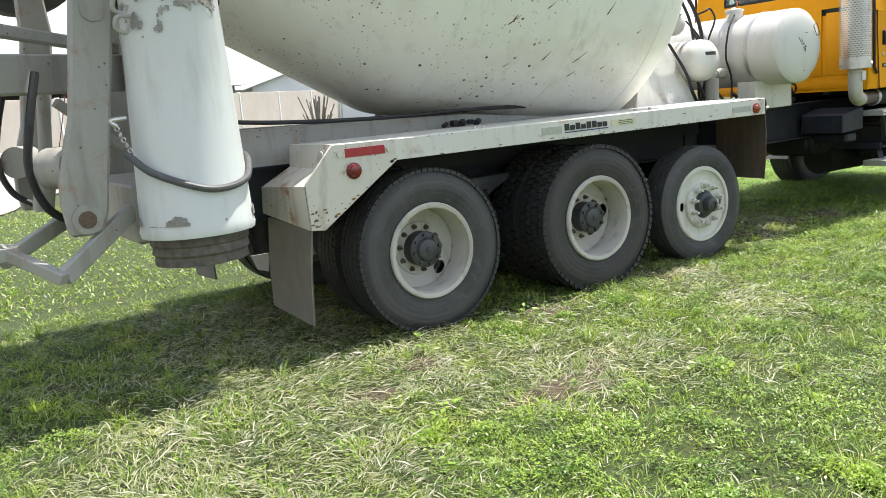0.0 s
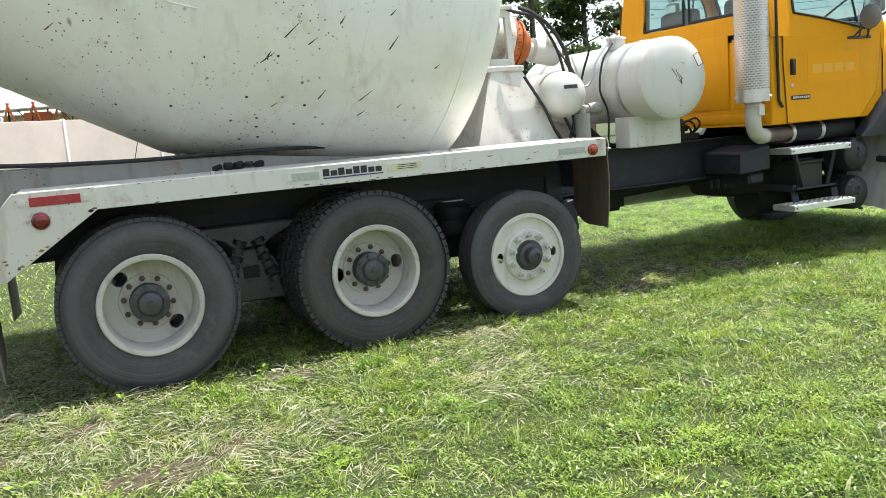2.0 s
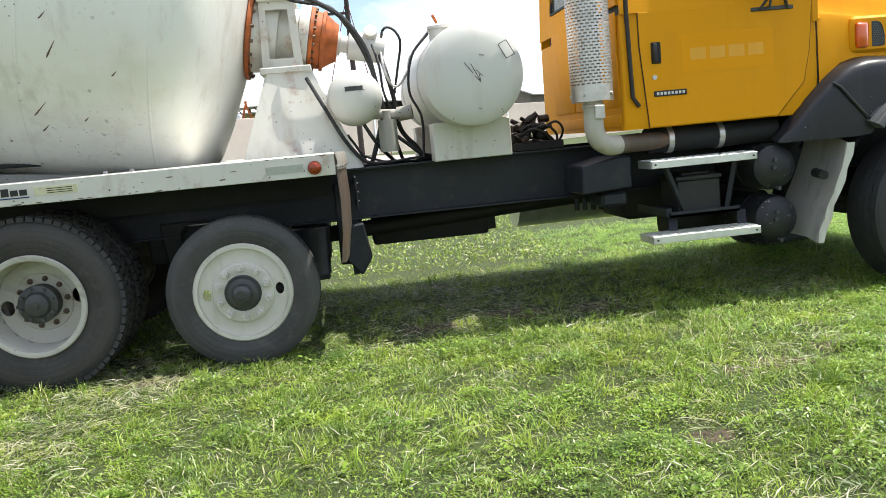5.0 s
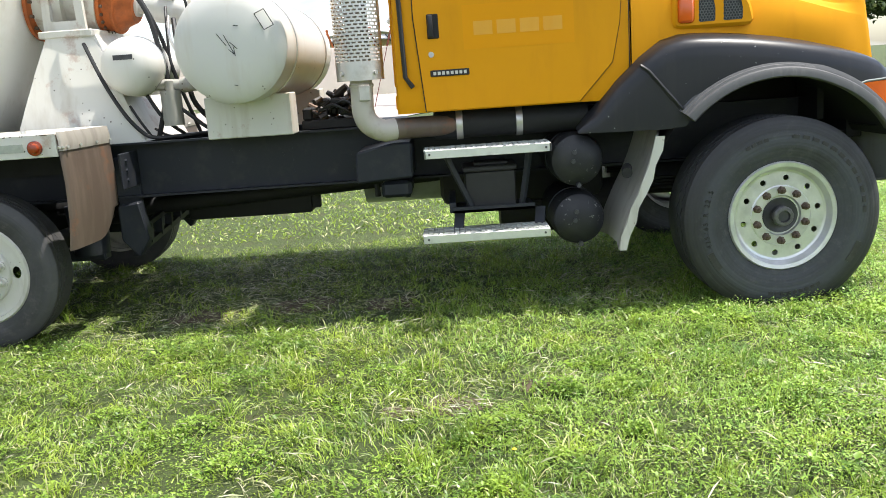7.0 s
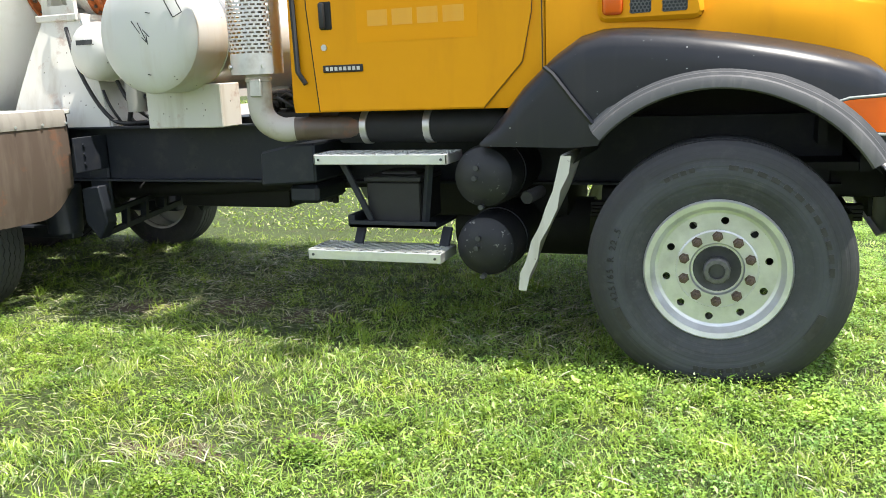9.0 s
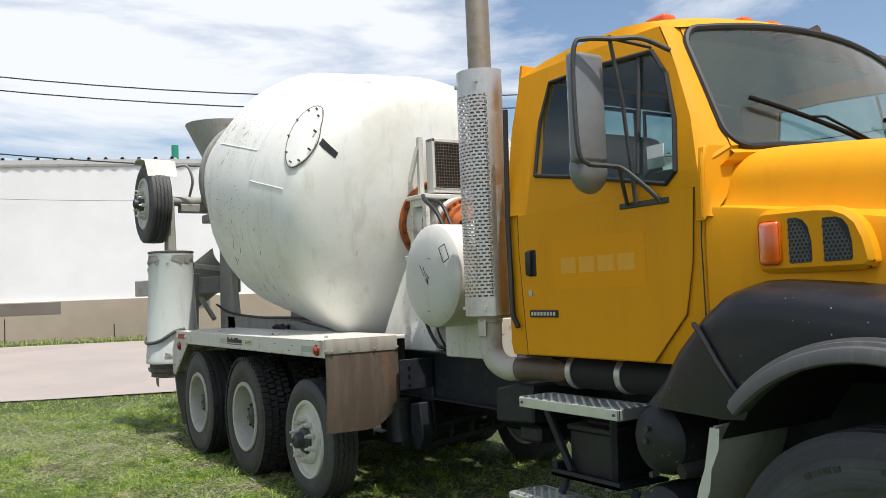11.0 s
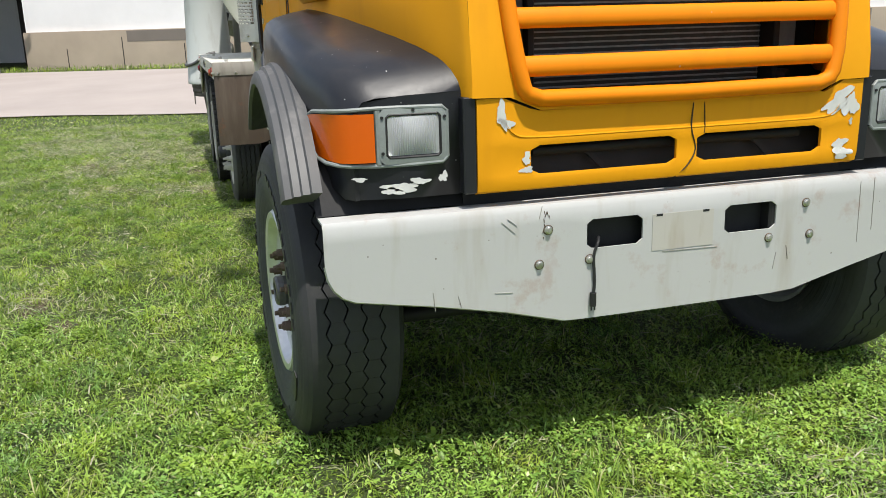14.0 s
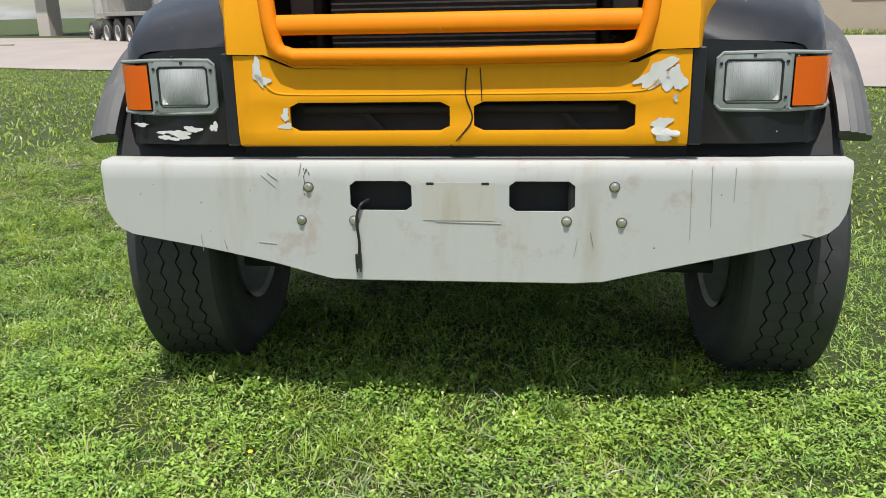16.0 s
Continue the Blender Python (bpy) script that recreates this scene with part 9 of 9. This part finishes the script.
def gable_shed(name, label, x, y, rot, length, depth, eave, ridge, wall_mat, roof_mat, open_front=False):
    """A long shed: local x along the front, the gable ends at its two sides."""
    h = thing(name, label, "building", at=pose(x, y, 0, 0, 0, rot))
    bm = bmesh.new()
    for xx in (0, length):
        prism(bm, [(0, 0), (depth, 0), (depth, eave), (depth / 2, ridge), (0, eave)], "x", xx, xx + 0.25)
    box(bm, 0.25, length, depth - 0.25, depth, 0, eave)
    if not open_front:
        box(bm, 0.25, length, 0, 0.25, 0, eave)
    part("wall", bm, wall_mat, h)
    bm = bmesh.new()
    for a, b in ((-0.7, depth / 2), (depth + 0.7, depth / 2)):
        za = eave - 0.7 * (ridge - eave) / (depth / 2)
        loft(bm, [[(-0.5, a, za), (length + 0.5, a, za)], [(-0.5, b, ridge + 0.02), (length + 0.5, b, ridge + 0.02)]])
    thicken(bm, 0.12)
    roof = part("roof", bm, roof_mat, h)
    if open_front:
        n = int(length / 3.2)
        for i in range(1, n):
            xx = length * i / n
            pst = part("post", B(box, xx - 0.12, xx + 0.12, 0.1, 0.35, 0, eave), SHADE, h)
            bm = bmesh.new()
            bar(bm, (xx, 0.2, eave - 1.0), (xx + 0.9, 0.2, eave - 0.1), 0.12, 0.12)
            bar(bm, (xx, 0.2, eave - 1.0), (xx - 0.9, 0.2, eave - 0.1), 0.12, 0.12)
            part("brace", bm, SHADE, pst)
        # near-black sheet across the middle stands in for the shed's shaded inside
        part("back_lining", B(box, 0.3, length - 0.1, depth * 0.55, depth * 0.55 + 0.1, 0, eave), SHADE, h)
    return h


gable_shed("storage_shed", "white-roofed storage shed with an open timber front", 3.6, 61.0, 42, 19.3, 5.2, 5.0, 6.45, TAN, SIDING, True)
gable_shed("timber_shed", "weathered timber shed with a pale roof behind the wall", 23.6, 80.0, 42, 6.5, 5.7, 4.8, 5.8, WOOD, ROOFM)
gable_shed("white_shed", "white gabled shed beyond the yard wall", 44.5, 82.0, 66, 20, 14, 4.4, 6.4, SIDING, ROOFM)
gable_shed("low_shed", "low white shed behind the yard wall", 27.0, 89.0, 0, 6.5, 6, 4.4, 4.9, SIDING, ROOFM)
gable_shed("tan_shed", "tan shed with a grey roof behind the yard wall", -9.0, 63.0, 0, 10, 9, 4.7, 5.6, TAN, ROOFM)
hop = tagged(part("rusty_hopper", B(box, -2.0, -0.3, 55.5, 56.5, 0, 4.35, 0.05), RUST), "rust-red steel frame behind the yard wall", "machine")
for i in range(4):
    part("brace", B(bar, (-3.4 + 1.5 * i, 55.0, 3.0), (-2.8 + 1.5 * i, 55.2, 5.0), 0.12, 0.12), RUST, hop)
    part("brace", B(bar, (-2.3 + 1.5 * i, 55.2, 3.0), (-2.9 + 1.5 * i, 55.0, 5.0), 0.12, 0.12), RUST, hop)
for px0, w0 in ((-6.8, 1.9), (-4.6, 1.4)):
    tagged(part("white_container", B(box, px0, px0 + w0, 54.0, 56.0, 0.0, 4.1, 0.05), SIDING), "white container behind the yard wall", "container", "white containers")

dome = thing("white_tank", "white domed tank behind the yard wall", "tank", at=pose(15.4, 66.5, 0))
part("shell", B(lathe, [(0, 1.75), (3.0, 1.75), (3.4, 1.68), (3.75, 1.45), (4.0, 1.1), (4.16, 0.65), (4.24, 0.2), (4.25, 0.0)], (0, 0, 0), (0, 0, 1), 32), SIDING, dome)
tent = thing("canopy", "white ridged canopy on thin dark posts behind the wall", "canopy", at=pose(0.0, 55.0, 0, 0, 0, -18))
bm = bmesh.new()
loft(bm, [[(1.05, -0.1, 4.66), (-7.0, -0.1, 4.66)], [(0.0, 1.6, 6.05), (-7.0, 1.6, 6.05)], [(1.05, 3.3, 4.66), (-7.0, 3.3, 4.66)]])
bm.faces.new([bm.verts.new(q) for q in ((1.05, -0.1, 4.66), (1.05, 3.3, 4.66), (0.0, 1.6, 6.05))])
thicken(bm, 0.06)
part("roof", bm, SIDING, tent)
for px0 in (0.95, -1.6, -4.2, -6.8):
    for py0 in (0.0, 3.2):
        leg = part("post", B(box, px0 - 0.05, px0 + 0.05, py0 - 0.05, py0 + 0.05, 0, 4.66), SHADE, tent)
        part("brace", B(bar, (px0, py0, 3.5), (px0 - 0.9, py0, 4.6), 0.06, 0.06), SHADE, leg)

# warehouse beyond the road
w_at = pose(-23.1, -6.5, 0.40, 0, 0, math.degrees(math.atan2(1.0, 0.4)))
wh = thing("warehouse", "long white corrugated warehouse on a stained concrete base", "building", at=w_at)
WL = 32.0
bm = bmesh.new()
nrib = 156
pts = []
for i in range(nrib + 1):
    xx = WL * i / nrib
    pts.append((xx, 0.0 if i % 2 else 0.035))
loft(bm, [[(xx, yy, 1.35), (xx, yy, 5.75)] for xx, yy in pts])
loft(bm, [[(0, 0, 1.35), (0, 0, 5.75)], [(0, 24, 1.35), (0, 24, 5.75)]])
part("wall", bm, SIDING, wh, "white corrugated siding")
bm = bmesh.new()
box(bm, -0.05, WL, -0.12, 0.5, -0.3, 1.35)
box(bm, -0.05, 0.45, 0.5, 24, -0.3, 1.35)
base = part("foundation", bm, BASEC, wh, "stained concrete foundation wall")
rnd = random.Random(9)
for i in range(13):
    xx = 1.5 + 2.35 * i + rnd.uniform(-0.5, 0.5)
    hh = rnd.uniform(0.5, 1.2)
    part("crack", B(box, xx, xx + 0.03, -0.125, -0.119, -0.1, hh), DARK, base)
for i in range(4):
    xx = 3 + 7.5 * i + rnd.uniform(-2, 2)
    part("damp_patch", B(box, xx, xx + rnd.uniform(1.5, 4.5), -0.126, -0.1215, 0.95, 1.32), concrete_material("damp_concrete", (0.20, 0.175, 0.15), 0.9, (0.13, 0.11, 0.09)) if i == 0 else bpy.data.materials["damp_concrete"], base)
bm = bmesh.new()
prism(bm, [(-0.004, 5.70), (-0.004, 5.88), (12, 7.4), (24.4, 5.9), (24.4, 5.7), (12, 7.1)], "x", -0.4, WL)
roof = part("roof", bm, ROOFM, wh)
bm = bmesh.new()
for i in range(62):
    xx = WL * i / 62
    lathe(bm, [(0, 0.07), (0.9, 0.07)], (xx, 0.03, 5.90), (0, 1, 0.125), 6)
tagged(part("roof_ribs", bm, ROOFM, roof), kind="stuff")
part("gutter", B(box, -0.4, WL, -0.03, -0.006, 5.66, 5.74, 0.004), GREYP, wh)
part("sagging_cable", B(tube, bend([(0, -1.7, 4.95), (5, -1.7, 4.5), (12, -1.7, 4.3), (22, -1.7, 4.5), (31, -1.7, 4.95)], 6), 0.006, 5), CABLE, wh)
# railing that steps down along the roof behind
bm = bmesh.new()
for i in range(15):
    y = -9.0 + 0.56 * i
    bar(bm, (-30, y, 6.9), (-30, y, 8.95 - 0.44 * (y + 4.75)), 0.05, 0.05)
for dz in (0.0, -0.45, -0.9, -1.35):
    bar(bm, (-30, -9.0, 10.82 + dz), (-30, -1.16, 7.37 + dz), 0.045, 0.045)
part("roof_railing", bm, GREYP, wh, "thin metal railing on the roof", at=w_at.inverted())
part("roof_vent", B(cyl, (-30, -4.95, 6.9), (-30, -4.95, 9.1), 0.22, None, 16), SIDING, wh, "white round roof vent", at=w_at.inverted())
bm = bmesh.new()
cyl(bm, (9.5, 12, 7.8), (9.5, 12, 8.5), 0.16)
part("roof_pipe", bm, SIGNG, wh)

# open bay beside the warehouse, in the same line
bay = thing("loading_shed", "open loading shed with concrete columns and a dark inside", "building", at=w_at)
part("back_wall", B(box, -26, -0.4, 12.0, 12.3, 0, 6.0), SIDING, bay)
# near-black roof, side wall and partition put the bay's shade into their colour
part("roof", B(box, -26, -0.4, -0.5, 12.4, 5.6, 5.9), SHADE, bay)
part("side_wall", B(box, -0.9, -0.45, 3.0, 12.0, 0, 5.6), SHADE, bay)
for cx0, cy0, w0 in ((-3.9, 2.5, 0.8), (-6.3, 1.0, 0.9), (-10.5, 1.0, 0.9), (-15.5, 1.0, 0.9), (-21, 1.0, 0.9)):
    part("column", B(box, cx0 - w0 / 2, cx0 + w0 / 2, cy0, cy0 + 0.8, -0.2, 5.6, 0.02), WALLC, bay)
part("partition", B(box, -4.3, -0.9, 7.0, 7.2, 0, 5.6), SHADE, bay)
for k, (bx, by, bz, m) in enumerate(((-1.6, 5.6, 0.7, HUBC), (-2.3, 5.9, 1.0, SIDING), (-3.0, 6.2, 1.3, SHADE), (-1.2, 6.3, 1.5, WOOD), (-2.1, 6.4, 1.8, GREYP))):
    c = part("crate", B(box, -0.45, 0.45, -0.35, 0.35, 0, bz, 0.02), m, None, at=w_at @ pose(bx, by, 0.0))
    tagged(c, "stacked crate inside the loading shed", "crate", "crates in the shed")
g = thing("playhouse", "small brown timber playhouse with a dark roof", "shed", at=w_at @ pose(-5.15, -0.6, 0.0))
part("body", B(box, -0.9, 0.15, 0, 1.4, 0.12, 2.0, 0.01), BROWN, g)
part("floor", B(box, -1.0, 1.1, -0.1, 1.5, 0.0, 0.12), BROWN, g)
bm = bmesh.new()
prism(bm, [(-1.2, 2.0), (1.3, 2.0), (1.25, 2.1), (0.0, 2.75), (-1.15, 2.1)], "y", -0.3, 1.7)
part("roof", bm, SHADE, g)
for xx in (0.95,):
    for yy in (0.0, 1.35):
        part("post", B(box, xx, xx + 0.09, yy, yy + 0.09, 0.1, 2.0), BROWN, g)
bm = bmesh.new()
for i in range(7):
    box(bm, 0.2 + 0.11 * i, 0.24 + 0.11 * i, 0.0, 0.04, 0.1, 0.75)
box(bm, 0.15, 1.0, 0.0, 0.05, 0.72, 0.78)
part("railing", bm, BROWN, g)
part("door", B(box, -0.55, -0.1, -0.012, 0.0, 0.15, 1.6), BROWN, g)
# poles, sign, cables
def pole(name, label, x, y, h, r, lean=0.0, mat=WOOD):
    z0 = rise(x, y)
    p = thing(name, label, "pole", at=pose(x, y, z0))
    bm = bmesh.new()
    lathe(bm, [(-0.3, r), (h * 0.5, r * 0.88), (h, r * 0.72), (h, 0)], (0, 0, 0), (lean, 0, 1), 12)
    part("shaft", bm, mat, p)
    return p
pa = pole("utility_pole", "weathered grey wooden utility pole by the road", -20.2, -7.15, 8.9, 0.17, 0.02)
part("cross_arm", B(box, -0.08, 0.08, -1.0, 1.0, 8.1, 8.22), WOOD, pa)
pb = pole("utility_pole", "weathered wooden utility pole beyond the truck", -6.9, 25.0, 9.2, 0.15)
part("cross_arm", B(box, -0.08, 0.08, -1.0, 1.0, 8.4, 8.52), WOOD, pb)
pc = pole("utility_pole", "dark utility pole with a short side arm", 4.3, 31.0, 9.5, 0.13, 0, SHADE)
part("side_arm", B(box, -1.15, 0.1, -0.05, 0.05, 6.75, 6.85), SHADE, pc)
yp = pole("marker_pole", "thin yellow pole beside the loading shed", -22.6, -8.9, 4.5, 0.045, 0, PETAL)
sp = pole("street_sign", "green street sign on a thin white post", -20.3, -7.9, 3.2, 0.04, 0, SIDING)
part("blade", B(box, -0.02, 0.02, -0.4, 0.4, 2.95, 3.2, 0.005), SIGNG, sp)
part("writing_bar", B(box, 0.021, 0.024, -0.28, 0.28, 3.03, 3.12), SIDING, sp)
for k, (dz0, dz1, sag) in enumerate(((8.9, 9.0, 1.35), (8.5, 8.5, 1.3), (6.7, 6.6, 1.3))):
    a, b = Vector((-20.0, -7.1, dz0)), Vector((-6.9, 25.0, dz1))
    pts = [a.lerp(b, f / 20) - Vector((0, 0, sag * 4 * (f / 20) * (1 - f / 20))) for f in range(21)]
    c = part("power_line", B(tube, pts, 0.020, 5), CABLE)
    tagged(c, "black overhead power line sagging between poles", "cable", "power lines")
    a2 = Vector((-33.3, -39.0, dz0))
    pts = [a2.lerp(a, f / 12) - Vector((0, 0, sag * 4 * (f / 12) * (1 - f / 12))) for f in range(13)]
    tagged(part("power_line", B(tube, pts, 0.020, 5), CABLE), "black overhead power line sagging between poles", "cable", "power lines")
for k in range(3):
    a, b = Vector((4.3, 31.0, 8.9 - 0.5 * k)), Vector((60, 40, 9.4 - 0.5 * k))
    pts = [a.lerp(b, f / 16) - Vector((0, 0, 1.4 * 4 * (f / 16) * (1 - f / 16))) for f in range(17)]
    tagged(part("power_line", B(tube, pts, 0.016, 5), CABLE), "thin overhead power line", "cable", "power lines")
for q in ((2.2, 30.0), (5.6, 29.0)):
    tagged(part("guy_wire", B(tube, [(q[0], q[1], 0.0), (4.3, 31.0, 7.5)], 0.018, 5), RED), "thin red guy wire of the pole", "cable", "guy wires")


# second mixer truck, standing on the road
def far_truck(at):
    t = thing("parked_mixer_truck", "yellow mixer truck with a grey drum standing on the road", "truck", at=at)
    part("frame", B(box, -6.9, 4.6, -0.45, 0.45, 0.75, 1.05, 0.02), CHASSIS, t)
    for x, kind in ((-5.85, "trail"), (-4.45, "drive"), (-3.05, "drive"), (-1.65, "lift"), (3.75, "front")):
        for sy in (-1, 1):
            wheel(kind, t, x, sy * (1.08 if kind != "front" else 1.05), 0.5, 0 if sy < 0 else 180, 15, "dusty truck wheel", detailed=(sy < 0))
    for sy in (-1, 1):
        wheel("lift", t, -8.4, sy * 0.95, 0.48, 0 if sy < 0 else 180, 15, "lowered booster wheel", detailed=(sy < 0))
        part("booster_arm", B(bar, (-8.4, sy * 0.7, 0.55), (-6.9, sy * 0.7, 1.6), 0.14, 0.2, 0.02), GREYP, t)
        part("fender_panel", B(box, -2.4, -0.75, sy * 1.16, sy * 1.2, 0.55, 1.1, 0.01), CHASSIS, t)
    bm = bmesh.new()
    prism(bm, [(0.15, 1.0), (2.55, 1.0), (2.75, 1.55), (2.7, 2.05), (2.35, 2.75), (1.95, 2.88), (0.2, 2.88)], "y", -1.02, 1.02, 0.06)
    c = part("cab", bm, YELLOW, t)
    for sy in (-1, 1):
        w = part("side_window", B(prism, [(1.0, 2.02), (2.35, 1.98), (2.1, 2.6), (1.0, 2.65)], "y", sy * 1.015, sy * 1.03), MESHM, c)
        part("exhaust_pipe", B(cyl, (-0.12, sy * 0.95, 1.0), (-0.12, sy * 0.95, 3.4), 0.10), STEEL, t)
        part("exhaust_elbow", B(tube, bend([(-0.12, sy * 0.95, 1.05), (-0.05, sy * 0.97, 0.85), (0.25, sy * 1.0, 0.75)], 6), 0.12, 12), CHROME, t)
        bm = bmesh.new()
        loft(bm, [[(3.75 + r * math.cos(radians(a)), sy * y, 0.50 + r * math.sin(radians(a))) for y, r in ((0.80, 0.80), (1.16, 0.78), (1.23, 0.70), (1.23, 0.62))] for a in range(5, 186, 10)])
        thicken(bm, 0.02)
        f = part("fender", bm, BLACKP, t)
        part("headlamp", B(box, 4.36, 4.50, sy * 0.78, sy * 1.10, 1.08, 1.34, 0.05, 2), ALLOY, f)
        part("lamp_lens", B(box, 4.495, 4.51, sy * 0.82, sy * 1.06, 1.12, 1.24, 0.006), CLEAR, f)
        part("step", B(box, 0.9, 2.6, sy * 0.85, sy * 1.14, 0.40, 0.48, 0.01), STEP, t)
        part("step", B(box, 0.9, 2.6, sy * 0.85, sy * 1.08, 0.86, 0.94, 0.01), STEP, t)
        part("tool_locker", B(box, 1.1, 2.6, sy * 0.6, sy * 1.0, 0.48, 0.86, 0.02), CHASSIS, t)
        v = part("vent", B(prism, [(2.85, 1.70), (3.30, 1.62), (3.34, 1.78), (2.92, 1.90)], "y", sy * 0.96, sy * 1.02, 0.01), MESHM, t)
        part("vent_bar", B(bar, (2.90, sy * 1.025, 1.78), (3.30, sy * 1.025, 1.70), 0.01, 0.03), HUBC, v)
        part("door_mark", B(box, 0.75, 1.5, sy * 1.021, sy * 1.03, 1.62, 1.82), SIDING, c, "white lettering as a bar")
        part("door_mark", B(box, 1.62, 1.98, sy * 1.021, sy * 1.03, 1.22, 1.62, 0.004), INK, c)
        part("door_gap", B(box, 0.85, 0.87, sy * 1.021, sy * 1.026, 1.0, 2.6), DARK, c)
        part("mirror", B(box, 2.15, 2.22, sy * 1.2, sy * 1.4, 2.0, 2.5, 0.02), CHROME, c)
    part("windscreen", B(loft, [[(2.74, -0.92, 2.06), (2.80, 0, 2.06), (2.74, 0.92, 2.06)], [(2.42, -0.82, 2.72), (2.47, 0, 2.72), (2.42, 0.82, 2.72)]]), MESHM, c)
    bm = bmesh.new()
    rows = []
    for x, hw, zt, zb in ((2.6, 1.0, 2.08, 1.1), (3.3, 0.95, 2.04, 1.2), (4.0, 0.88, 1.96, 1.2), (4.45, 0.82, 1.86, 1.0), (4.58, 0.72, 1.74, 0.95)):
        rows.append([(x, -hw, zb), (x, -hw, zt - 0.26), (x, -hw * 0.88, zt - 0.06), (x, 0, zt), (x, hw * 0.88, zt - 0.06), (x, hw, zt - 0.26), (x, hw, zb)])
    R = loft(bm, rows)
    bm.faces.new(R[-1])
    h = part("hood", bm, YELLOW, t, angle=30)
    for sy in (-1, 1):
        for i, ch in enumerate("121"):
            cu = bpy.data.curves.new("char", "FONT")
            cu.body, cu.size, cu.extrude = ch, 0.27, 0.004
            tmp = new("char_tmp", cu)
            me = bpy.data.meshes.new_from_object(tmp)
            bpy.data.objects.remove(tmp)
            me.materials.clear()
            me.materials.append(INK)
            x = 3.72 + 0.15 * i if sy < 0 else 4.05 - 0.15 * i
            part("fleet_digit", me, None, h, at=pose(x, sy * (0.975 - 0.10 * (x - 3.3)), 1.52, 90, 0, (6 if sy < 0 else 174)))
    gr = part("grille", B(box, 4.56, 4.63, -0.60, 0.60, 0.92, 1.72, 0.03), CHROME, t)
    part("grille_field", B(box, 4.63, 4.634, -0.56, 0.56, 0.95, 1.68), MESHM, gr)
    for i in range(15):
        y = -0.53 + 0.0757 * i
        part("grille_slat", B(box, 4.632, 4.66, y - 0.02, y + 0.02, 0.95, 1.68, 0.004), CHROME, gr)
    b = part("bumper", B(box, 4.62, 4.82, -1.2, 1.2, 0.45, 0.82, 0.03), WHITE, t)
    for y in (-0.3, 0.3):
        part("tow_hole", B(box, 4.82, 4.824, y - 0.14, y + 0.14, 0.60, 0.70), INK, b)
    bm = bmesh.new()
    lathe(bm, [(0, 0), (0.02, 0.75), (0.25, 1.10), (1.2, 1.18), (2.6, 1.24), (5.9, 0.6), (5.9, 0)], (-0.55, 0, 2.35), (-0.98, 0, 0.20), 48)
    part("drum", bm, GREYP, t, "grey drum")
    part("platform", B(box, -6.8, -0.4, -1.22, 1.22, 1.12, 1.26, 0.01), GREYP, t)
    part("water_tank", B(cyl, (-0.45, -1.0, 1.62), (-0.45, 0.9, 1.62), 0.32, None, 24), GREYP, t)
    part("rear_frame", B(box, -7.4, -6.6, -0.9, 0.9, 0.9, 2.6, 0.05), GREYP, t)
    part("chute", B(cyl, (-7.3, -0.9, 1.0), (-7.6, -0.9, 2.6), 0.28, 0.24), GREYP, t)
    return t


far_truck(pose(-17.37, -11.43, 0.26, 0, 0, 43.6))
